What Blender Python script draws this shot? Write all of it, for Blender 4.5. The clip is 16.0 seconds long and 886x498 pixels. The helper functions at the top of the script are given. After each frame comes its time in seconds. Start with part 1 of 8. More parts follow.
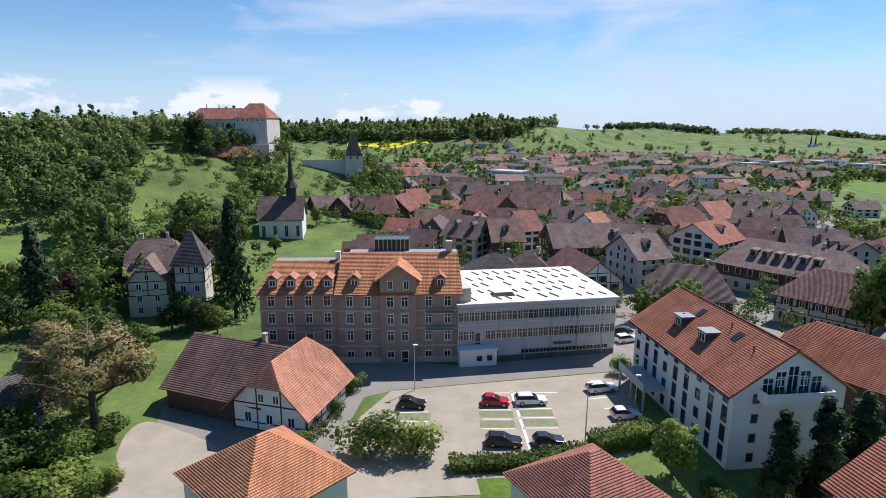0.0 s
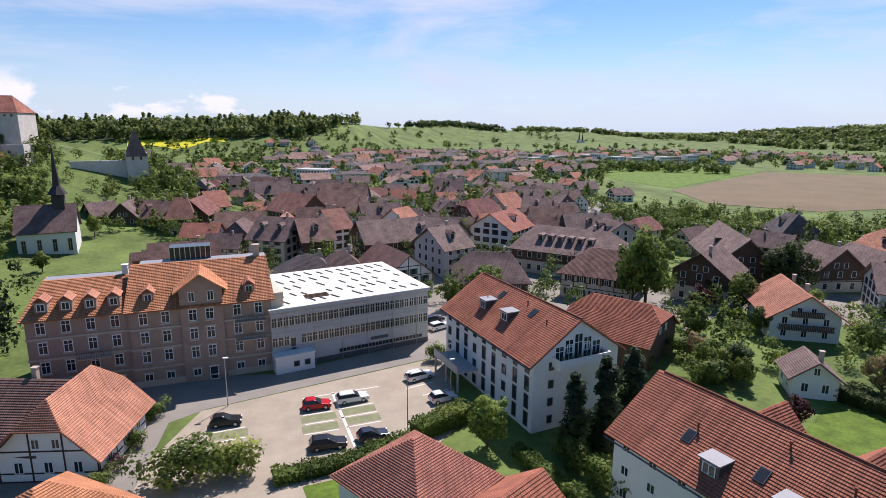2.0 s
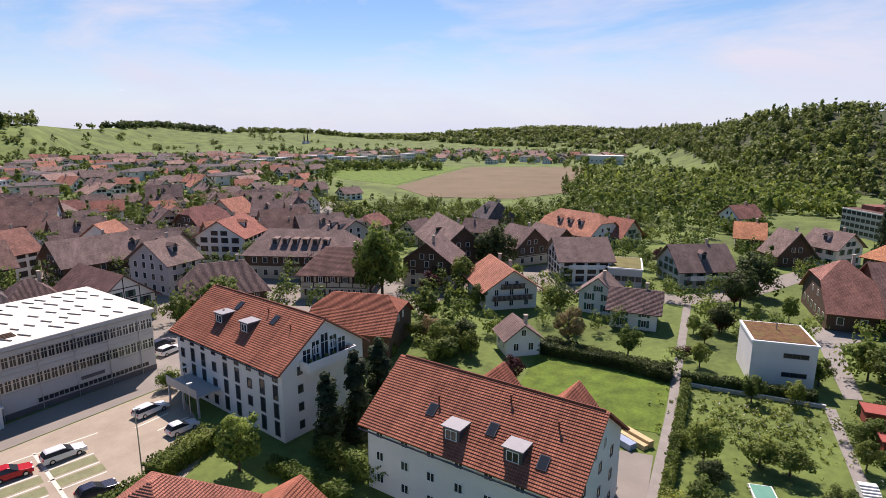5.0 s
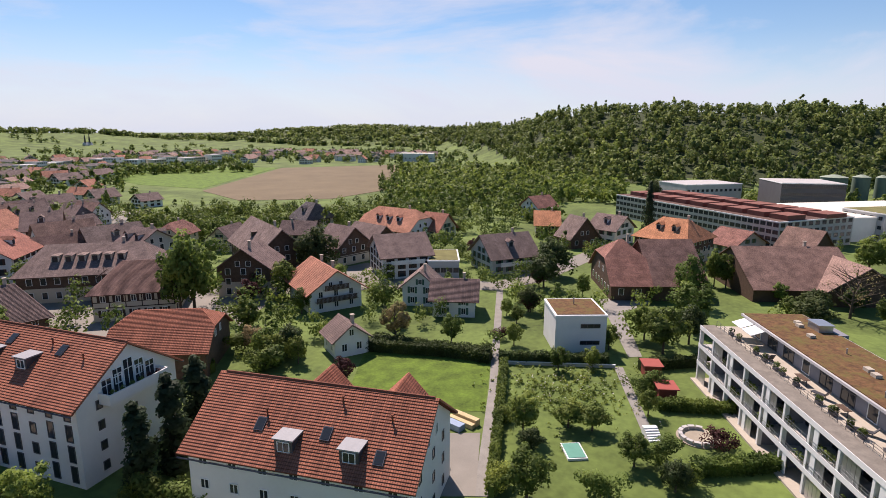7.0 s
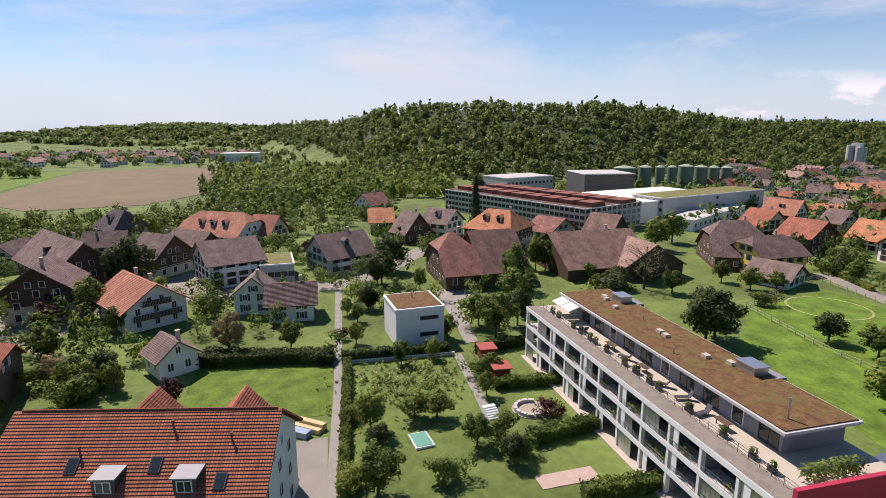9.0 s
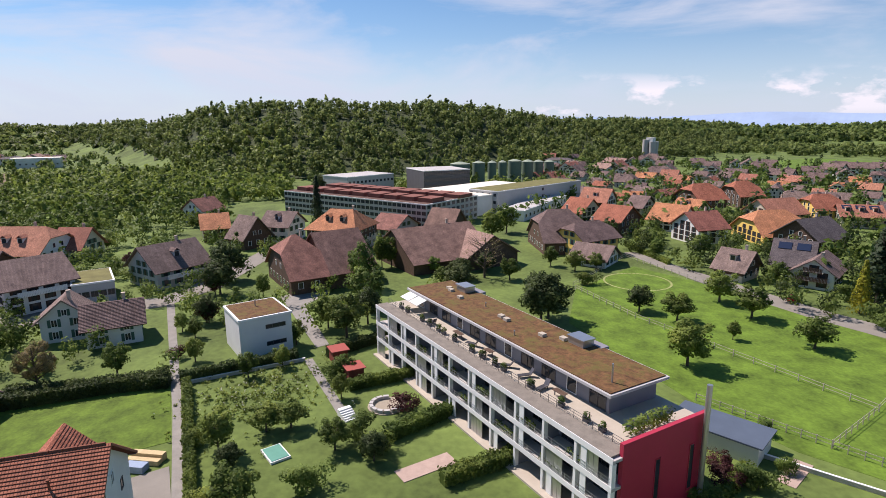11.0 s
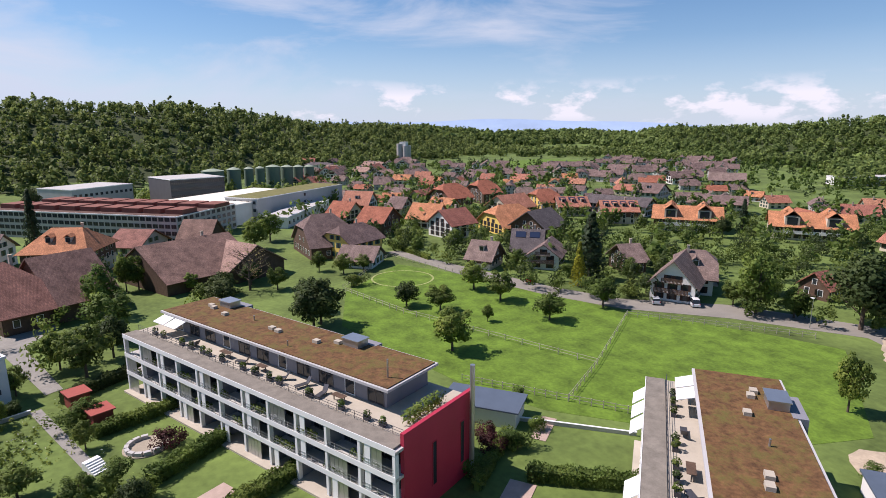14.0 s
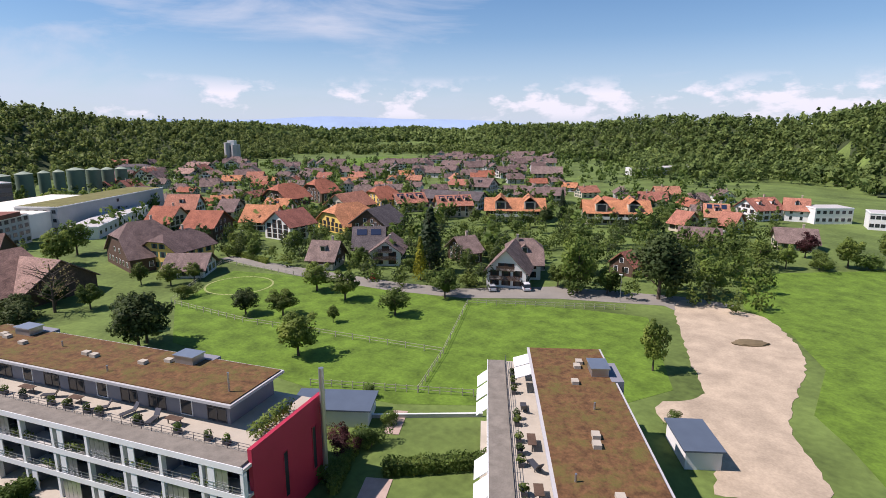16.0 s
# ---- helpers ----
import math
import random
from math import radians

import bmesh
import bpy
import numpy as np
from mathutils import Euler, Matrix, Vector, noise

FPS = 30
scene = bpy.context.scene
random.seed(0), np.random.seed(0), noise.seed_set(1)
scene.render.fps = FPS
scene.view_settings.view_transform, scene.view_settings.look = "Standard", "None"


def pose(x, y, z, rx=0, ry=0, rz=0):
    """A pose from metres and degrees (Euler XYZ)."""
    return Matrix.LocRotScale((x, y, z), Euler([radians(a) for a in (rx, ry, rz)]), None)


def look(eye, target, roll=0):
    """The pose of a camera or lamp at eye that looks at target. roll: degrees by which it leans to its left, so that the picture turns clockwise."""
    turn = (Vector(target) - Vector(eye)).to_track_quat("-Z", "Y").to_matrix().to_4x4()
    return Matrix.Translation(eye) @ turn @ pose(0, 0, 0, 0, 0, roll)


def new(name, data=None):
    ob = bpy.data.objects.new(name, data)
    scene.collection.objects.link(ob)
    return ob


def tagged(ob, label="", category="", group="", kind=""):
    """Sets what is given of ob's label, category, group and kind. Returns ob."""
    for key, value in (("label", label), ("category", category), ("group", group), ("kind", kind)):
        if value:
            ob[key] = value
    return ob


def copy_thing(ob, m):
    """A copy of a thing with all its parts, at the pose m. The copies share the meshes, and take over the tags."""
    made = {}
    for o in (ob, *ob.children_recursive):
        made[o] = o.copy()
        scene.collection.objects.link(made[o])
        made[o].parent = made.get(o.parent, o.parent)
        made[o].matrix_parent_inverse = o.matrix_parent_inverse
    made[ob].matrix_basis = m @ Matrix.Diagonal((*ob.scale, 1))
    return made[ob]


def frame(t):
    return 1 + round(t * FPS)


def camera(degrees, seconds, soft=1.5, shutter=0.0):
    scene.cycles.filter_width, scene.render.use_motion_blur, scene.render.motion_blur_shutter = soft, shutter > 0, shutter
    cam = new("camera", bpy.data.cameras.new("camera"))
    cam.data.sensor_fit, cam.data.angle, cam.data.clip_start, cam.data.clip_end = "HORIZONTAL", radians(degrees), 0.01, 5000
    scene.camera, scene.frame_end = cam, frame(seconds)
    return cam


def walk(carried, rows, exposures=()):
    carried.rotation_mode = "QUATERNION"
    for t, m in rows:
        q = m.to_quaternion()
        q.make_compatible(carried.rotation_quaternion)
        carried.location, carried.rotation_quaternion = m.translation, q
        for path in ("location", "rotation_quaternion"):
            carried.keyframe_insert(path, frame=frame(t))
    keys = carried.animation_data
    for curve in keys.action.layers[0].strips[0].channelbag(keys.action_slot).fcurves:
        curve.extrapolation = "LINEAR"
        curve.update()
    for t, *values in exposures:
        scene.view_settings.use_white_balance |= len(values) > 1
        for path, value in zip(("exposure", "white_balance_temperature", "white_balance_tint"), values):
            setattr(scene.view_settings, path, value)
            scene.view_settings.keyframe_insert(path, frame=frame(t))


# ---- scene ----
cam = camera(76.0, 16.0, soft=0.45)
walk(cam, [
    (0.0, pose(0, 0, 38, 77.83, 0, 0.00) @ pose(0, 0, 0, 0, 0, 0.22)),
    (0.5, pose(0, 0, 38, 77.89, 0, -4.70) @ pose(0, 0, 0, 0, 0, 0.31)),
    (1.0, pose(0, 0, 38, 77.81, 0, -9.33) @ pose(0, 0, 0, 0, 0, 0.28)),
    (1.5, pose(0, 0, 38, 77.76, 0, -14.40) @ pose(0, 0, 0, 0, 0, 0.31)),
    (2.0, pose(0, 0, 38, 77.71, 0, -19.31) @ pose(0, 0, 0, 0, 0, 0.41)),
    (2.5, pose(0, 0, 38, 77.72, 0, -23.62) @ pose(0, 0, 0, 0, 0, 0.50)),
    (3.0, pose(0, 0, 38, 77.75, 0, -28.17) @ pose(0, 0, 0, 0, 0, 0.52)),
    (3.5, pose(0, 0, 38, 77.77, 0, -32.67) @ pose(0, 0, 0, 0, 0, 0.44)),
    (4.0, pose(0, 0, 38, 77.88, 0, -36.90) @ pose(0, 0, 0, 0, 0, 0.41)),
    (6.5, pose(0, 0, 38, 77.93, 0, -60.09) @ pose(0, 0, 0, 0, 0, 0.18)),
    (7.0, pose(0, 0, 38, 77.94, 0, -64.34) @ pose(0, 0, 0, 0, 0, 0.15)),
    (7.5, pose(0, 0, 38, 77.85, 0, -68.66) @ pose(0, 0, 0, 0, 0, 0.12)),
    (8.0, pose(0, 0, 38, 77.84, 0, -72.70) @ pose(0, 0, 0, 0, 0, 0.13)),
    (8.5, pose(0, 0, 38, 77.86, 0, -76.90) @ pose(0, 0, 0, 0, 0, 0.12)),
    (9.0, pose(0, 0, 38, 77.75, 0, -81.15) @ pose(0, 0, 0, 0, 0, -0.03)),
    (11.5, pose(0, 0, 38, 77.61, 0, -101.40) @ pose(0, 0, 0, 0, 0, -0.29)),
    (12.0, pose(0, 0, 38, 77.69, 0, -105.92) @ pose(0, 0, 0, 0, 0, -0.16)),
    (12.5, pose(0, 0, 38, 77.76, 0, -109.82) @ pose(0, 0, 0, 0, 0, -0.18)),
    (13.0, pose(0, 0, 38, 77.83, 0, -114.08) @ pose(0, 0, 0, 0, 0, -0.12)),
    (13.5, pose(0, 0, 38, 77.87, 0, -117.57) @ pose(0, 0, 0, 0, 0, -0.03)),
    (14.0, pose(0, 0, 38, 77.92, 0, -120.78) @ pose(0, 0, 0, 0, 0, -0.08)),
    (14.5, pose(0, 0, 38, 77.83, 0, -124.42) @ pose(0, 0, 0, 0, 0, -0.05)),
    (15.0, pose(0, 0, 38, 77.78, 0, -128.33) @ pose(0, 0, 0, 0, 0, -0.11)),
    (15.5, pose(0, 0, 38, 77.72, 0, -132.65) @ pose(0, 0, 0, 0, 0, -0.16)),
    (16.0, pose(0, 0, 38, 77.68, 0, -137.00) @ pose(0, 0, 0, 0, 0, -0.08)),
], exposures=[(0.0, 0.43, 6000, 17), (3.5, 0.49, 6650, 31), (7.0, 0.47, 6950, 28), (9.0, 0.44, 6850, 26), (12.5, 0.39, 6500, 25), (16.0, 0.37, 6450, 25)])

# ---- light ----
SUN_AZ, SUN_EL = 43.0, 52.0
world = bpy.data.worlds.new("sky")
scene.world = world
world.use_nodes = True
wt = world.node_tree
wt.nodes.clear()


def wnode(kind, **kw):
    n = wt.nodes.new(kind)
    for k, v in kw.items():
        n.inputs[k].default_value = v
    return n


w_out = wnode("ShaderNodeOutputWorld")
w_bg = wnode("ShaderNodeBackground", Strength=0.084)
w_sky = wt.nodes.new("ShaderNodeTexSky")
w_sky.sky_type = "NISHITA"
w_sky.sun_disc = False
w_sky.sun_elevation = radians(SUN_EL)
w_sky.sun_rotation = radians(SUN_AZ)
w_sky.altitude = 500
w_sky.air_density = 1.0
w_sky.dust_density = 0.15
w_sky.ozone_density = 4.0
w_tc = wt.nodes.new("ShaderNodeTexCoord")
w_map = wt.nodes.new("ShaderNodeMapping")
w_map.inputs["Scale"].default_value = (1.0, 1.0, 4.0)
w_noise = wnode("ShaderNodeTexNoise", Scale=2.2, Detail=7.0, Roughness=0.58, Distortion=0.5)
w_ramp = wt.nodes.new("ShaderNodeValToRGB")
w_ramp.color_ramp.elements[0].position = 0.6
w_ramp.color_ramp.elements[1].position = 0.84
w_mix = wt.nodes.new("ShaderNodeMixRGB")
w_mix.inputs["Color2"].default_value = (6.2, 6.9, 7.6, 1)
wt.links.new(w_tc.outputs["Generated"], w_map.inputs["Vector"])
wt.links.new(w_map.outputs["Vector"], w_noise.inputs["Vector"])
wt.links.new(w_ramp.outputs["Color"], w_mix.inputs["Fac"])
w_hsv = wnode("ShaderNodeHueSaturation", Saturation=1.22, Hue=0.492)
wt.links.new(w_sky.outputs["Color"], w_hsv.inputs["Color"])
wt.links.new(w_hsv.outputs["Color"], w_mix.inputs["Color1"])
# a bank of cumulus low over the horizon, away from the sun
w_sep = wt.nodes.new("ShaderNodeSeparateXYZ")
wt.links.new(w_tc.outputs["Generated"], w_sep.inputs[0])
w_band = wt.nodes.new("ShaderNodeValToRGB")
for _p, _c in ((0.0, 0.0), (0.018, 0.8), (0.05, 0.95), (0.062, 0.55), (0.08, 0.0)):
    e = w_band.color_ramp.elements.new(_p) if _p else w_band.color_ramp.elements[0]
    e.position, e.color = _p, (_c, _c, _c, 1)
w_band.color_ramp.elements[-1].color = (0, 0, 0, 1)
wt.links.new(w_sep.outputs["Z"], w_band.inputs["Fac"])
w_map2 = wt.nodes.new("ShaderNodeMapping")
w_map2.inputs["Scale"].default_value = (1.0, 1.0, 2.2)
w_n2 = wnode("ShaderNodeTexNoise", Scale=10.0, Detail=9.0, Roughness=0.58)
wt.links.new(w_tc.outputs["Generated"], w_map2.inputs["Vector"])
wt.links.new(w_map2.outputs["Vector"], w_n2.inputs["Vector"])
w_dot = wt.nodes.new("ShaderNodeVectorMath")
w_dot.operation = "DOT_PRODUCT"
w_dot.inputs[1].default_value = (-math.sin(radians(54)), -math.cos(radians(54)), 0)
wt.links.new(w_tc.outputs["Generated"], w_dot.inputs[0])
# thin cirrus, thicker towards the sun
w_cir = wt.nodes.new("ShaderNodeMath")
w_cir.operation = "MULTIPLY_ADD"
w_cir.inputs[1].default_value = -0.2
wt.links.new(w_dot.outputs["Value"], w_cir.inputs[0])
wt.links.new(w_noise.outputs["Fac"], w_cir.inputs[2])
wt.links.new(w_cir.outputs[0], w_ramp.inputs["Fac"])
w_add = wt.nodes.new("ShaderNodeMath")
w_add.operation = "MULTIPLY_ADD"
w_add.inputs[1].default_value = 0.34
w_lim = wt.nodes.new("ShaderNodeMath")
w_lim.operation = "MINIMUM"
w_lim.inputs[1].default_value = -0.3
wt.links.new(w_dot.outputs["Value"], w_lim.inputs[0])
wt.links.new(w_lim.outputs[0], w_add.inputs[0])
wt.links.new(w_n2.outputs["Fac"], w_add.inputs[2])
w_r2 = wt.nodes.new("ShaderNodeValToRGB")
w_r2.color_ramp.elements[0].position = 0.39
w_r2.color_ramp.elements[1].position = 0.47
wt.links.new(w_add.outputs[0], w_r2.inputs["Fac"])
w_mul = wt.nodes.new("ShaderNodeMath")
w_mul.operation = "MULTIPLY"
wt.links.new(w_r2.outputs["Color"], w_mul.inputs[0])
wt.links.new(w_band.outputs["Color"], w_mul.inputs[1])
w_mix2 = wt.nodes.new("ShaderNodeMixRGB")
w_mix2.inputs["Color2"].default_value = (8.4, 8.6, 9.0, 1)
wt.links.new(w_mul.outputs[0], w_mix2.inputs["Fac"])
# pale haze towards the horizon
w_hz = wt.nodes.new("ShaderNodeValToRGB")
for _p, _c in ((0.0, 0.85), (0.05, 0.55), (0.14, 0.16), (0.3, 0.0)):
    e = w_hz.color_ramp.elements.new(_p) if _p else w_hz.color_ramp.elements[0]
    e.position, e.color = _p, (_c, _c, _c, 1)
w_hz.color_ramp.elements[-1].color = (0, 0, 0, 1)
wt.links.new(w_sep.outputs["Z"], w_hz.inputs["Fac"])
w_mix3 = wt.nodes.new("ShaderNodeMixRGB")
w_mix3.inputs["Color2"].default_value = (5.0, 6.4, 7.6, 1)
wt.links.new(w_hz.outputs["Color"], w_mix3.inputs["Fac"])
wt.links.new(w_mix.outputs["Color"], w_mix3.inputs["Color1"])
wt.links.new(w_mix3.outputs["Color"], w_mix2.inputs["Color1"])
wt.links.new(w_mix2.outputs["Color"], w_bg.inputs["Color"])
wt.links.new(w_bg.outputs["Background"], w_out.inputs["Surface"])

sun = new("sun", bpy.data.lights.new("sun", "SUN"))
sun.data.energy = 4.7
sun.data.angle = radians(0.53)
sun.data.color = (1.0, 0.96, 0.89)
_a, _e = radians(SUN_AZ), radians(SUN_EL)
sun.matrix_world = look((100 * math.sin(_a) * math.cos(_e), 100 * math.cos(_a) * math.cos(_e), 100 * math.sin(_e)), (0, 0, 0))


# ---- materials ----
def mat(name, col, rough=0.8, vary=0.25, size=1.5, bump=0.0, bump_size=20.0, metal=0.0, per_object=0.0, spec=0.3):
    """A surface with stains at one scale and grain at another."""
    m = bpy.data.materials.new(name)
    m.use_nodes = True
    nt, b = m.node_tree, m.node_tree.nodes["Principled BSDF"]
    b.inputs["Roughness"].default_value = rough
    b.inputs["Metallic"].default_value = metal
    b.inputs["Specular IOR Level"].default_value = spec
    tc = nt.nodes.new("ShaderNodeTexCoord")
    n1 = nt.nodes.new("ShaderNodeTexNoise")
    n1.inputs["Scale"].default_value = 1.0 / size
    n1.inputs["Detail"].default_value = 6.0
    n1.inputs["Roughness"].default_value = 0.65
    nt.links.new(tc.outputs["Object"], n1.inputs["Vector"])
    n2 = nt.nodes.new("ShaderNodeTexNoise")
    n2.inputs["Scale"].default_value = bump_size
    n2.inputs["Detail"].default_value = 3.0
    nt.links.new(tc.outputs["Object"], n2.inputs["Vector"])
    add = nt.nodes.new("ShaderNodeMath")
    add.operation = "MULTIPLY_ADD"
    add.inputs[1].default_value = 0.35
    nt.links.new(n2.outputs["Fac"], add.inputs[0])
    nt.links.new(n1.outputs["Fac"], add.inputs[2])
    mr = nt.nodes.new("ShaderNodeMapRange")
    mr.inputs["From Min"].default_value = 0.42
    mr.inputs["From Max"].default_value = 0.92
    mr.inputs["To Min"].default_value = 1.0 - vary
    mr.inputs["To Max"].default_value = 1.0 + vary
    nt.links.new(add.outputs[0], mr.inputs["Value"])
    hsv = nt.nodes.new("ShaderNodeHueSaturation")
    hsv.inputs["Color"].default_value = (*col, 1)
    nt.links.new(mr.outputs[0], hsv.inputs["Value"])
    if per_object:
        oi = nt.nodes.new("ShaderNodeObjectInfo")
        m2 = nt.nodes.new("ShaderNodeMapRange")
        m2.inputs["To Min"].default_value = 0.5 - per_object * 0.04
        m2.inputs["To Max"].default_value = 0.5 + per_object * 0.04
        nt.links.new(oi.outputs["Random"], m2.inputs["Value"])
        nt.links.new(m2.outputs[0], hsv.inputs["Hue"])
        m3 = nt.nodes.new("ShaderNodeMapRange")
        m3.inputs["To Min"].default_value = 1.0 - per_object
        m3.inputs["To Max"].default_value = 1.0 + per_object * 0.4
        nt.links.new(oi.outputs["Random"], m3.inputs["Value"])
        mm = nt.nodes.new("ShaderNodeMath")
        mm.operation = "MULTIPLY"
        nt.links.new(mr.outputs[0], mm.inputs[0])
        nt.links.new(m3.outputs[0], mm.inputs[1])
        nt.links.new(mm.outputs[0], hsv.inputs["Value"])
    nt.links.new(hsv.outputs["Color"], b.inputs["Base Color"])
    if bump:
        bp = nt.nodes.new("ShaderNodeBump")
        bp.inputs["Strength"].default_value = bump
        bp.inputs["Distance"].default_value = 0.05
        nt.links.new(n2.outputs["Fac"], bp.inputs["Height"])
        nt.links.new(bp.outputs["Normal"], b.inputs["Normal"])
    return m


def tile_mat(name, col, course=0.33, vary=0.35, per_object=0.0):
    """Clay roof tiles: courses along the slope, weathered in patches."""
    m = mat(name, col, 0.85, vary, 2.5, per_object=per_object, spec=0.2)
    nt, b = m.node_tree, m.node_tree.nodes["Principled BSDF"]
    uv = nt.nodes.new("ShaderNodeUVMap")
    br = nt.nodes.new("ShaderNodeTexBrick")
    br.offset = 0.5
    br.inputs["Scale"].default_value = 1.0 / course
    br.inputs["Brick Width"].default_value = 0.7
    br.inputs["Row Height"].default_value = 1.0
    br.inputs["Mortar Size"].default_value = 0.09
    br.inputs["Mortar Smooth"].default_value = 0.4
    br.inputs["Color1"].default_value = (1.12, 1.1, 1.08, 1)
    br.inputs["Color2"].default_value = (0.72, 0.74, 0.78, 1)
    br.inputs["Mortar"].default_value = (0.38, 0.36, 0.36, 1)
    nt.links.new(uv.outputs["UV"], br.inputs["Vector"])
    mul = nt.nodes.new("ShaderNodeMixRGB")
    mul.blend_type = "MULTIPLY"
    mul.inputs["Fac"].default_value = 0.85
    old = b.inputs["Base Color"].links[0].from_socket
    nt.links.new(old, mul.inputs["Color1"])
    nt.links.new(br.outputs["Color"], mul.inputs["Color2"])
    nt.links.new(mul.outputs["Color"], b.inputs["Base Color"])
    bp = nt.nodes.new("ShaderNodeBump")
    bp.inputs["Strength"].default_value = 0.7
    bp.inputs["Distance"].default_value = 0.05
    bp.invert = True
    nt.links.new(br.outputs["Fac"], bp.inputs["Height"])
    nt.links.new(bp.outputs["Normal"], b.inputs["Normal"])
    return m


def glass_mat(name, col=(0.03, 0.035, 0.04), rough=0.08):
    m = bpy.data.materials.new(name)
    m.use_nodes = True
    b = m.node_tree.nodes["Principled BSDF"]
    b.inputs["Base Color"].default_value = (*col, 1)
    b.inputs["Roughness"].default_value = rough
    b.inputs["Specular IOR Level"].default_value = 0.4
    return m


GRASS = mat("lawn_grass", (0.091, 0.147, 0.016), 0.95, 0.55, 3.0, 0.9, 2.2)
MEADOW = mat("meadow_grass", (0.100, 0.170, 0.017), 0.95, 0.55, 4.0, 0.9, 1.8)
FARGROUND = mat("mixed_ground", (0.105, 0.15, 0.034), 0.95, 0.6, 22.0, 0.8, 0.9)
ASPHALT = mat("pale_asphalt", (0.235, 0.215, 0.18), 0.9, 0.16, 6.0, 0.3, 12.0)
PAVING = mat("grey_paving", (0.34, 0.29, 0.215), 0.9, 0.18, 4.0, 0.3, 6.0)
GRAVEL = mat("sandy_gravel", (0.42, 0.335, 0.235), 0.95, 0.32, 5.0, 0.6, 3.0)
SOIL = mat("ploughed_soil", (0.165, 0.125, 0.068), 0.95, 0.2, 30.0, 0.6, 0.6)
RAPE = mat("rapeseed_bloom", (0.55, 0.50, 0.02), 0.95, 0.15, 20.0)
LINE = mat("pale_line_paint", (0.62, 0.60, 0.50), 0.9, 0.15, 2.0)
T_RED = tile_mat("red_clay_tiles", (0.40, 0.148, 0.088))
T_TOWN = tile_mat("weathered_red_tiles", (0.32, 0.15, 0.115), vary=0.45, per_object=0.22)
T_ORANGE = tile_mat("orange_clay_tiles", (0.56, 0.245, 0.12))
T_PINK = tile_mat("pale_red_tiles", (0.48, 0.208, 0.135), per_object=0.22)
T_BROWN = tile_mat("brown_clay_tiles", (0.24, 0.168, 0.144), vary=0.45, per_object=0.22)
T_OLD = tile_mat("old_mixed_tiles", (0.25, 0.148, 0.118), vary=0.5, per_object=0.22)
T_PALE = tile_mat("pale_worn_tiles", (0.36, 0.23, 0.18))
T_GREY = tile_mat("grey_slate_tiles", (0.135, 0.115, 0.112))
W_WHITE = mat("white_render", (0.72, 0.71, 0.67), 0.9, 0.07, 3.0)
W_CREAM = mat("cream_render", (0.56, 0.49, 0.38), 0.9, 0.08, 3.0)
W_GREY = mat("grey_render", (0.45, 0.44, 0.43), 0.9, 0.08, 3.0)
W_TAN = mat("sandstone_wall", (0.33, 0.235, 0.18), 0.9, 0.16, 2.0, 0.3, 4.0)
W_YELLOW = mat("yellow_render", (0.72, 0.50, 0.13), 0.9, 0.08, 3.0)
W_WOOD = mat("dark_weathered_boards", (0.10, 0.062, 0.042), 0.85, 0.3, 0.8, 0.3, 8.0)
W_RED = mat("crimson_panels", (0.42, 0.03, 0.06), 0.6, 0.08, 3.0)
FRAME = mat("white_frame_paint", (0.78, 0.78, 0.75), 0.6, 0.05, 2.0)
STONE = mat("pale_stone_trim", (0.46, 0.38, 0.30), 0.85, 0.12, 1.5)
TIMBER = mat("dark_timber", (0.055, 0.032, 0.024), 0.8, 0.2, 0.8)
GREENWOOD = mat("green_shutter_paint", (0.06, 0.12, 0.09), 0.7, 0.1, 1.0)
METAL = mat("grey_metal", (0.45, 0.46, 0.47), 0.35, 0.08, 2.0, metal=0.8)
DARKMETAL = mat("dark_metal", (0.09, 0.09, 0.10), 0.45, 0.1, 2.0, metal=0.4)
CONCRETE = mat("pale_concrete", (0.46, 0.44, 0.41), 0.9, 0.12, 3.0, 0.2, 6.0)
SEDUM = mat("rusty_sedum", (0.135, 0.068, 0.028), 0.95, 0.6, 0.9, 0.9, 3.0)
_nt, _b = SEDUM.node_tree, SEDUM.node_tree.nodes["Principled BSDF"]
_tc = _nt.nodes.new("ShaderNodeTexCoord")
_n = _nt.nodes.new("ShaderNodeTexNoise")
_n.inputs["Scale"].default_value = 0.55
_n.inputs["Detail"].default_value = 9.0
_n.inputs["Roughness"].default_value = 0.75
_r = _nt.nodes.new("ShaderNodeValToRGB")
_r.color_ramp.elements[0].position, _r.color_ramp.elements[1].position = 0.47, 0.66
_m = _nt.nodes.new("ShaderNodeMixRGB")
_m.inputs["Color2"].default_value = (0.12, 0.10, 0.025, 1)
_nt.links.new(_tc.outputs["Object"], _n.inputs["Vector"])
_nt.links.new(_n.outputs["Fac"], _r.inputs["Fac"])
_nt.links.new(_r.outputs["Color"], _m.inputs["Fac"])
_nt.links.new(_b.inputs["Base Color"].links[0].from_socket, _m.inputs["Color1"])
_nt.links.new(_m.outputs["Color"], _b.inputs["Base Color"])
DECK = mat("pale_deck", (0.43, 0.38, 0.30), 0.9, 0.12, 2.0)
GLASS = glass_mat("window_glass")
SOLAR = glass_mat("solar_cells", (0.02, 0.03, 0.06), 0.2)
MOSS = mat("mossy_roof", (0.16, 0.15, 0.05), 0.95, 0.3, 3.0, 0.3, 5.0)
W_RUST = mat("rusty_cladding", (0.22, 0.085, 0.06), 0.85, 0.2, 3.0)
DARKWALL = mat("dark_grey_cladding", (0.10, 0.095, 0.10), 0.7, 0.15, 3.0)
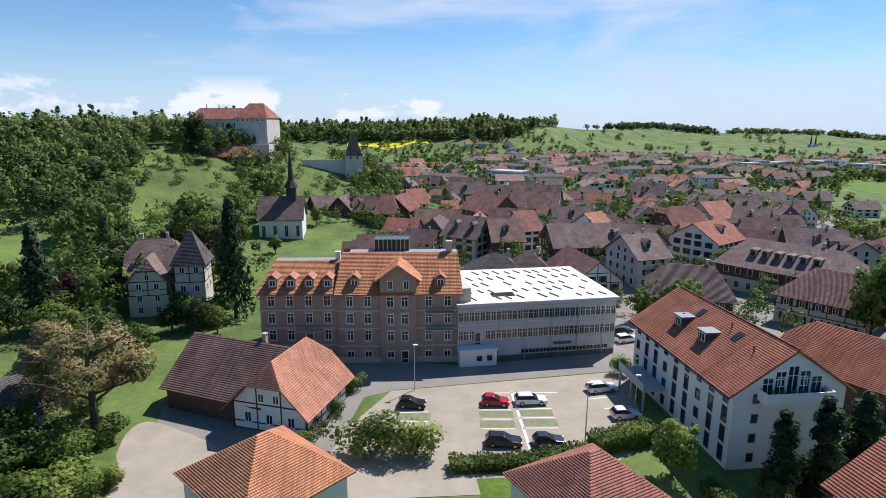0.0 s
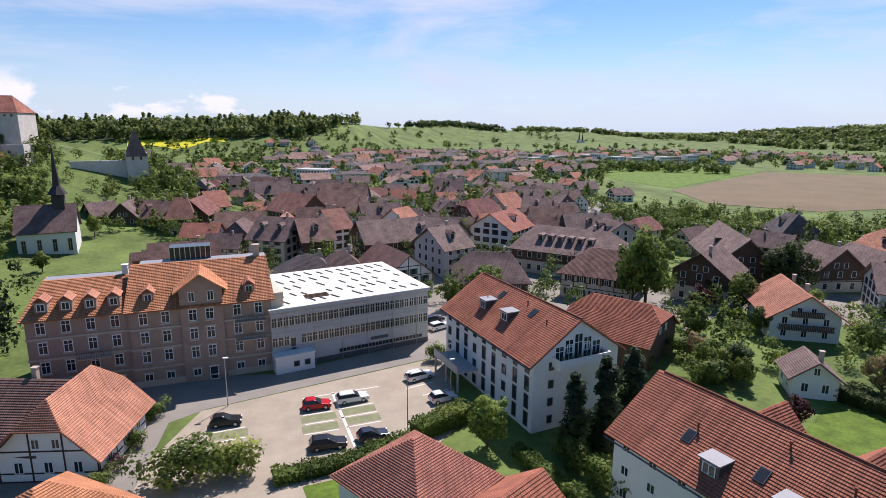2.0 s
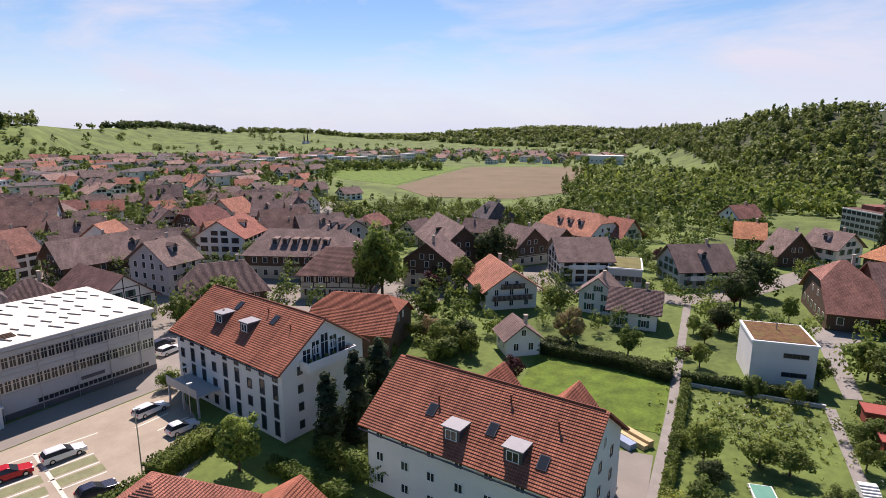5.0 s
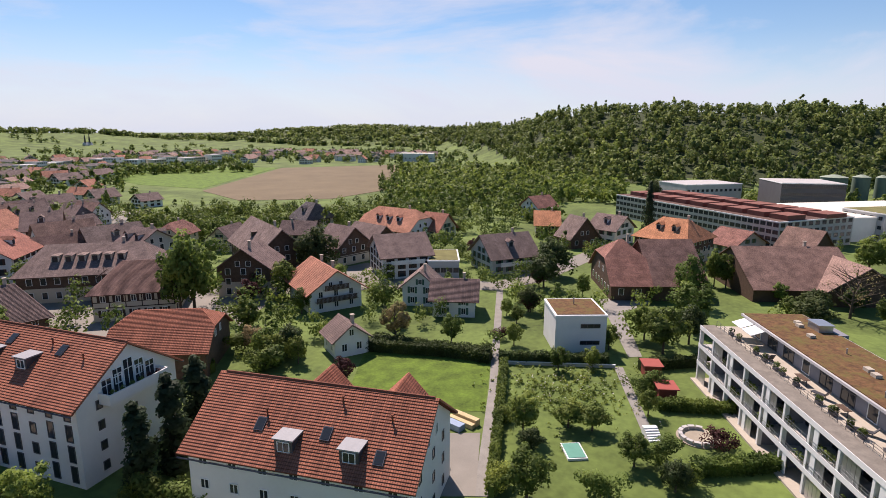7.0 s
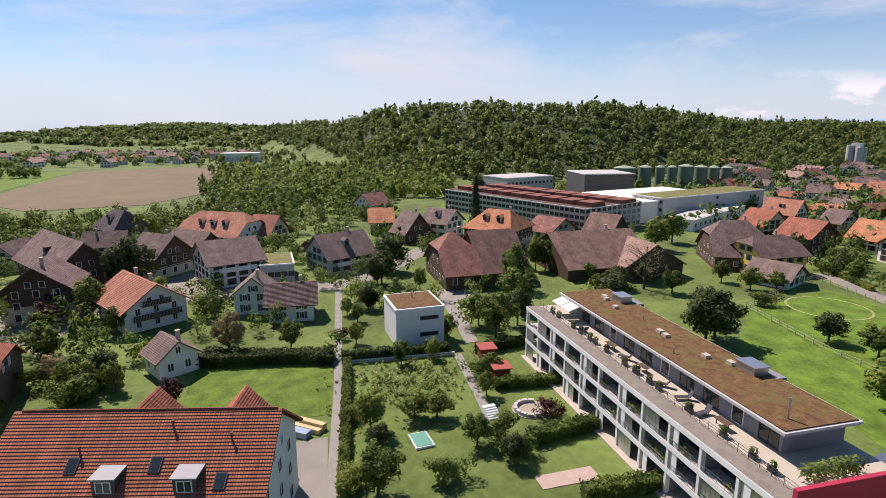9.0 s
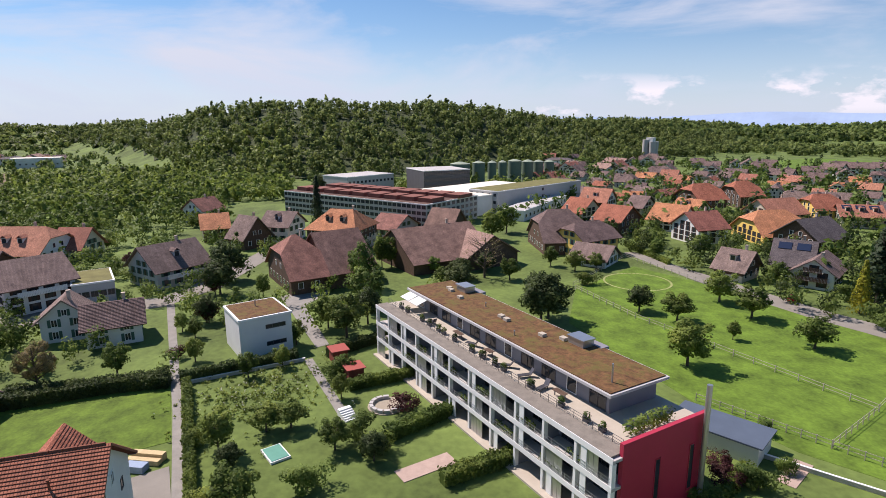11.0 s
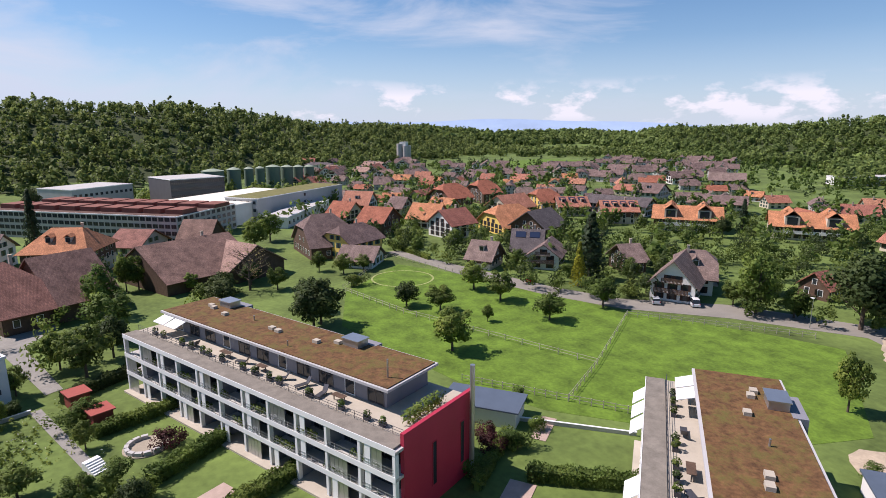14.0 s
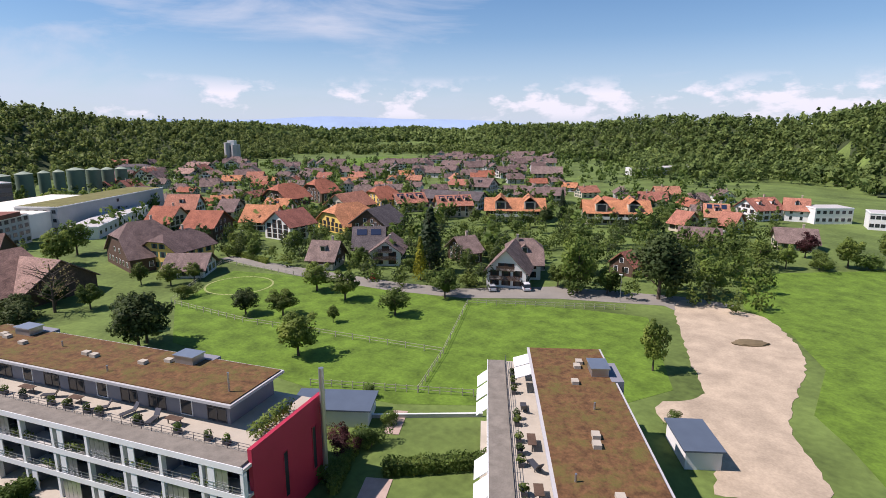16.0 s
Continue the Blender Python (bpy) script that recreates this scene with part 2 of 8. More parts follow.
TANK = mat("green_tank_paint", (0.13, 0.18, 0.13), 0.7, 0.12, 3.0)
TANKTOP = mat("pale_green_lid", (0.28, 0.33, 0.24), 0.7, 0.12, 3.0)
TURQ = mat("turquoise_sheet", (0.10, 0.30, 0.22), 0.5, 0.1, 1.0)
SHEDRED = mat("dark_red_shed_boards", (0.22, 0.05, 0.035), 0.8, 0.15, 1.0)
SHEDTOP = mat("red_shed_roof", (0.34, 0.08, 0.06), 0.8, 0.12, 1.0)
SLATE = mat("blue_grey_roofing", (0.09, 0.115, 0.15), 0.5, 0.1, 2.0)
LUMBER = mat("fresh_lumber", (0.55, 0.42, 0.22), 0.8, 0.2, 0.6)
TARP = mat("blue_grey_tarpaulin", (0.25, 0.32, 0.42), 0.5, 0.1, 0.8)
GPAVE = mat("pinkish_paving", (0.42, 0.31, 0.25), 0.9, 0.15, 1.2)
RINGSAND = mat("worn_sand", (0.30, 0.33, 0.12), 0.95, 0.2, 2.0)
DORMTOP = mat("weathered_zinc", (0.27, 0.275, 0.28), 0.55, 0.12, 1.0)
PATH = mat("grey_path_slabs", (0.25, 0.235, 0.205), 0.9, 0.2, 2.0, 0.3, 6.0)
# pale blue stands in for distance haze, painted into the base colour
HAZEHILL = mat("haze_painted_mountain", (0.30, 0.40, 0.55), 1.0, 0.1, 300.0)
BAYGRASS = mat("worn_bay_grass", (0.20, 0.21, 0.11), 0.95, 0.25, 1.0)
RUBBER = mat("black_rubber", (0.02, 0.02, 0.02), 0.8, 0.1, 1.0)
BARK = mat("bark", (0.10, 0.075, 0.055), 0.95, 0.3, 0.6, 0.5, 10.0)


# ---- mesh helpers ----
def mesh_ob(name, bm, mats, parent=None, label=""):
    me = bpy.data.meshes.new(name)
    bm.to_mesh(me)
    bm.free()
    for m in mats if isinstance(mats, (list, tuple)) else [mats]:
        me.materials.append(m)
    ob = new(name, me)
    if parent is not None:
        ob.parent = parent
    if label:
        ob["label"] = label
    return ob


def part(name, bm, material, parent, label=""):
    return mesh_ob(name, bm, material, parent, label)


def share(name, me, parent, m):
    ob = new(name, me)
    ob.parent = parent
    ob.matrix_basis = m
    return ob


def empty(name, m, label="", category="", group="", kind=""):
    ob = new(name)
    ob.empty_display_size = 0.3
    ob.matrix_basis = m
    return tagged(ob, label, category, group, kind)


def box(bm, x0, x1, y0, y1, z0, z1, mi=0):
    v = [bm.verts.new(c) for c in ((x0, y0, z0), (x1, y0, z0), (x1, y1, z0), (x0, y1, z0), (x0, y0, z1), (x1, y0, z1), (x1, y1, z1), (x0, y1, z1))]
    for q in ((0, 3, 2, 1), (4, 5, 6, 7), (0, 1, 5, 4), (1, 2, 6, 5), (2, 3, 7, 6), (3, 0, 4, 7)):
        bm.faces.new([v[i] for i in q]).material_index = mi


def boxes(*bs):
    bm = bmesh.new()
    for b in bs:
        box(bm, *b)
    return bm


def tube(bm, p0, p1, r0, r1, n=8, mi=0):
    p0, p1 = Vector(p0), Vector(p1)
    q = (p1 - p0).to_track_quat("Z", "Y")
    a = [bm.verts.new(p0 + q @ Vector((r0 * math.cos(6.2832 * i / n), r0 * math.sin(6.2832 * i / n), 0))) for i in range(n)]
    b = [bm.verts.new(p1 + q @ Vector((r1 * math.cos(6.2832 * i / n), r1 * math.sin(6.2832 * i / n), 0))) for i in range(n)]
    for i in range(n):
        bm.faces.new((a[i], a[(i + 1) % n], b[(i + 1) % n], b[i])).material_index = mi
    bm.faces.new(b).material_index = mi
    bm.faces.new(a[::-1]).material_index = mi


def slab(bm, quad, thick, uvl, mi=0):
    """A roof plane (points anticlockwise from above; first edge is the eave), with thickness and a tile map in metres."""
    q = [Vector(p) for p in quad]
    n = (q[1] - q[0]).cross(q[2] - q[0]).normalized()
    u = (q[1] - q[0]).normalized()
    w = n.cross(u)
    top = [bm.verts.new(p) for p in q]
    bot = [bm.verts.new(p - n * thick) for p in q]
    fs = [bm.faces.new(top), bm.faces.new(bot[::-1])]
    k = len(q)
    for i in range(k):
        fs.append(bm.faces.new((top[i], bot[i], bot[(i + 1) % k], top[(i + 1) % k])))
    for f in fs:
        f.material_index = mi
        for l in f.loops:
            d = l.vert.co - q[0]
            l[uvl].uv = (d.dot(u), d.dot(w))


def coursed(bm, quad, thick, uvl, step=0.31):
    """A roof plane laid in overlapping tile courses from eave to ridge."""
    q = [Vector(p) for p in quad]
    if len(q) == 3:
        q = [q[0], q[1], q[2], q[2]]
    if len(q) == 6:
        coursed(bm, [q[0], q[1], q[2], q[5]], thick, uvl, step)
        coursed(bm, [q[5], q[2], q[3], q[4]], thick, uvl, step)
        return
    n = (q[1] - q[0]).cross(q[2] - q[0]).normalized()
    k = max(2, int((q[2] - q[1]).length / step))
    for i in range(k):
        f0, f1 = i / k, (i + 1) / k
        a, b2 = q[0].lerp(q[3], f0) + n * 0.055, q[1].lerp(q[2], f0) + n * 0.055
        c, d = q[1].lerp(q[2], f1), q[0].lerp(q[3], f1)
        slab(bm, [a, b2, c, d] if (c - d).length > 0.01 else [a, b2, c], thick, uvl)


def roof_bm(L, W, he, hr, oh=0.6, og=0.5, kind="gable", hip=0.0, thick=0.22, plain=False):
    """Roof over a body L x W (ridge along x). hip: length cut from the ridge at each end; kind 'hip' or 'half'; plain: no raised courses."""
    bm = bmesh.new()
    lay = slab if plain else coursed
    uvl = bm.loops.layers.uv.new("UVMap")
    k = (hr - he) / (W / 2)
    ye, ze = W / 2 + oh, he - oh * k
    xl, xr = -L / 2 - og, L / 2 + og
    t = thick
    if kind == "gable":
        lay(bm, [(xl, -ye, ze + t), (xr, -ye, ze + t), (xr, 0, hr + t), (xl, 0, hr + t)], t, uvl)
        lay(bm, [(xr, ye, ze + t), (xl, ye, ze + t), (xl, 0, hr + t), (xr, 0, hr + t)], t, uvl)
    elif kind == "hip":
        h = hip or W / 2
        lay(bm, [(xl, -ye, ze + t), (xr, -ye, ze + t), (xr - h, 0, hr + t), (xl + h, 0, hr + t)], t, uvl)
        lay(bm, [(xr, ye, ze + t), (xl, ye, ze + t), (xl + h, 0, hr + t), (xr - h, 0, hr + t)], t, uvl)
        lay(bm, [(xr, -ye, ze + t), (xr, ye, ze + t), (xr - h, 0, hr + t)], t, uvl)
        lay(bm, [(xl, ye, ze + t), (xl, -ye, ze + t), (xl + h, 0, hr + t)], t, uvl)
    else:
        f = 0.42
        zb, yb = hr - (hr - ze) * f, ye * f
        h = yb * 0.9
        lay(bm, [(xl, -ye, ze + t), (xr, -ye, ze + t), (xr, -yb, zb + t), (xr - h, 0, hr + t), (xl + h, 0, hr + t), (xl, -yb, zb + t)], t, uvl)
        lay(bm, [(xr, ye, ze + t), (xl, ye, ze + t), (xl, yb, zb + t), (xl + h, 0, hr + t), (xr - h, 0, hr + t), (xr, yb, zb + t)], t, uvl)
        lay(bm, [(xr, -yb, zb + t), (xr, yb, zb + t), (xr - h, 0, hr + t)], t, uvl)
        lay(bm, [(xl, yb, zb + t), (xl, -yb, zb + t), (xl + h, 0, hr + t)], t, uvl)
    return bm


def wall_bm(L, W, he, hr, kind="gable", z0=-1.0):
    bm = bmesh.new()
    if kind == "hip":
        box(bm, -L / 2, L / 2, -W / 2, W / 2, z0, he)
        return bm
    top = hr if kind == "gable" else hr - (hr - he) * 0.45
    prof = [(-W / 2, z0), (W / 2, z0), (W / 2, he)]
    prof += [(0, top)] if kind == "gable" else [(W / 2 * 0.44, top), (-W / 2 * 0.44, top)]
    prof += [(-W / 2, he)]
    a = [bm.verts.new((-L / 2, y, z)) for y, z in prof]
    b = [bm.verts.new((L / 2, y, z)) for y, z in prof]
    n = len(prof)
    bm.faces.new(a[::-1])
    bm.faces.new(b)
    for i in range(n):
        bm.faces.new((a[i], a[(i + 1) % n], b[(i + 1) % n], b[i]))
    bmesh.ops.recalc_face_normals(bm, faces=bm.faces)
    return bm


WIN = {}


def window_mesh(w, h, frame_mat=None, bars=1):
    """A window in the wall plane y = 0 that looks to -y: frame and glazing bars proud, panes set back."""
    frame_mat = frame_mat or FRAME
    key = (w, h, frame_mat.name, bars)
    if key in WIN:
        return WIN[key]
    f, g = 0.09, 0.035
    xs = [-w / 2, -w / 2 + f]
    for i in range(bars):
        x = -w / 2 + w * (i + 1) / (bars + 1)
        xs += [x - g, x + g]
    xs += [w / 2 - f, w / 2]
    zs = [0, f, h - f, h] if h < 1.55 or not bars else [0, f, h * 0.66 - g, h * 0.66 + g, h - f, h]
    bm = bmesh.new()
    front, back = -0.06, -0.012
    grid = [[bm.verts.new((x, front, z)) for x in xs] for z in zs]
    for r in range(len(zs) - 1):
        for c in range(len(xs) - 1):
            q = (grid[r][c], grid[r][c + 1], grid[r + 1][c + 1], grid[r + 1][c])
            if r % 2 and c % 2:
                d = [bm.verts.new((v.co.x, back, v.co.z)) for v in q]
                bm.faces.new(d).material_index = 1
                for k in range(4):
                    bm.faces.new((q[k], q[(k + 1) % 4], d[(k + 1) % 4], d[k]))
            else:
                bm.faces.new(q)
    edge = [*grid[0], *[row[-1] for row in grid[1:]], *grid[-1][-2::-1], *[row[0] for row in grid[-2:0:-1]]]
    low = [bm.verts.new((v.co.x, 0.01, v.co.z)) for v in edge]
    for k in range(len(edge)):
        bm.faces.new((edge[k], low[k], low[(k + 1) % len(edge)], edge[(k + 1) % len(edge)]))
    me = bpy.data.meshes.new("window")
    bm.to_mesh(me)
    bm.free()
    me.materials.append(frame_mat)
    me.materials.append(GLASS)
    WIN[key] = me
    return me


def shutter_mesh(w, h, m):
    key = ("shutter", w, h, m.name)
    if key not in WIN:
        bm = boxes((-w / 2, w / 2, -0.08, -0.004, -0.02, h + 0.02))
        bmesh.ops.inset_individual(bm, faces=[f for f in bm.faces if f.normal.y < -0.5 or f.calc_center_median().y < -0.07], thickness=0.05, depth=-0.02)
        me = bpy.data.meshes.new("shutter")
        bm.to_mesh(me)
        bm.free()
        me.materials.append(m)
        WIN[key] = me
    return WIN[key]


def facade(parent, L, y_face, rot, x_off, spec, joined=None):
    """Rows of windows on one side. spec: (z, count, w, h, shutters, bars). joined: a bmesh that takes far, tiny windows."""
    R = pose(0, 0, 0, 0, 0, rot)
    if joined is not None:
        for z, count, w, h, sh, bars in spec:
            for i in range(count):
                x = -L / 2 + L * (i + 0.5) / count + x_off
                k = len(joined.verts)
                fr = 0.55 if sh else 0.12
                box(joined, x - w / 2 - fr, x + w / 2 + fr, -y_face - 0.04, -y_face - 0.004, z - 0.06, z + h + 0.06, 2 if sh else 0)
                box(joined, x - w / 2, x + w / 2, -y_face - 0.055, -y_face - 0.043, z, z + h, 1)
                joined.verts.ensure_lookup_table()
                for v in joined.verts[k:]:
                    v.co = R @ v.co
        return
    for z, count, w, h, sh, bars in spec:
        me = window_mesh(w, h, None, bars)
        for i in range(count):
            x = -L / 2 + L * (i + 0.5) / count
            win = share("window", me, parent, R @ pose(x + x_off, -y_face - 0.004, z))
            if sh:
                for s in (-1, 1):
                    share("shutter", shutter_mesh(round(w * 0.5, 2), h, sh), win, pose(s * w * 0.77, 0, 0))


def dormer(parent, x, y, z, w, h, depth, roof_mat, wall_mat, flat=False, side=-1, whole=False):
    """A dormer that looks to -y (side -1) or +y, its front foot at (x, y, z)."""
    if whole:
        bm = roof_bm(depth + 0.3, w, h, h + (0.12 if flat else w * 0.42), 0.2, 0.0, thick=0.1, plain=True)
        for f in bm.faces:
            f.material_index = 0
        bmesh.ops.rotate(bm, verts=bm.verts, cent=(0, 0, 0), matrix=Matrix.Rotation(math.pi / 2, 3, "Z"))
        bmesh.ops.translate(bm, verts=bm.verts, vec=(0, depth / 2 - 0.15, 0.003))
        box(bm, -w / 2, w / 2, 0, depth, 0, h, 1)
        box(bm, -w * 0.36, w * 0.36, -0.05, -0.003, h * 0.12, h * 0.9, 2)
        d = part("dormer", bm, [roof_mat, wall_mat, GLASS], parent)
        d["kind"] = "stuff"
        d.matrix_basis = pose(x, y, z, 0, 0, 0 if side < 0 else 180)
        return d
    R = pose(x, y, z, 0, 0, 0 if side < 0 else 180)
    d = empty("dormer", R)
    d.parent = parent
    part("dormer_wall", boxes((-w / 2, w / 2, 0, depth, 0, h)), wall_mat, d)
    if flat:
        part("dormer_roof", boxes((-w / 2 - 0.15, w / 2 + 0.15, -0.2, depth, h + 0.003, h + 0.14)), DORMTOP, d, "grey sheet-metal dormer roof")
    else:
        bm = roof_bm(depth + 0.3, w, h, h + w * 0.42, 0.2, 0.0, thick=0.1)
        bmesh.ops.rotate(bm, verts=bm.verts, cent=(0, 0, 0), matrix=Matrix.Rotation(math.pi / 2, 3, "Z"))
        bmesh.ops.translate(bm, verts=bm.verts, vec=(0, depth / 2 - 0.15, 0.003))
        bm.faces.new([bm.verts.new(c) for c in ((-w / 2, 0.01, h), (w / 2, 0.01, h), (0, 0.01, h + w * 0.42))])
        part("dormer_roof", bm, roof_mat, d)
    share("window", window_mesh(round(w * 0.7, 1), round(h * 0.75, 1), None, 1), d, pose(0, -0.004, h * 0.12))
    return d


def chimney(parent, x, y, z, h=1.6, s=0.55, m=None):
    c = part("chimney", boxes((x - s / 2, x + s / 2, y - s / 2, y + s / 2, z - 1.5, z + h), (x - s / 2 - 0.08, x + s / 2 + 0.08, y - s / 2 - 0.08, y + s / 2 + 0.08, z + h + 0.002, z + h + 0.12)), m or STONE, parent)
    return c


OCC = []


def house(ax, ay, bx, by, W, he, hr, label, wall=None, roof=None, kind="gable", hip=0.0, rows=1, shutters=None, dorm=0, dorm_flat=False,
          chim=1, z0=0.0, oh=0.7, og=0.6, timber=False, name="house", group="", flip=False, bars=1, front_dorm_y=0.62, category="house", n_long=0, balc="", clad=False, dorm_w=1.5, solar=0):
    """A pitched-roof house whose ridge runs over (ax, ay) to (bx, by)."""
    wall, roof = wall or W_WHITE, roof or T_BROWN
    dist = math.hypot(ax, ay)
    if dist > 100 and category == "house":
        # low walls under wide eaves, as the region builds
        low = he * 0.8 + (hr - he) * 0.97
        k = (38 - low) / (38 - hr) if dist < 420 else 1.0
        ax, ay, bx, by, W = ax * k, ay * k, bx * k, by * k, W * k
        he, hr = he * 0.8, low
        oh, og = max(oh, 1.0), max(og, 0.9)
        odd = int(abs(ax) * 10) % 3
        if wall == W_CREAM and odd == 0 and dist < 420:
            clad = True
        if shutters is None and odd and wall != W_WOOD:
            shutters = (None, GREENWOOD, TIMBER)[odd]
    L = math.hypot(bx - ax, by - ay)
    yaw = math.degrees(math.atan2(by - ay, bx - ax))
    if kind == "hip":
        L += 2 * (hip or W / 2) - 2 * og
    ob = empty(name, pose((ax + bx) / 2, (ay + by) / 2, z0, 0, 0, yaw), label, category, group)
    OCC.append(((ax + bx) / 2, (ay + by) / 2, max(L, W) * 0.6))
    part("wall", wall_bm(L, W, he, hr - 0.05, kind), wall, ob)
    if clad:
        part("cladding", wall_bm(L + 0.07, W + 0.07, he, hr - 0.06, kind, he * 0.52), W_WOOD, ob, "dark weathered board cladding")
    far = math.hypot(ax, ay) > 135
    tagged(part("roof", roof_bm(L, W, he, hr, oh, og, kind, hip, plain=far), roof, ob), kind="stuff")
    jb = bmesh.new() if far else None
    st = he / max(rows, 1)
    nl = n_long or max(2, int(L / 2.9))
    ng = max(2, int(W / 3.0))
    for s, rot in ((-1, 0), (1, 180)):
        for r in range(rows):
            facade(ob, L * 0.92, W / 2, rot, 0, [(r * st + st * 0.3, nl, 1.0, 1.4, shutters, bars)], jb)
    for rot in (90, -90):
        for r in range(rows):
            facade(ob, W * 0.88, L / 2, rot, 0, [(r * st + st * 0.3, ng, 1.0, 1.4, shutters, bars)], jb)
        if kind != "hip":
            facade(ob, W * 0.4, L / 2, rot, 0, [(he + 0.35, 2 if W > 9 else 1, 0.9, 1.2, shutters, bars)], jb)
    if far and rows:
        o = mesh_ob("glazing", jb, [FRAME, GLASS, shutters or FRAME], ob)
        o["kind"] = "stuff"
    elif far:
        jb.free()
    if timber:
        bm = bmesh.new()
        for s in (-1, 1):
            y = s * W / 2
            for i in range(nl + 1):
                x = -L / 2 + 0.1 + (L - 0.2) * i / nl
                box(bm, x - 0.09, x + 0.09, min(y, y + s * 0.03), max(y, y + s * 0.03), st * (rows - 1) * 0.9, he)
            for z in (st * (rows - 1) * 0.9, st * (rows - 0.72), he - 0.25):
                box(bm, -L / 2, L / 2, min(y, y + s * 0.034), max(y, y + s * 0.034), z, z + 0.18)
            x = s * L / 2
            for i in range(ng + 1):
                yy = -W / 2 + 0.1 + (W - 0.2) * i / ng
                box(bm, min(x, x + s * 0.03), max(x, x + s * 0.03), yy - 0.09, yy + 0.09, st * (rows - 1) * 0.9, he + (hr - he) * max(0, 1 - abs(yy) / (W / 2)) * 0.9)
            for z, f in ((st * (rows - 1) * 0.9, 1), (st * (rows - 0.72), 1), (he, 1), (he + (hr - he) * 0.45, 0.5)):
                box(bm, min(x, x + s * 0.034), max(x, x + s * 0.034), -W / 2 * f, W / 2 * f, z, z + 0.18)
        part("timber_framing", bm, TIMBER, ob)
    if balc:
        span, off, rots = (W * 0.8, L / 2, (90, -90)) if balc == "gable" else (L * 0.7, W / 2, (0,))
        for rot in rots:
            for z in ((st * (rows - 1), he + 0.1) if balc == "gable" else (st * (rows - 1),)):
                w = span * (0.6 if z > he else 1.0)
                R = pose(0, 0, 0, 0, 0, rot)
                bl = part("balcony", boxes((-w / 2, w / 2, -off - 1.2, -off - 0.004, z - 0.12, z + 0.02)), CONCRETE, ob)
                bl.matrix_basis = R
                bm = bmesh.new()
                for i in range(int(w / 0.28)):
                    x = -w / 2 + i * 0.28
                    box(bm, x, x + 0.22, -off - 1.24, -off - 1.205, z - 0.1, z + 0.95)
                box(bm, -w / 2 - 0.05, w / 2 + 0.05, -off - 1.26, -off - 1.18, z + 0.951, z + 1.02)
                part("railing", bm, W_WOOD if balc == "gable" else FRAME, bl)["kind"] = "stuff"
    k = (hr - he) / (W / 2)
    for i in range(dorm):
        x = -L / 2 + L * (i + 0.5) / dorm if kind == "gable" else -L * 0.3 + L * 0.6 * (i + 0.5) / dorm
        y = W / 2 * front_dorm_y
        z = hr - k * y
        for s in (-1, 1):
            dormer(ob, x, s * y, z, dorm_w, dorm_w * 0.6 + 0.6, (dorm_w * 0.6 + 0.6 + dorm_w * 0.42 * (dorm_w > 3)) / k + 0.3, roof, wall, dorm_flat, s, far)
    # dark panels on the slope that faces the valley
    side = 1 if -math.sin(radians(yaw)) * ax + math.cos(radians(yaw)) * ay < 0 else -1
    for i in range(solar):
        x = -L / 2 + L * (i + 0.5) / solar
        y = W / 2 * 0.3
        sp = part("solar_panel", boxes((-L / solar * 0.36, L / solar * 0.36, -1.1, 1.1, 0, 0.08)), SOLAR, ob, "dark blue solar panel")
        sp.matrix_basis = pose(x, side * y, hr - k * y + 0.3, -math.degrees(math.atan(k)) * side)
    for i in range(chim):
        x = (-0.25 + 0.5 * i) * L if chim > 1 else 0.22 * L
        chimney(ob, x, 0.8, hr - 0.4)
    return ob


# ---- ground ----
CREST_AZ = (-180, -60, -35, -20, -14.5, -4.4, 3.8, 10.5, 14, 20, 25, 33, 38.5, 43.5, 49, 58, 64, 71, 75, 80, 86, 92, 96, 102, 108.5, 114, 121, 126, 134, 139, 142, 150, 158, 163, 167, 175, 180)
CREST_EL = (0.5, 0.8, 0.5, 0.1, 0.05, 0.17, 0.6, 0.35, 0.0, 0.3, -0.25, -0.3, -0.85, -0.75, -0.2, 0.15, -0.2, 0.3, 1.65, 2.2, 2.35, 2.0, 2.25, 1.55, 0.45, 0.45, 0.0, -0.35, -0.2, -0.5, 0.1, 0.1, 0.9, 0.8, 0.4, 1.7, 0.5)
CREST_D = (900, 900, 900, 900, 900, 850, 850, 900, 1100, 1400, 1400, 1500, 1500, 1500, 1500, 1400, 1200, 800, 620, 600, 600, 600, 620, 700, 800, 850, 1100, 1300, 1500, 1300, 1000, 900, 750, 700, 700, 500, 600)


def crest(az):
    return np.interp(az, CREST_AZ, CREST_EL), np.interp(az, CREST_AZ, CREST_D)


def ground_z(x, y):
    r = math.hypot(x, y)
    az = math.degrees(math.atan2(x, y))
    el, d = crest(az)
    top = max(0.0, 38 + d * math.tan(radians(el)) - (9 if 70 < az or az < 9 else 4))
    f = 0.64 if 66 < az < 126 else 0.78
    s = min(max((r - d * f) / (d * (1 - f)), 0), 1)
    h = top * s * s * (3 - 2 * s)
    if r > d:
        h = top * max(0.0, 1 - (r - d) / 900)
    # the castle hill
    px, py, qx, qy = -230.0, 150.0, -98.0, 300.0
    t = ((x - px) * (qx - px) + (y - py) * (qy - py)) / ((qx - px) ** 2 + (qy - py) ** 2)
    t = min(max(t, 0), 1)
    dd = math.hypot(x - px - t * (qx - px), y - py - t * (qy - py))
    return h + max(0.0, 33 * math.exp(-dd * dd / (2 * 52.0 ** 2)) - 1.5)


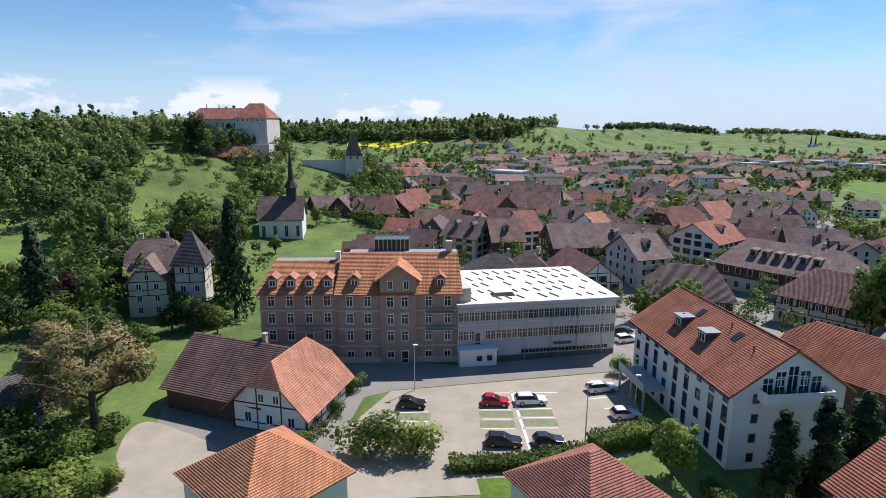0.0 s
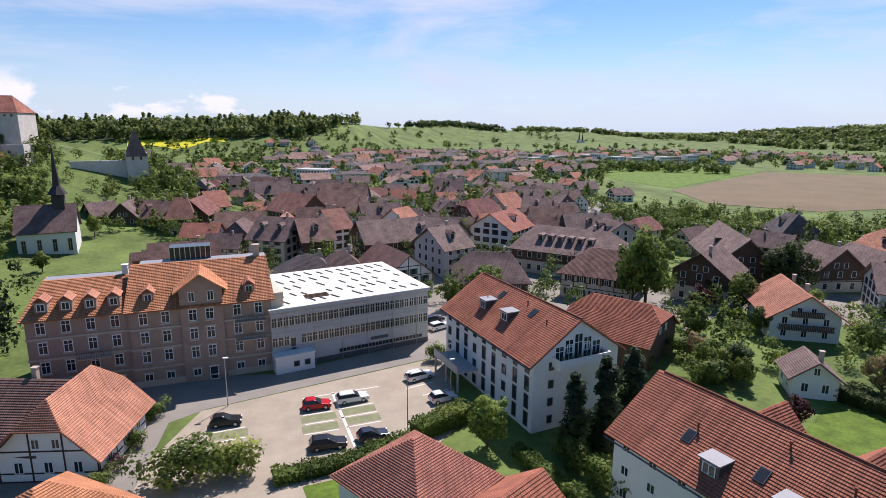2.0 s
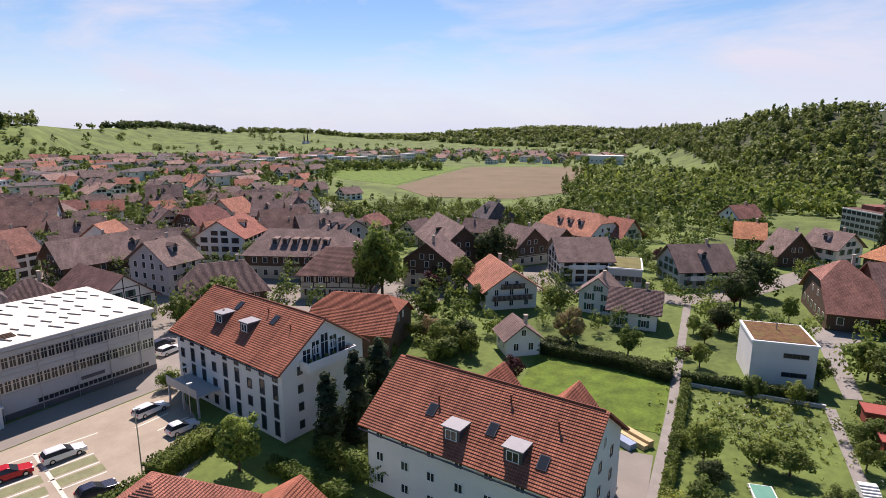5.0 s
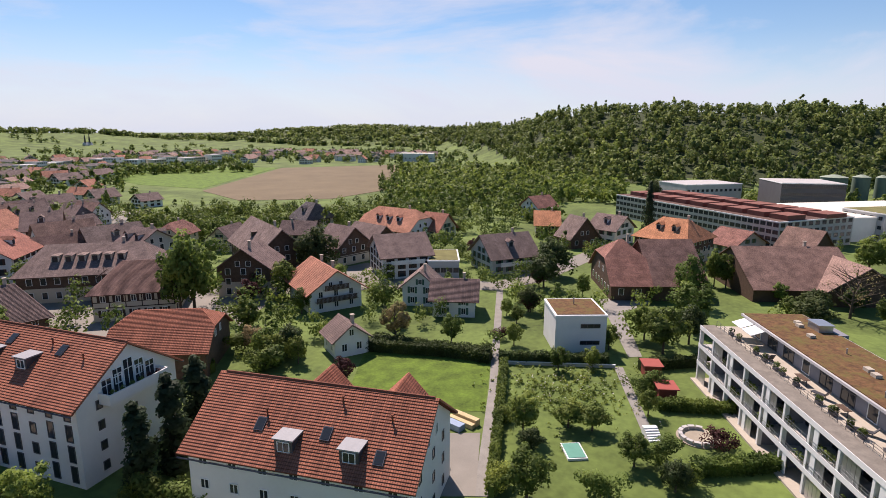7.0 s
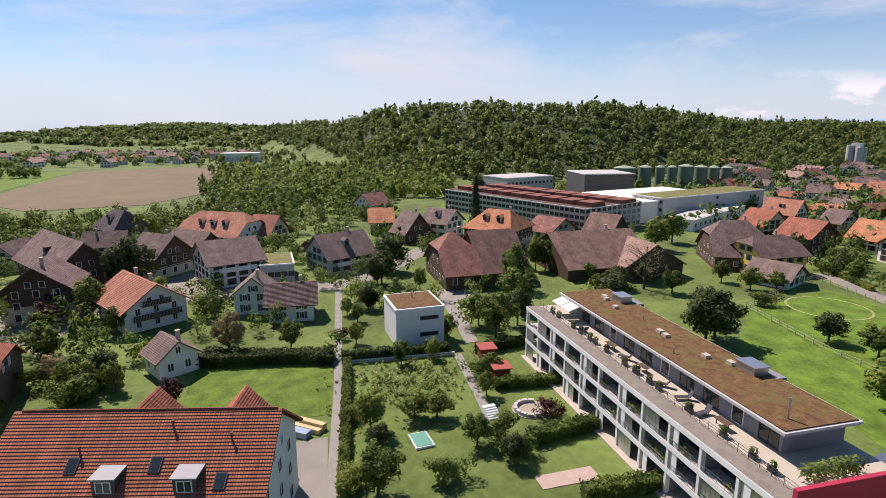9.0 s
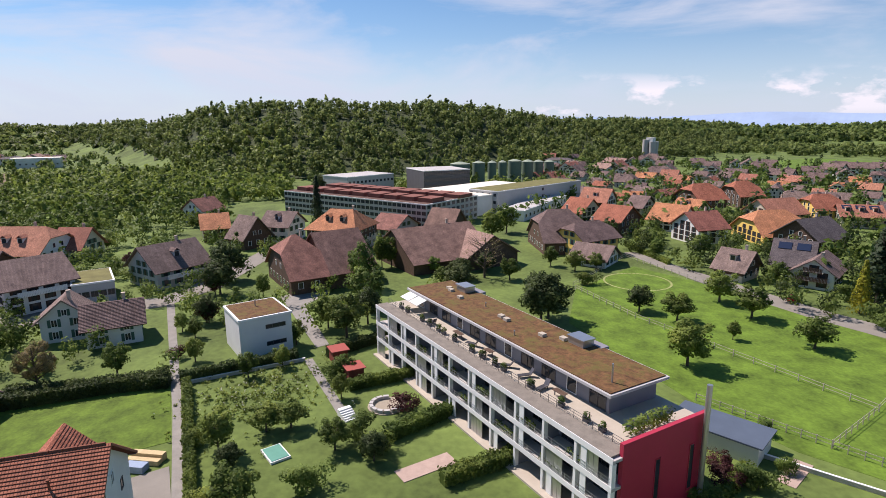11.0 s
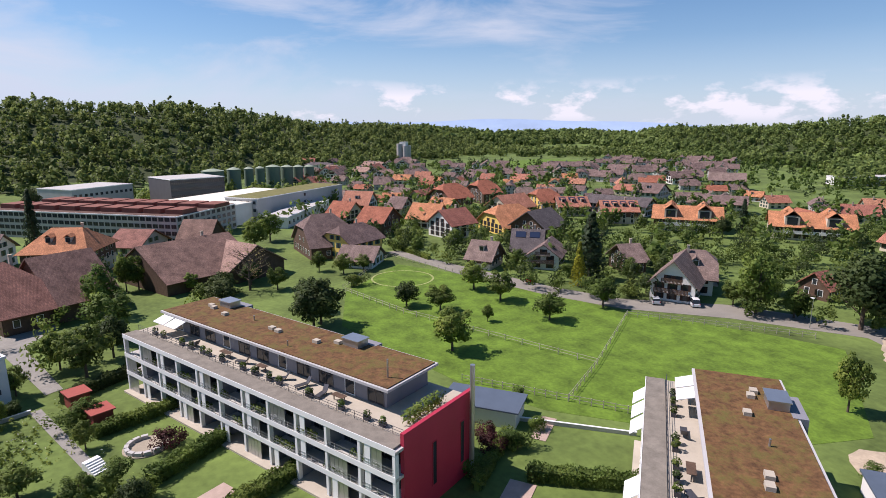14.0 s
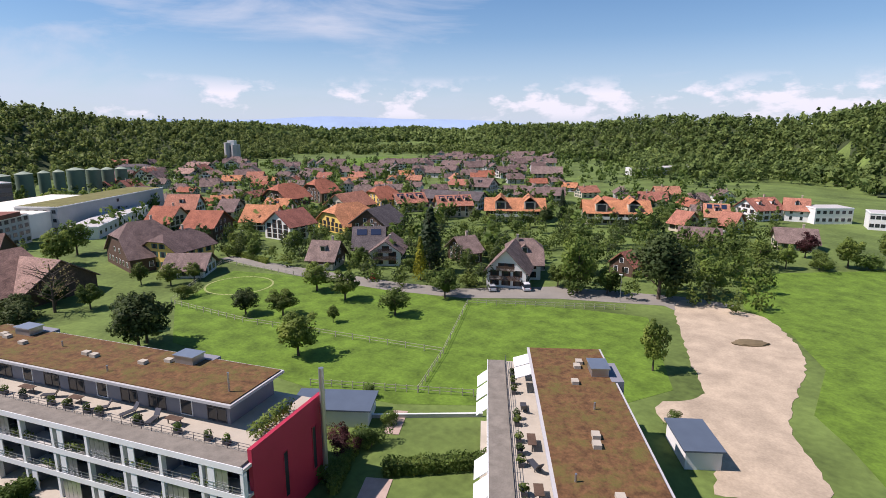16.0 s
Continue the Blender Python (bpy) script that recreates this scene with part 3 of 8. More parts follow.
def build_ground():
    rings = [0, 12, 25, 40, 60, 80, 100, 125, 150, 175, 200, 225, 250, 275, 300, 330, 360, 400, 440, 480, 520, 560, 600, 650, 700, 750, 800, 850, 900, 1000, 1100, 1200, 1300, 1400, 1500, 1700, 2000, 2600, 3400, 4600]
    n = 240
    vs, fs = [(0, 0, ground_z(0, 1))], []
    for r in rings[1:]:
        for i in range(n):
            a = 2 * math.pi * i / n
            x, y = r * math.sin(a), r * math.cos(a)
            vs.append((x, y, ground_z(x, y)))
    for i in range(n):
        fs.append((0, 1 + (i + 1) % n, 1 + i))
    for k in range(len(rings) - 2):
        for i in range(n):
            a, b = 1 + k * n + i, 1 + k * n + (i + 1) % n
            fs.append((a, b, b + n, a + n))
    me = bpy.data.meshes.new("ground")
    me.from_pydata(vs, [], fs)
    me.materials.append(FARGROUND)
    me.shade_smooth()
    me.flip_normals()
    return tagged(new("ground", me), "green grass ground rising to wooded hills", "ground", kind="structure")


build_ground()


# far ridge sheet; its haze is only the blue of the material
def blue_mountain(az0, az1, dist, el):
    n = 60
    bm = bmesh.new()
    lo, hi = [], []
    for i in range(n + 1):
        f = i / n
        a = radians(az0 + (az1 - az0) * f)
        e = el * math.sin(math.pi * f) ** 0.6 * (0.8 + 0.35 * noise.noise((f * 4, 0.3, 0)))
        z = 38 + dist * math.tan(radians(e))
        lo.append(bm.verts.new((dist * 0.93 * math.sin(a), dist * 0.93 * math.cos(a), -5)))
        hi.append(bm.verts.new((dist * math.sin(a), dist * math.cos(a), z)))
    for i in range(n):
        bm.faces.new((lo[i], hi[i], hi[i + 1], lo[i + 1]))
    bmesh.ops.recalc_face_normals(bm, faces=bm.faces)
    tagged(mesh_ob("backdrop", bm, HAZEHILL), "mountain range on the horizon, haze painted in as pale blue", "mountains", kind="structure")


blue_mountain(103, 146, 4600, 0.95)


def patch(name, pts, m, z, label, thick=0.25, category="ground", lift=True, ragged=0.0):
    """A flat paved or planted area with a real edge."""
    if ragged:
        rr, n, fine = random.Random(len(pts)), len(pts), []
        for i in range(n):
            p0, p1, p2, p3 = (Vector(pts[(i + j) % n]) for j in (-1, 0, 1, 2))
            cuts = max(2, int((p2 - p1).length / 1.2))
            for j in range(cuts):
                t = j / cuts
                c = 0.5 * (2 * p1 + (p2 - p0) * t + (2 * p0 - 5 * p1 + 4 * p2 - p3) * t * t + (3 * p1 - p0 - 3 * p2 + p3) * t ** 3)
                fine.append((c.x + rr.uniform(-ragged, ragged), c.y + rr.uniform(-ragged, ragged)))
        pts = fine
    bm = bmesh.new()
    top = [bm.verts.new((x, y, z + (ground_z(x, y) if lift else 0))) for x, y in pts]
    bot = [bm.verts.new((v.co.x, v.co.y, v.co.z - thick)) for v in top]
    n = len(pts)
    bm.faces.new(top)
    for i in range(n):
        bm.faces.new((top[i], bot[i], bot[(i + 1) % n], top[(i + 1) % n]))
    bmesh.ops.recalc_face_normals(bm, faces=bm.faces)
    if bm.faces[0].normal.z < 0:
        bmesh.ops.reverse_faces(bm, faces=bm.faces)
    return tagged(mesh_ob(name, bm, m), label, category, kind="structure")


# ---- plants ----
def leaf_mat(name, col, vary=0.22, clump=6.0):
    """Leaves: each blade a little different, and whole crowns lighter, darker or yellower."""
    m = bpy.data.materials.new(name)
    m.use_nodes = True
    nt, b = m.node_tree, m.node_tree.nodes["Principled BSDF"]
    b.inputs["Roughness"].default_value = 0.65
    b.inputs["Specular IOR Level"].default_value = 0.2

    def rng(src, lo, hi, f0=0.0, f1=1.0):
        r = nt.nodes.new("ShaderNodeMapRange")
        r.inputs["From Min"].default_value, r.inputs["From Max"].default_value = f0, f1
        r.inputs["To Min"].default_value, r.inputs["To Max"].default_value = lo, hi
        nt.links.new(src, r.inputs["Value"])
        return r.outputs[0]

    g = nt.nodes.new("ShaderNodeNewGeometry")
    oi = nt.nodes.new("ShaderNodeObjectInfo")
    ns = nt.nodes.new("ShaderNodeTexNoise")
    ns.inputs["Scale"].default_value = 1.0 / clump
    ns.inputs["Detail"].default_value = 2.0
    nt.links.new(g.outputs["Position"], ns.inputs["Vector"])
    h = nt.nodes.new("ShaderNodeHueSaturation")
    h.inputs["Color"].default_value = (*col, 1)
    val = nt.nodes.new("ShaderNodeMath")
    val.operation = "MULTIPLY"
    nt.links.new(rng(g.outputs["Random Per Island"], 1 - vary, 1 + vary), val.inputs[0])
    nt.links.new(rng(ns.outputs["Fac"], 0.62, 1.42, 0.32, 0.68), val.inputs[1])
    nt.links.new(val.outputs[0], h.inputs["Value"])
    hue = nt.nodes.new("ShaderNodeMath")
    hue.operation = "ADD"
    nt.links.new(rng(oi.outputs["Random"], 0.485, 0.51), hue.inputs[0])
    nt.links.new(rng(ns.outputs["Fac"], 0.014, -0.018, 0.32, 0.68), hue.inputs[1])
    nt.links.new(hue.outputs[0], h.inputs["Hue"])
    nt.links.new(h.outputs["Color"], b.inputs["Base Color"])
    tr = nt.nodes.new("ShaderNodeBsdfTranslucent")
    nt.links.new(h.outputs["Color"], tr.inputs["Color"])
    mx = nt.nodes.new("ShaderNodeMixShader")
    mx.inputs["Fac"].default_value = 0.42
    out = nt.nodes["Material Output"]
    nt.links.new(b.outputs["BSDF"], mx.inputs[1])
    nt.links.new(tr.outputs["BSDF"], mx.inputs[2])
    nt.links.new(mx.outputs["Shader"], out.inputs["Surface"])
    return m


L_GREEN = leaf_mat("green_leaves", (0.115, 0.168, 0.036))
L_FRESH = leaf_mat("fresh_leaves", (0.165, 0.228, 0.046))
L_DARK = leaf_mat("dark_leaves", (0.066, 0.098, 0.032))
L_CONIFER = leaf_mat("conifer_needles", (0.046, 0.075, 0.035))
L_OLIVE = leaf_mat("sparse_olive_leaves", (0.29, 0.24, 0.105))
L_RED = leaf_mat("dark_red_leaves", (0.085, 0.03, 0.03))
L_GOLD = leaf_mat("golden_needles", (0.30, 0.30, 0.03))
L_WOOD = leaf_mat("woodland_leaves", (0.145, 0.2, 0.055), 0.25, 9.0)
L_WHITE = leaf_mat("white_blossom", (0.6, 0.6, 0.5))



def leaf_arrays(rng, centres, radii, n, size, whole=True):
    """n leaf blades on the shells of clumps: rows of place and of the crown's outward direction there."""
    k = rng.integers(0, len(centres), n)
    d = rng.normal(size=(n, 3))
    d /= np.linalg.norm(d, axis=1)[:, None]
    r = radii[k][:, None] * rng.uniform(0.6, 1.05, (n, 1))
    p = centres[k] + d * r
    nrm = d + rng.normal(size=(n, 3)) * 0.45
    nrm[:, 2] += 0.35
    nrm /= np.linalg.norm(nrm, axis=1)[:, None]
    u = np.cross(nrm, rng.normal(size=(n, 3)))
    u /= np.linalg.norm(u, axis=1)[:, None]
    w = np.cross(nrm, u)
    s = size * rng.uniform(0.6, 1.3, (n, 1))
    q = np.stack([p - u * s, p - w * s * 0.6 + nrm * s * 0.15, p + u * s, p + w * s * 0.6 + nrm * s * 0.15], 1)
    o = d * 0.8 + nrm * 0.35
    if whole:
        c = p - centres.mean(0)
        o += 0.7 * c / (np.linalg.norm(c, axis=1)[:, None] + 1e-6)
    o[:, 2] += 0.15
    o /= np.linalg.norm(o, axis=1)[:, None]
    return np.concatenate([q, np.repeat(o[:, None], 4, 1)], 2).reshape(-1, 6)


def quads_mesh(name, v, m):
    me = bpy.data.meshes.new(name)
    n = len(v) // 4
    me.vertices.add(len(v))
    me.vertices.foreach_set("co", np.asarray(v[:, :3], dtype=np.float32).ravel())
    me.loops.add(len(v))
    me.loops.foreach_set("vertex_index", np.arange(len(v), dtype=np.int32))
    me.polygons.add(n)
    me.polygons.foreach_set("loop_start", np.arange(0, len(v), 4, dtype=np.int32))
    me.update(calc_edges=True)
    me.normals_split_custom_set_from_vertices(v[:, 3:].tolist())
    me.materials.append(m)
    return me


def crown_mesh(seed, kind, m, n=1500):
    """A crown for a tree 10 m high."""
    rng = np.random.default_rng(seed)
    if kind == "broad":
        c = rng.normal(size=(44, 3))
        c /= np.linalg.norm(c, axis=1)[:, None]
        c *= rng.uniform(0.45, 1.0, (44, 1))
        c = c * np.array([3.2, 3.2, 3.3]) + np.array([0, 0, 5.6])
        c[:, :2] *= rng.uniform(0.8, 1.2, (44, 1))
        rad = rng.uniform(0.7, 1.35, 44)
        size = 0.27
    elif kind == "slim":
        z = rng.uniform(0.8, 9.6, 40)
        w = 1.15 * np.sqrt(np.clip(1 - (z / 10.2) ** 2.2, 0.01, 1))
        a = rng.uniform(0, 6.28, 40)
        c = np.stack([np.cos(a) * w * 0.5, np.sin(a) * w * 0.5, z], 1)
        rad = w * 0.75
        size = 0.2
    elif kind == "conifer":
        z = np.linspace(1.0, 9.7, 46)
        w = 2.5 * (1 - z / 10.3)
        a = np.arange(46) * 2.4
        c = np.stack([np.cos(a) * w * 0.62, np.sin(a) * w * 0.62, z], 1)
        rad = w * 0.45 + 0.25
        size = 0.24
    elif kind == "sparse":
        c = rng.normal(size=(40, 3))
        c /= np.linalg.norm(c, axis=1)[:, None]
        c = c * rng.uniform(0.5, 1.0, (40, 1)) * np.array([4.2, 4.2, 3.6]) + np.array([0, 0, 6.0])
        rad = rng.uniform(0.5, 1.1, 40)
        size = 0.16
    else:
        c = rng.normal(size=(16, 3)) * np.array([1.6, 1.6, 0.9]) + np.array([0, 0, 3.2])
        c[:, 2] = np.clip(c[:, 2], 1.2, 8)
        rad = rng.uniform(1.1, 2.0, 16)
        size = 0.28
    return quads_mesh("crown", leaf_arrays(rng, c, rad, n, size), m)


def trunk_mesh(seed, top=6.5, r=0.26, limbs=7, spread=2.2, low=1.7):
    rng = random.Random(seed)
    bm = bmesh.new()
    tube(bm, (0, 0, -0.5), (0, 0, low), r, r * 0.75, 8)
    tube(bm, (0, 0, low), (0.1, 0.1, top), r * 0.75, r * 0.25, 8)
    for i in range(limbs):
        a = i * 2.4 + rng.uniform(-0.4, 0.4)
        z = low + (top - low) * i / limbs * 0.8
        tip = Vector((math.cos(a) * spread, math.sin(a) * spread, z + rng.uniform(1.2, 2.6)))
        tube(bm, (0, 0, z), tip, r * 0.4, r * 0.1, 6)
        for s in (-0.6, 0.5):
            mid = Vector((0, 0, z)).lerp(tip, 0.6)
            tube(bm, mid, mid + Vector((math.cos(a + s) * spread * 0.6, math.sin(a + s) * spread * 0.6, 1.0)), r * 0.18, r * 0.05, 5)
    me = bpy.data.meshes.new("trunk")
    bm.to_mesh(me)
    bm.free()
    me.materials.append(BARK)
    return me


TREES = {
    "green": (crown_mesh(1, "broad", L_GREEN, 3100), trunk_mesh(1), "green leafy tree in full leaf", "tree"),
    "fresh": (crown_mesh(2, "broad", L_FRESH, 3100), trunk_mesh(2), "light green leafy tree in spring", "tree"),
    "dark": (crown_mesh(3, "broad", L_DARK, 3100), trunk_mesh(3), "dense dark green leafy tree", "tree"),
    "red": (crown_mesh(4, "broad", L_RED, 3100), trunk_mesh(4), "dark red-leaved ornamental garden tree", "tree"),
    "cypress": (crown_mesh(5, "slim", L_CONIFER, 4200), trunk_mesh(5, 8.0, 0.2, 2, 0.3), "slim dark green columnar cypress", "tree"),
    "conifer": (crown_mesh(6, "conifer", L_CONIFER, 2400), trunk_mesh(6, 9.3, 0.22, 6, 1.4), "tall dark green needle conifer", "tree"),
    "gold": (crown_mesh(7, "conifer", L_GOLD, 2200), trunk_mesh(7, 9.0, 0.2, 4, 1.0), "bright golden yellow garden conifer", "tree"),
    "olive": (crown_mesh(8, "sparse", L_OLIVE, 9000), trunk_mesh(8, 8.5, 0.34, 14, 3.6), "large spring tree with sparse olive leaves", "tree"),
    "bush": (crown_mesh(9, "bush", L_GREEN, 1900), trunk_mesh(9, 3.0, 0.12, 4, 1.2, 0.6), "rounded green garden bush", "bush"),
    "freshbush": (crown_mesh(10, "bush", L_FRESH, 1700), trunk_mesh(10, 3.0, 0.12, 4, 1.2, 0.6), "light green rounded garden bush", "bush"),
    "redbush": (crown_mesh(11, "bush", L_RED, 1500), trunk_mesh(11, 3.0, 0.12, 4, 1.2, 0.6), "dark red leafy garden bush", "bush"),
    "bare": (crown_mesh(12, "sparse", L_OLIVE, 300), trunk_mesh(12, 8.5, 0.26, 18, 3.4), "almost bare spreading brown tree", "tree"),
}
GREEN_R = random.Random(77)


def tree(kind, x, y, h, wide=1.0, z=None):
    crown, trunk, label, cat = TREES[kind]
    base = ground_z(x, y) if z is None else z
    s = h / (5.2 if cat == "bush" else 9.8)
    m = Matrix.LocRotScale((x, y, base), Euler((0, 0, GREEN_R.uniform(0, 6.28))), (s * wide, s * wide, s))
    ob = empty("bush" if cat == "bush" else "tree", m, label, cat, "garden bushes" if cat == "bush" else "")
    c = new("crown", crown)
    t = new("trunk", trunk)
    c.parent = t.parent = ob
    return ob


def hedge(ax, ay, bx, by, w=1.2, h=1.6, m=None, label="clipped green hedge along a garden"):
    L = math.hypot(bx - ax, by - ay)
    rng = np.random.default_rng(int(abs(ax * 13 + by * 7)) + 1)
    n = int(min(5200, 120 * L * (h + w) / 2))
    c = np.stack([rng.uniform(0, L, n), rng.uniform(-w / 2, w / 2, n), rng.uniform(0.1, h, n)], 1)
    side = rng.integers(0, 3, n)
    c[side == 0, 2] = h
    c[side == 1, 1] = w / 2
    c[side == 2, 1] = -w / 2
    c += rng.normal(0, 0.07, c.shape)
    c[:, 2] += 0.18 * np.sin(c[:, 0] * 1.7 + ax) * (c[:, 2] > h * 0.8)
    v = leaf_arrays(rng, c, np.full(n, 0.16), n, 0.17, whole=False)
    me = quads_mesh("leaves", v, m or L_DARK)
    ob = empty("hedge", pose(ax, ay, ground_z(ax, ay), 0, 0, math.degrees(math.atan2(by - ay, bx - ax))), label, "hedge")
    o = new("leaves", me)
    o.parent = ob
    part("hedge_body", boxes((0.1, L - 0.1, -w / 2 + 0.22, w / 2 - 0.22, -0.3, h - 0.22)), m or L_DARK, ob)
    return ob


def wood(name, label, spots, m, per=46, size=1.0, conifers=0.12):
    """Many far trees in one mesh. spots: rows of x, y, height, width."""
    rng = np.random.default_rng(len(spots))
    out = []
    for x, y, h, w in spots:
        z = ground_z(x, y)
        k = 11
        c = rng.normal(size=(k, 3))
        c /= np.linalg.norm(c, axis=1)[:, None]
        if rng.random() < conifers:
            t = rng.uniform(0.15, 1, k)
            c = np.stack([c[:, 0] * w * 0.3 * (1 - t), c[:, 1] * w * 0.3 * (1 - t), z + h * 1.15 * t], 1)
            rad = w * 0.36 * (1.12 - t)
        else:
            c = c * np.array([w * 0.32, w * 0.32, h * 0.34]) * rng.uniform(0.7, 1.0, (k, 1)) + np.array([0, 0, z + h * 0.5])
            rad = np.full(k, w * 0.21) * rng.uniform(0.7, 1.25, k)
        c[:, 0] += x
        c[:, 1] += y
        out.append(leaf_arrays(rng, c, rad, per, w * 0.155 * size))
    me = quads_mesh(name, np.concatenate(out), m)
    return tagged(new(name, me), label, "trees", kind="stuff")


def ring_spots(seed, az0, az1, r0, r1, n, h, w, test=None):
    rng = random.Random(seed)
    out = []
    for _ in range(n):
        a = radians(rng.uniform(az0, az1))
        r = math.sqrt(rng.uniform(r0 * r0, r1 * r1))
        x, y = r * math.sin(a), r * math.cos(a)
        if test is None or test(x, y, r, math.degrees(a)):
            k = rng.uniform(0.75, 1.2)
            out.append((x, y, h * k, w * k * rng.uniform(0.9, 1.15)))
    return out


def above(f):
    return lambda x, y, r, a: f < r / crest(a)[1] < 1.03


FOREST_FLOOR = mat("dark_olive_floor", (0.042, 0.058, 0.018), 0.95, 0.4, 6.0, 0.6, 1.5)


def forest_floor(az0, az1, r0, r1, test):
    """A dark olive ground sheet under the trees of a wood, following the slope."""
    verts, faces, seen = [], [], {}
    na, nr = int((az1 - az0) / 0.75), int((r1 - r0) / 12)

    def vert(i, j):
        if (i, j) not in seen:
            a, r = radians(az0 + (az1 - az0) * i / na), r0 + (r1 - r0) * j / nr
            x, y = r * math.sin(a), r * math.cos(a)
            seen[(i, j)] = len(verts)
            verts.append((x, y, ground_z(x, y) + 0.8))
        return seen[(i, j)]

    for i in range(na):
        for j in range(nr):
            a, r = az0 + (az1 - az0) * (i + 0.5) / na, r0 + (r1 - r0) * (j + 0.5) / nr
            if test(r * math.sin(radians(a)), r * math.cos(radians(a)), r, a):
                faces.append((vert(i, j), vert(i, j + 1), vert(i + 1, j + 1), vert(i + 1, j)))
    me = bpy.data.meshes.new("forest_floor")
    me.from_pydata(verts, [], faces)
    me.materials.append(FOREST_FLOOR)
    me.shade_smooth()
    return tagged(new("forest_floor", me), "dark olive ground under the hillside wood", "ground", kind="structure")


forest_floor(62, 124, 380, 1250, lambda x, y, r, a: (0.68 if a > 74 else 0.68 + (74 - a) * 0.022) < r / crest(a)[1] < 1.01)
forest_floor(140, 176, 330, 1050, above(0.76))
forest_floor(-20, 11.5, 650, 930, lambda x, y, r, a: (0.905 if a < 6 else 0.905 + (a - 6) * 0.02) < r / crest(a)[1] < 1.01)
wood("hill_wood", "dense green wood covering the hill", ring_spots(1, 62, 124, 380, 1250, 12500, 11, 8.4, lambda x, y, r, a: (0.66 if a > 74 else 0.66 + (74 - a) * 0.022) < r / crest(a)[1] < 1.02), L_WOOD, 62, 0.92)
wood("far_wood", "dark wood along the distant ridge", ring_spots(2, -20, 11.5, 650, 930, 1300, 15, 16, lambda x, y, r, a: (0.9 if a < 6 else 0.9 + (a - 6) * 0.02) < r / crest(a)[1] < 1.03), L_WOOD, 60, 0.85, 0.35)
wood("far_wood", "dark wood on the distant hilltop", ring_spots(3, 14.5, 25.5, 1200, 1450, 260, 8, 22, lambda x, y, r, a: 0.95 < r / crest(a)[1] < 1.03), L_DARK, 46, 0.9)
wood("far_wood", "distant wooded ridge", ring_spots(4, 26, 64, 900, 1540, 2000, 8, 20, lambda x, y, r, a: min(0.97, max(0.8, 0.97 - (a - 38) * 0.013)) < r / crest(a)[1] < 1.03), L_WOOD, 40, 1.0)
wood("hill_wood", "dense green wood on the valley side", ring_spots(5, 140, 176, 330, 1050, 4000, 11, 11, above(0.74)), L_WOOD, 60, 0.85)
wood("far_wood", "distant wooded ridge across the valley", ring_spots(6, 118, 143, 850, 1550, 1700, 11, 20, above(0.82)), L_WOOD, 44, 1.0)
wood("castle_wood", "leafy wood on the castle slope", ring_spots(7, -42, -14, 95, 330, 1350, 12, 8.5, lambda x, y, r, a: ground_z(x, y) > 5 and (a < -29.5 + max(0, r - 200) * 0.03 and r > 150 and not (a < -34.5 and r < 205) or r > 268 and a < -19)), L_WOOD, 160, 0.48)
wood("foot_wood", "light green trees at the foot of the hill", ring_spots(8, 60, 82, 300, 520, 900, 8.5, 7.2), L_FRESH, 44, 0.95)
wood("tree_belt", "belt of trees before the ploughed field", ring_spots(9, 35, 62, 205, 262, 200, 8, 6.5), L_GREEN, 150, 0.44)
wood("tree_belt", "leafy trees among far gardens", ring_spots(10, 58, 76, 230, 420, 480, 7.5, 5.8), L_GREEN, 50, 0.85)
wood("town_trees", "leafy trees between distant houses", ring_spots(11, -11, 44, 230, 830, 1700, 7, 6.5, lambda x, y, r, a: not (36 < a and 262 < r < 640)), L_GREEN, 40, 1.1)
wood("town_trees", "leafy trees among the village gardens", ring_spots(12, 103, 166, 150, 760, 1000, 8, 7, lambda x, y, r, a: not (a < 128 and r < 210) and not (a > 128 and r < 140) and not (110 < a < 140 and 560 < r)), L_GREEN, 36, 0.95)
wood("town_trees", "dark trees among the village gardens", ring_spots(13, 84, 166, 190, 620, 330, 9, 6, lambda x, y, r, a: not (a < 112 and r < 330)), L_DARK, 40, 0.9)
wood("slope_wood", "leafy trees on the garden slope", ring_spots(14, -42, -21, 98, 190, 300, 12, 8.5, lambda x, y, r, a: not (a > -32 and r < 128) and (a < -29.5 or r < 175 and a < -23 and r > 132) and not (a < -33 and r < 140) and not (a < -34.5 and r < 190)), L_GREEN, 230, 0.4)
wood("slope_wood", "dark trees on the garden slope", ring_spots(15, -42, -17, 105, 200, 75, 14, 8, lambda x, y, r, a: not (a > -32 and r < 128) and not (a < -33 and r < 190) and not (a > -29 and r > 150)), L_DARK, 230, 0.4, 0.4)
wood("castle_wood", "leafy trees below the castle", ring_spots(16, -20, -4, 200, 285, 170, 8, 7, lambda x, y, r, a: not (-16 < a < -9.5 and r < 275)), L_GREEN, 150, 0.5)
wood("slope_trees", "bushes and small trees on the castle meadow", ring_spots(20, -29.5, -9, 165, 285, 110, 6, 5.5, lambda x, y, r, a: ground_z(x, y) > 3 and not (-19.5 < a < -12.5 and r < 215)), L_GREEN, 150, 0.42)
wood("yard_tree_group", "green trees before the storage tanks", ring_spots(17, 88, 107, 335, 352, 70, 7, 7), L_FRESH, 60, 0.8)
wood("town_trees", "trees before the distant flats", ring_spots(36, 26, 46, 520, 575, 150, 8, 8), L_GREEN, 40, 1.0)
wood("hill_wood", "leafy edge of the valley-side wood", ring_spots(38, 155, 175, 430, 640, 520, 11, 10), L_WOOD, 60, 0.85)
wood("far_wood", "wooded valley floor below the mountains", ring_spots(37, 110, 146, 690, 1010, 800, 9, 11, lambda x, y, r, a: not (122 < a < 138 and r < 760)), L_WOOD, 42, 1.0)
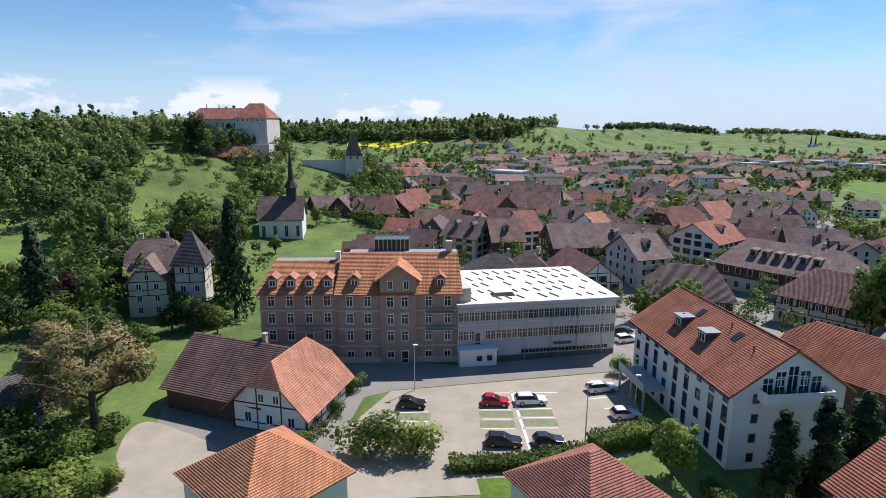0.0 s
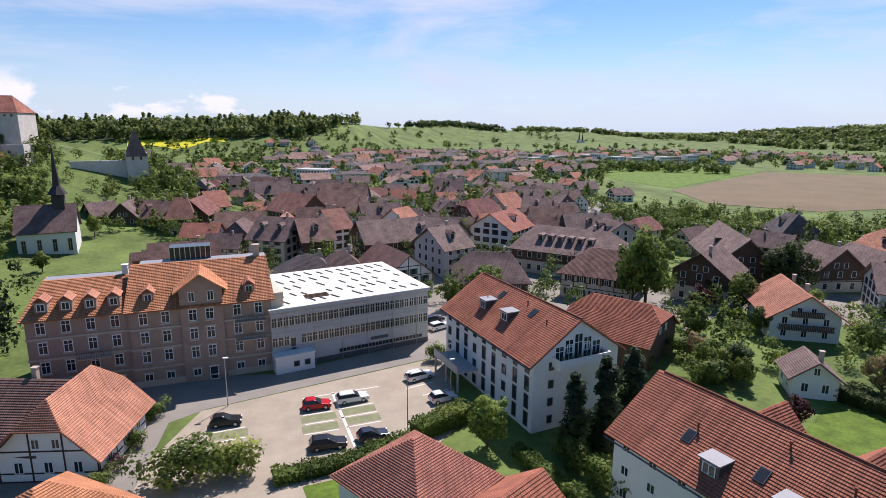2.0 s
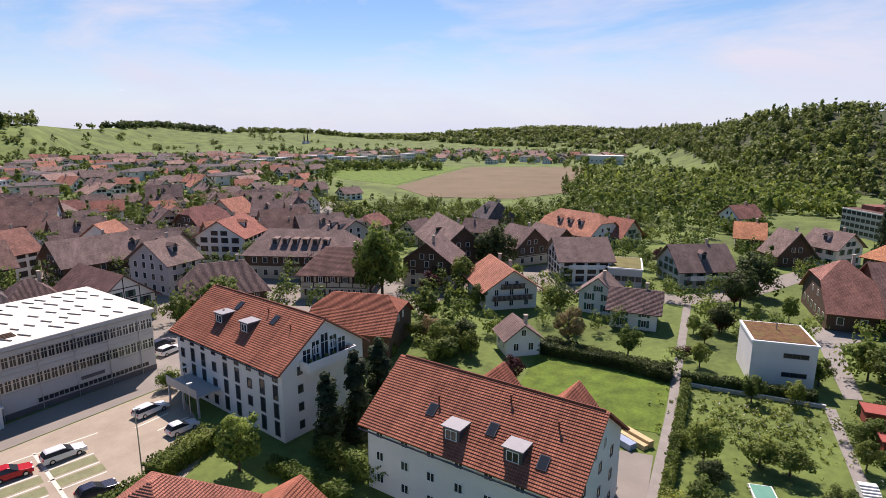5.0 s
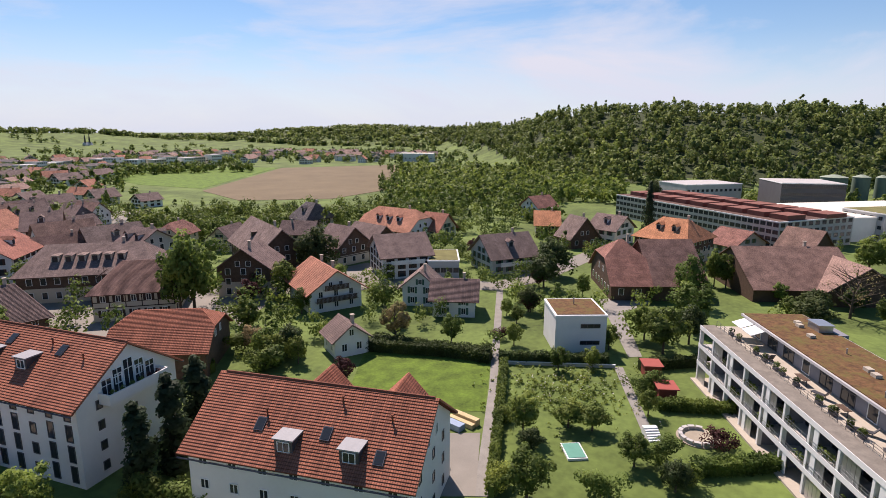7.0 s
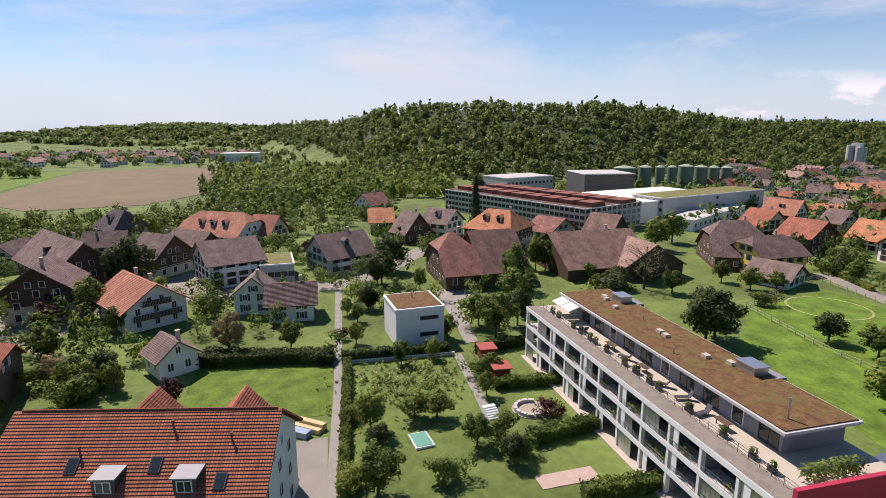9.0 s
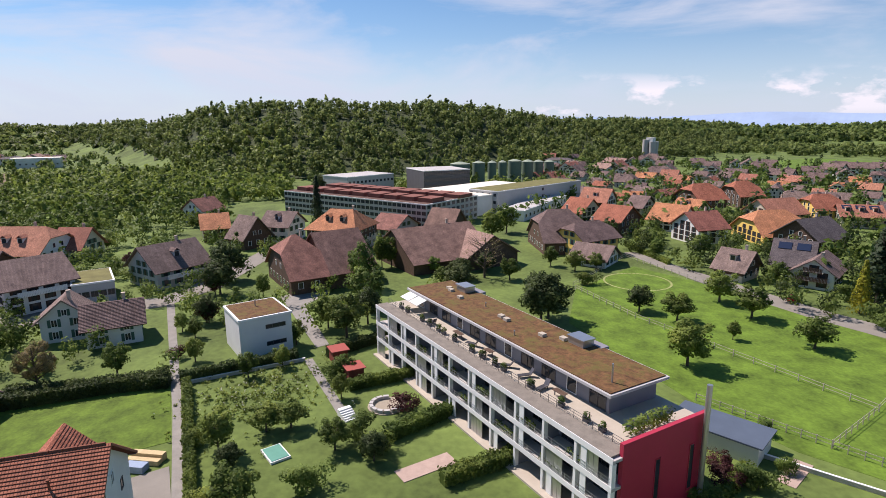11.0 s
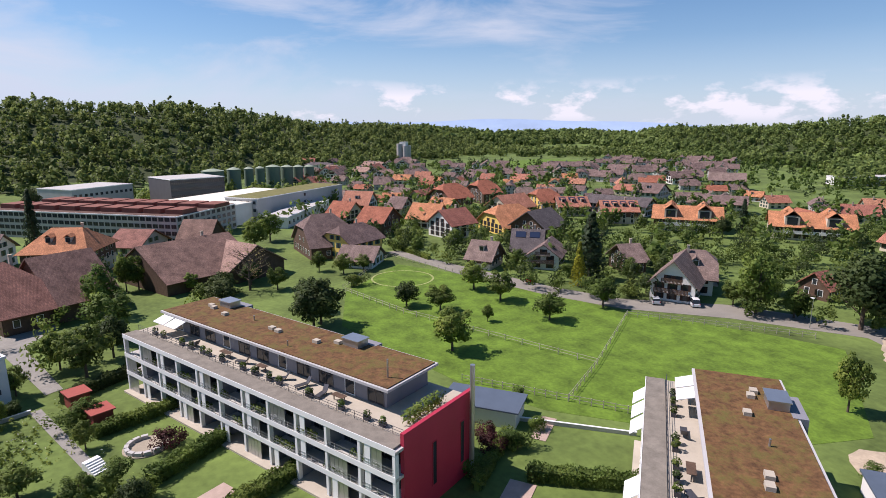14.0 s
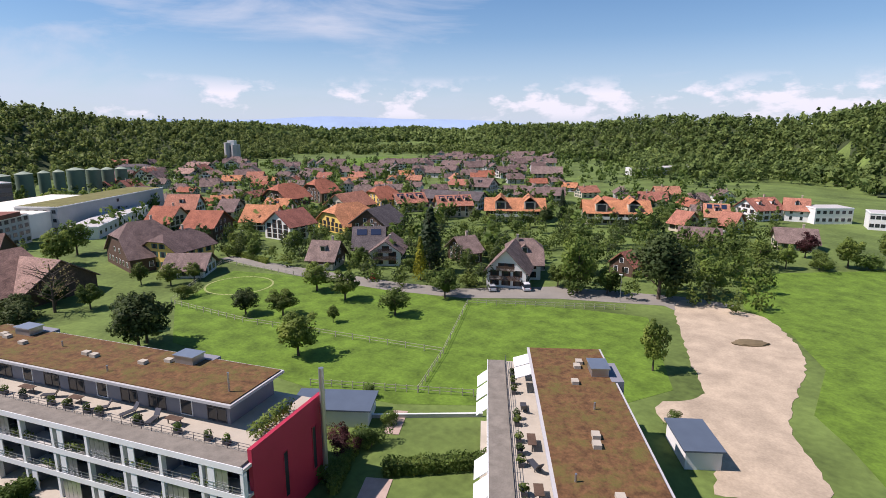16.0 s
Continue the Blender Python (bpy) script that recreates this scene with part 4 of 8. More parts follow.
wood("hedgerow", "trees and hedges between distant fields", ring_spots(19, 9, 46, 780, 1420, 420, 8, 12, lambda x, y, r, a: r < crest(a)[1] and (math.sin(r * 0.021 + a * 0.2) > 0.82 or math.sin(a * 1.15 + r * 0.004) > 0.93)), L_WOOD, 34, 1.0)
wood("field_trees", "scattered trees beyond the ploughed field", ring_spots(18, 33, 68, 430, 950, 520, 8, 9, lambda x, y, r, a: not (r < 640 and 37 < a < 58)), L_WOOD, 34, 1.1)

patch("town_paving", [(105 * math.sin(radians(a)), 105 * math.cos(radians(a))) for a in range(-6, 37, 3)] + [(300 * math.sin(radians(a)), 300 * math.cos(radians(a))) for a in range(36, -7, -3)], ASPHALT, 0.02, "grey paved lanes of the old town", category="paving", lift=False)
patch("road", [(-38.6, 71.9), (-14.7, 81.9), (26.9, 87.4), (35.3, 106.6), (38.4, 129.7), (44.0, 129.5), (37.9, 98.0), (31.4, 85.1), (-6.7, 77.4), (-11.3, 75.0), (-14.0, 52.7), (-24.3, 52.2), (-35.5, 61.7)], ASPHALT, 0.03, "pale worn asphalt street beside the factory", category="road")
patch("pavement", [(-7.5, 77.0), (29.3, 84.3), (25.7, 63.6), (13.9, 53.8), (-11.4, 51.9), (-13.8, 55.5), (-12.5, 66.0)], PAVING, 0.045, "pale paved car park with painted bays", category="car park")
patch("yard", [(-38.8, 68.0), (-27.1, 61.9), (-25.0, 57.0), (-26.0, 51.0), (-34.0, 51.2), (-36.0, 56.4), (-39.0, 61.5)], PAVING, 0.04, "pale paved yard beside the old barn", category="yard", ragged=0.12)
patch("lawn", [(3.8, 55.8), (14.3, 56.5), (14.4, 52.7), (4.2, 52.1)], GRASS, 0.06, "small mown lawn", category="lawn")
patch("square", [(34.3, 105.9), (69.3, 129.8), (78.0, 128.0), (63.6, 104.3), (36.8, 90.1)], ASPHALT, 0.035, "asphalt square between the houses", category="square")
patch("road", [(77.4, 145.1), (97.1, 105.9), (103.9, 108.9), (111.0, 96.7), (133.6, 88.3), (126.3, 73.7), (129.8, 48.2), (146.2, 42.1), (174.9, 35.3), (169.5, 30.0), (136.2, 37.0), (122.9, 45.5), (114.8, 67.0), (98.2, 89.3), (77.5, 81.4), (81.9, 88.1), (68.1, 121.2)], ASPHALT, 0.03, "asphalt village street between gardens", category="road")
patch("path", [(125.5, 45.7), (126.2, 44.3), (82.4, 29.4), (49.9, 18.4), (49.2, 20.0), (74.2, 27.9), (91.1, 33.8)], PATH, 0.05, "narrow grey garden path", category="path")
patch("yard", [(58.9, 28.9), (61.3, 24.1), (49.3, 19.8), (47.3, 23.9)], ASPHALT, 0.06, "asphalt parking yard beside the white house", category="yard")
patch("lawn", [(77.8, 52.3), (83.5, 31.2), (66.8, 25.7), (58.8, 43.9)], GRASS, 0.045, "mown green lawn behind a hedge", category="lawn")
patch("drive", [(126.6, 21.5), (135.4, 11.6), (128.6, 10.8), (119.1, 15.3), (96.2, 8.6), (95.0, 10.7)], PATH, 0.05, "pale paved drive between house and barn", category="drive")
patch("path", [(89.7, 12.2), (90.3, 10.9), (69.6, 3.8), (69.1, 5.1)], PATH, 0.05, "paved garden path", category="path")
patch("meadow", [(122.6, -46.3), (141.3, -69.3), (111.1, -83.8), (81.3, -90.4), (55.4, -103.7), (44.0, -107.8), (27.7, -79.1), (32.0, -67.9), (54.3, -48.7), (67.2, -43.3), (100.9, -37.0)], MEADOW, 0.03, "wide green paddock meadow", category="meadow")
patch("road", [(157.5, -73.5), (158.0, -77.3), (130.6, -83.5), (100.0, -91.3), (85.4, -97.7), (69.4, -114.9), (42.1, -127.6), (33.2, -128.1), (39.6, -114.7), (44.6, -117.6), (64.1, -106.4), (80.1, -92.4), (96.5, -85.2), (124.2, -78.0)], ASPHALT, 0.05, "narrow asphalt lane along the paddock", category="road")
patch("gravel_track", [(43.2, -119.8), (29.7, -91.4), (23.9, -80.5), (27.6, -73.6), (25.3, -69.4), (18.2, -66.9), (15.5, -59.7), (13.8, -58.4), (6.1, -65.6), (8.6, -71.1), (11.8, -77.1), (13.5, -83.4), (14.2, -91.9), (15.9, -104.2), (20.0, -114.1), (27.0, -123.6), (33.7, -124.4), (39.7, -125.2)], GRAVEL, 0.06, "pale dusty gravel track and building plot", category="track", ragged=0.28)
patch("field", [(40.7, -157.1), (8.8, -192.0), (-4.1, -110.4), (-5.5, -78.1), (0.6, -69.4), (6.1, -78.3), (11.0, -84.6), (12.7, -102.5), (20.2, -116.1), (31.6, -127.2)], MEADOW, 0.04, "green arable field beside the gravel track", category="field")
patch("field", [(247.3, 281.6), (426.7, 375.9), (517.6, 300.8), (367.3, 181.3), (250.8, 187.8), (222.7, 227.0)], SOIL, 0.16, "brown ploughed field beyond the houses", 0.12, "field")
patch("field", [(305.2, 476.5), (412.7, 423.2), (427.3, 381.2), (257.0, 292.8), (256.1, 351.9)], MEADOW, 0.12, "bright green field", 0.1, "field")
patch("field", [(r * math.sin(radians(a)), r * math.cos(radians(a))) for r, a in [(745 + 14 * math.sin(k), -9.5 + k * 0.9) for k in range(10)] + [(802 - k * 1.5, -1.4 - k * 0.9) for k in range(10)]], RAPE, 0.7, "yellow rapeseed field in bloom", 0.6, "field")
patch("meadow", [(498.3, -343.7), (551.1, -464.0), (472.1, -489.8), (406.3, -325.2)], MEADOW, 0.15, "green meadow beyond the village", 0.12, "meadow")
# painted bays of the car park
for _i, (_x0, _y0, _x1, _y1) in enumerate(((5.8, 76.4, 16.8, 76.7), (5.4, 71.4, 9.4, 71.4), (10.1, 71.6, 15.1, 71.9), (5.4, 68.9, 9.1, 68.9), (9.9, 69.2, 15.0, 69.4), (5.1, 66.4, 9.4, 66.4), (10.4, 66.6, 15.0, 66.7), (-5.9, 70.5, -1.9, 70.8), (-5.9, 68.0, -1.9, 68.2), (20.5, 74.6, 25.0, 75.6), (10.1, 76.9, 10.6, 61.7), (22.3, 71.9, 26.4, 72.6))):
    _d = Vector((_x1 - _x0, _y1 - _y0, 0)).normalized()
    _n = Vector((-_d.y, _d.x, 0)) * (0.12 if _i != 10 else 0.2)
    patch("bay_marking", [(_x0 - _n.x, _y0 - _n.y), (_x1 - _n.x, _y1 - _n.y), (_x1 + _n.x, _y1 + _n.y), (_x0 + _n.x, _y0 + _n.y)], LINE, 0.052, "pale bay line set in the paving", 0.02, "marking")
for _i, (_x0, _y0) in enumerate(((7.3, 70.2), (7.2, 67.6), (12.7, 70.6), (12.8, 68.0), (-3.9, 69.5))):
    patch("bay_grass", [(_x0 - 2.3, _y0 - 0.9), (_x0 + 2.3, _y0 - 0.9), (_x0 + 2.3, _y0 + 0.9), (_x0 - 2.3, _y0 + 0.9)], BAYGRASS, 0.049, "worn grass pavers of a parking bay", 0.02, "parking bay")
patch("pavement", [(-33.1, 93.7), (2.6, 86.1), (31.3, 92.4), (27.1, 86.3), (-14.4, 80.7), (-30.8, 82.7)], ASPHALT, 0.024, "grey asphalt pavement before the factory", category="pavement")

BROWN_LBL = "old town house with weathered brown tile roof"
RED_LBL = "village house with red clay tile roof"


def square_house(cx, cy, L, yaw, W, he, hr, label, **kw):
    """A house given by its middle and the direction of its ridge."""
    c, s = math.cos(radians(yaw)) * L / 2, math.sin(radians(yaw)) * L / 2
    return house(cx - c, cy - s, cx + c, cy + s, W, he, hr, label, **kw)


# ---- sandstone building and factory ----
def sandstone_building(ax, ay, bx, by, depth, he, hr):
    L = math.hypot(bx - ax, by - ay)
    yaw = math.degrees(math.atan2(by - ay, bx - ax))
    ob = empty("sandstone_building", pose(ax, ay, 0, 0, 0, yaw), "four-storey sandstone building with orange tile roof and dormers", "building")
    lw = L * 0.40
    st = he / 4.15
    for x0, x1, y0, ridge, nm in ((0, lw - 0.3, 0.0, hr - 1.4, "wall"), (lw - 0.3, L, -0.5, hr, "wall")):
        bm = boxes((x0, x1, y0, depth, -1, he))
        part(nm, bm, W_TAN, ob)
        for z in (st * 1.02, st * 2.06, st * 3.1, he - 0.35):
            part("cornice", boxes((x0 - 0.1, x1 + 0.1, y0 - 0.16, y0 - 0.003, z - 0.14, z + 0.14)), STONE, ob)
        bm = bmesh.new()
        uvl = bm.loops.layers.uv.new("UVMap")
        t = 0.22
        top = depth * 0.46
        coursed(bm, [(x0 - 0.5, y0 - 0.8, he - 0.2), (x1 + 0.5, y0 - 0.8, he - 0.2), (x1 + 0.1, top, ridge), (x0 - 0.1 + (1.2 if x0 == 0 else 0), top, ridge)], t, uvl)
        coursed(bm, [(x1 + 0.5, depth + 0.8, he - 0.2), (x0 - 0.5, depth + 0.8, he - 0.2), (x0 - 0.1 + (1.2 if x0 == 0 else 0), top + 2.5, ridge), (x1 + 0.1, top + 2.5, ridge)], t, uvl)
        if x0 == 0:
            coursed(bm, [(x0 - 0.5, depth + 0.8, he - 0.2), (x0 - 0.5, y0 - 0.8, he - 0.2), (x0 + 1.1, top, ridge), (x0 + 1.1, top + 2.5, ridge)], t, uvl)
        tagged(part("roof", bm, T_ORANGE, ob), kind="stuff")
        part("roof_terrace", boxes((x0 + 1.1, x1, top, top + 2.5, ridge - 1.5, ridge - 0.05)), DORMTOP, ob)
    part("gable_wall", boxes((x0, x1, depth * 0.1, depth * 0.9, he - 0.3, he + 1)), W_TAN, ob)
    # side gable
    bm = bmesh.new()
    v = [bm.verts.new(c) for c in ((L - 0.02, -0.3, he - 0.2), (L - 0.02, depth + 0.5, he - 0.2), (L - 0.02, depth * 0.46 + 2.5, hr - 0.25), (L - 0.02, depth * 0.46, hr - 0.25))]
    w = [bm.verts.new(c.co + Vector((-0.4, 0, 0))) for c in v]
    bm.faces.new(v)
    bm.faces.new(w[::-1])
    for k in range(4):
        bm.faces.new((v[k], w[k], w[(k + 1) % 4], v[(k + 1) % 4]))
    part("gable_wall", bm, W_TAN, ob)
    cols = [lw * (i + 0.6) / 4.3 for i in range(4)] + [lw + (L - lw) * f for f in (0.08, 0.23, 0.42, 0.54, 0.74, 0.9)]
    for r in range(4):
        for i, x in enumerate(cols):
            y = 0.0 if i < 4 else -0.5
            if i in (6, 7):
                y = -0.9
            h = 1.1 if r == 0 else 1.75
            win = share("window", window_mesh(1.15, h, None, 1), ob, pose(x, y - 0.004, r * st + 0.95))
            part("lintel", boxes((-0.72, 0.72, -0.12, -0.004, h + 0.02, h + 0.28)), STONE, win)
            part("sill", boxes((-0.72, 0.72, -0.18, -0.004, -0.2, -0.02)), STONE, win)
    # the risalit with its gable
    x0, x1 = lw + (L - lw) * 0.335, lw + (L - lw) * 0.64
    part("risalit", boxes((x0, x1, -0.9, 0.6, -0.5, he + 2.4)), W_TAN, ob)
    w2 = x1 - x0
    bm = roof_bm(6.5, w2, he + 2.4, he + 2.4 + w2 * 0.36, 0.8, 0.0, thick=0.2)
    bmesh.ops.rotate(bm, verts=bm.verts, cent=(0, 0, 0), matrix=Matrix.Rotation(math.pi / 2, 3, "Z"))
    bmesh.ops.translate(bm, verts=bm.verts, vec=((x0 + x1) / 2, 1.7, 0.0))
    part("gable_roof", bm, T_ORANGE, ob)["kind"] = "stuff"
    bm = bmesh.new()
    a = [bm.verts.new(c) for c in ((x0, -0.9, he + 2.4), (x1, -0.9, he + 2.4), ((x0 + x1) / 2, -0.9, he + 2.3 + w2 * 0.36))]
    c = [bm.verts.new(q.co + Vector((0, 4, 0))) for q in a]
    bm.faces.new(a)
    bm.faces.new(c[::-1])
    for k in range(3):
        bm.faces.new((a[k], c[k], c[(k + 1) % 3], a[(k + 1) % 3]))
    part("gable_wall", bm, W_TAN, ob)
    for x in ((x0 + x1) / 2 - 1.3, (x0 + x1) / 2 + 1.3):
        share("window", window_mesh(0.9, 1.5, None, 1), ob, pose(x, -0.904, he + 0.5))
    k = (hr - he) / (depth * 0.46)
    for x in [lw * (i + 0.7) / 4.4 for i in range(4)] + [lw + (L - lw) * 0.12, lw + (L - lw) * 0.84]:
        dormer(ob, x, 0.5, he + 0.55, 1.5, 1.5, 2.6, T_PINK, W_TAN)
    chimney(ob, L - 1.4, depth * 0.5, hr - 0.2, 1.9, 1.0)
    chimney(ob, lw - 1.2, depth * 0.5, hr - 1.4, 1.3, 0.8, W_WHITE)
    part("glass_lantern", boxes((lw + 5, lw + 11, depth * 0.55, depth * 0.55 + 3.0, hr - 0.4, hr + 1.9)), GLASS, ob, "glazed rooftop lantern")
    bm = bmesh.new()
    for i in range(9):
        x = lw + 5 + 6 * i / 8
        box(bm, x - 0.06, x + 0.06, depth * 0.55 - 0.05, depth * 0.55 - 0.002, hr - 0.4, hr + 1.95)
    part("lantern_frame", bm, METAL, ob)
    # balconies with rails
    for x, z, w in ((lw * 0.62, st * 2.0, 4.2), (L - 3.2, st * 3.0, 4.4), (L - 3.2, st * 2.0, 4.4)):
        b = part("balcony", boxes((x - w / 2, x + w / 2, -1.5, -0.52, z - 0.08, z + 0.08)), STONE, ob)
        bm = bmesh.new()
        for i in range(15):
            xx = x - w / 2 + 0.05 + (w - 0.1) * i / 14
            box(bm, xx - 0.02, xx + 0.02, -1.47, -1.43, z + 0.085, z + 0.95)
        box(bm, x - w / 2, x + w / 2, -1.48, -1.42, z + 0.951, z + 1.0)
        part("railing", bm, DARKMETAL, b)
    part("plinth", boxes((0.0, L, -0.62, -0.505, -0.5, 1.0)), STONE, ob)
    share("door", window_mesh(1.2, 2.2, None, 0), ob, pose(cols[7], -1.0, 0.05))
    return ob


sandstone_building(-29.4, 87.2, 2.7, 88.4, 15.0, 12.0, 17.0)


def factory(ax, ay, bx, by, depth, h):
    L = math.hypot(bx - ax, by - ay)
    yaw = math.degrees(math.atan2(by - ay, bx - ax))
    ob = empty("factory", pose(ax, ay, 0, 0, 0, yaw), "grey three-storey factory with ribbon windows and white roof", "factory")
    part("wall", boxes((0.1, L, 0, depth, -1, h)), W_GREY, ob)
    part("roof", boxes((-0.2, L + 0.3, -0.4, depth + 0.3, h + 0.003, h + 0.35)), ROOFWHITE, ob, "bright white flat roofing sheets")
    part("fascia", boxes((-0.2, L + 0.3, -0.46, -0.403, h - 0.25, h + 0.3)), W_GREY, ob)
    # seams and dark weathered gaps of the roof sheets
    random.seed(5)
    for j in range(5):
        y = depth * (0.06 + 0.19 * j)
        for i in range(13):
            if random.random() < 0.2:
                continue
            x = L * (i + 0.6) / 13.3 + random.uniform(-0.2, 0.2)
            bm = boxes((-0.10, 0.10, 0, depth * random.uniform(0.07, 0.13), 0, 0.14))
            s = part("roof_vent", bm, DARKMETAL, ob)
            s.matrix_basis = pose(x, y, h + 0.352, 0, 0, 20)
    st = h / 3.2
    n = 30
    me = window_mesh(round(L / n * 0.95, 2), 1.6, METAL, 1)
    for r, z in ((1, st * 1.25), (2, st * 2.3)):
        for i in range(n):
            if r == 1 and i in (3, 4):
                continue
            share("window", me, ob, pose(L * (i + 0.6) / (n + 0.2), -0.004, z))
    for z in (st * 1.15, st * 1.98, st * 2.2, st * 3.02):
        part("band", boxes((0.0, L, -0.09, -0.003, z - 0.1, z + 0.1)), CONCRETE, ob)
    for i in range(12):
        share("window", window_mesh(1.4, 0.8, METAL, 1), ob, pose(L * 0.42 + L * 0.56 * i / 12, -0.004, 1.0))
    part("plinth", boxes((6.5, L, -0.06, -0.003, -0.5, 0.85)), DARKWALL, ob, "dark grey plinth band")
    part("sign_board", boxes((L * 0.6, L * 0.6 + 3.2, -0.12, -0.063, 2.25, 2.75)), DARKWALL, ob)
    for i in range(6):
        bm = bmesh.new()
        tube(bm, (L * (i + 0.5) / 6, -0.16, 0), (L * (i + 0.5) / 6, -0.16, h - 0.3), 0.06, 0.06, 6)
        part("downpipe", bm, METAL, ob)
    part("annex", boxes((0.1, 6.2, -1.8, -0.005, -0.5, 2.7), (-0.05, 6.4, -2.0, -0.005, 2.703, 2.95)), W_WHITE, ob, "low white annex with two arched openings")
    for x in (3.3, 5.0):
        share("window", window_mesh(0.9, 0.9, DARKMETAL, 0), ob, pose(x, -1.804, 0.9))
    share("door", window_mesh(1.0, 2.1, METAL, 0), ob, pose(3.4, -0.006, 3.0))
    bm = bmesh.new()
    for i in range(4):
        box(bm, 6.5, 10.5, 3.0 + i * 0.5, 3.15 + i * 0.5, h + 0.36 + 0.02 * i, h + 0.5 + 0.02 * i)
    part("board_pile", bm, W_WOOD, ob)
    part("end_wall", boxes((0.2, 2.4, 1.0, depth - 1, h + 0.352, h + 2.6)), W_CREAM, ob)
    return ob


ROOFWHITE = mat("white_roof_sheet", (0.72, 0.68, 0.56), 0.7, 0.14, 2.5)
factory(2.4, 87.2, 29.4, 91.9, 21.0, 9.8)

# ---- apartment house with balcony ----
apt = house(36.1, 82.8, 38.8, 58.4, 13.4, 9.6, 14.2, "white rendered apartment house with red tile roof", wall=W_WHITE, roof=T_RED, rows=0, chim=0, og=0.5, oh=0.9, category="apartment house", name="apartment_house")
long_house = house(40.7, 44.9, 44.8, 22.6, 13.6, 7.8, 12.5, "white house with long red tile roof", wall=W_WHITE, roof=T_RED, rows=0, chim=0, oh=0.8, og=0.7, name="apartment_house", category="apartment house")


def long_of(ob):
    return max(v.co.x for o in ob.children if o.name.startswith("wall") for v in o.data.vertices) * 2


LA, LB = long_of(apt), long_of(long_house)


def near_details(ob, L, W, he, hr, rows, dx, skylights, side, cols, dy=0.66, small=False):
    k = (hr - he) / (W / 2)
    for x in dx:
        y = W / 2 * dy
        dormer(ob, x, side * y, hr - k * y, 1.9, 1.45, 1.45 / k + 0.2, T_RED, DARKMETAL, True, side)
    for x, fy in skylights:
        y = side * W / 2 * fy
        sk = part("skylight", boxes((-0.5, 0.5, -0.7, 0.7, 0.0, 0.12)), DARKMETAL, ob)
        part("pane", boxes((-0.4, 0.4, -0.6, 0.6, 0.123, 0.14)), GLASS, sk)
        sk.matrix_basis = pose(x, y, hr - k * abs(y) + 0.24, -math.degrees(math.atan(k)) * side)
    st = he / rows
    for s, rot in ((-1, 0), (1, 180)):
        for r in range(rows):
            for i in range(cols):
                tall = 1.1 if small else 2.0 if i % 3 else 1.4
                share("window", window_mesh(1.0, tall, FRAME if small else DARKMETAL, 1 if small else 0), ob, pose(0, 0, 0, 0, 0, rot) @ pose(-L / 2 + L * (i + 0.5) / cols, -W / 2 - 0.004, r * st + (1.0 if small else 0.5)))
    for rot in (90, -90):
        for r in range(rows):
            for x in (-W * 0.3, 0.3, W * 0.28):
                share("window", window_mesh(0.8, 1.1, DARKMETAL, 0), ob, pose(0, 0, 0, 0, 0, rot) @ pose(x, -L / 2 - 0.004, r * st + 0.9))
    bm = bmesh.new()
    for i in range(int(L / 1.0) + 1):
        x = -L / 2 + i * 1.0
        tube(bm, (x, 0, hr + 0.21), (x + 0.95, 0, hr + 0.21), 0.16, 0.16, 6)
    part("ridge_tiles", bm, T_RED, ob)["kind"] = "stuff"
    for s in (-1, 1):
        bm = bmesh.new()
        tube(bm, (-L / 2 - 0.5, s * (W / 2 + 0.95), he - 0.62), (L / 2 + 0.5, s * (W / 2 + 0.95), he - 0.62), 0.09, 0.09, 6)
        part("gutter", bm, DARKMETAL, ob)
    for x, y in ((L * 0.12, 1.5), (L * 0.36, -2.5), (-L * 0.2, -3.4)):
        bm = bmesh.new()
        z = hr - k * abs(y)
        tube(bm, (x, side * abs(y), z), (x, side * abs(y), z + 0.9), 0.09, 0.09, 8)
        tube(bm, (x, side * abs(y), z + 0.9), (x, side * abs(y), z + 1.0), 0.15, 0.15, 8)
        part("vent_pipe", bm, T_RED, ob)


near_details(apt, LA, 13.4, 9.6, 14.2, 4, (-4.5, 1.5), ((-3.5, 0.25), (5.0, 0.3)), -1, 9)
near_details(long_house, LB, 13.6, 7.8, 12.5, 3, (-1.3, 5.3), ((-4.8, 0.62), (2.2, 0.62), (8.0, 0.8)), -1, 7, 0.9, True)


def gable_balcony(ob, x, W, z, w):
    b = part("balcony", boxes((x - 0.1, x + 1.7, -w / 2, w / 2, z - 0.25, z), (x + 1.55, x + 1.7, -w / 2, w / 2, z + 0.003, z + 1.0), (x - 0.1, x + 1.548, -w / 2, -w / 2 + 0.15, z + 0.003, z + 1.0), (x - 0.1, x + 1.548, w / 2 - 0.15, w / 2, z + 0.003, z + 1.0)), W_WHITE, ob, "white balcony with solid parapet")
    for i in range(5):
        share("window", window_mesh(1.35, (2.2, 2.9, 3.5, 2.9, 2.2)[i], FRAME, 1), ob, pose(x + 0.004, -2.9 + 1.45 * i, z + 0.02, 0, 0, 90))
    for i in range(6):
        v = leaf_arrays(np.random.default_rng(i), np.array([[x + 1.3, -w / 2 + 0.8 + i * 1.2, z + 1.05]]), np.array([0.3]), 50, 0.13)
        o = new("flower_box", quads_mesh("flower_box", v, L_RED if i > 3 else L_GREEN))
        o.parent = b
    return b


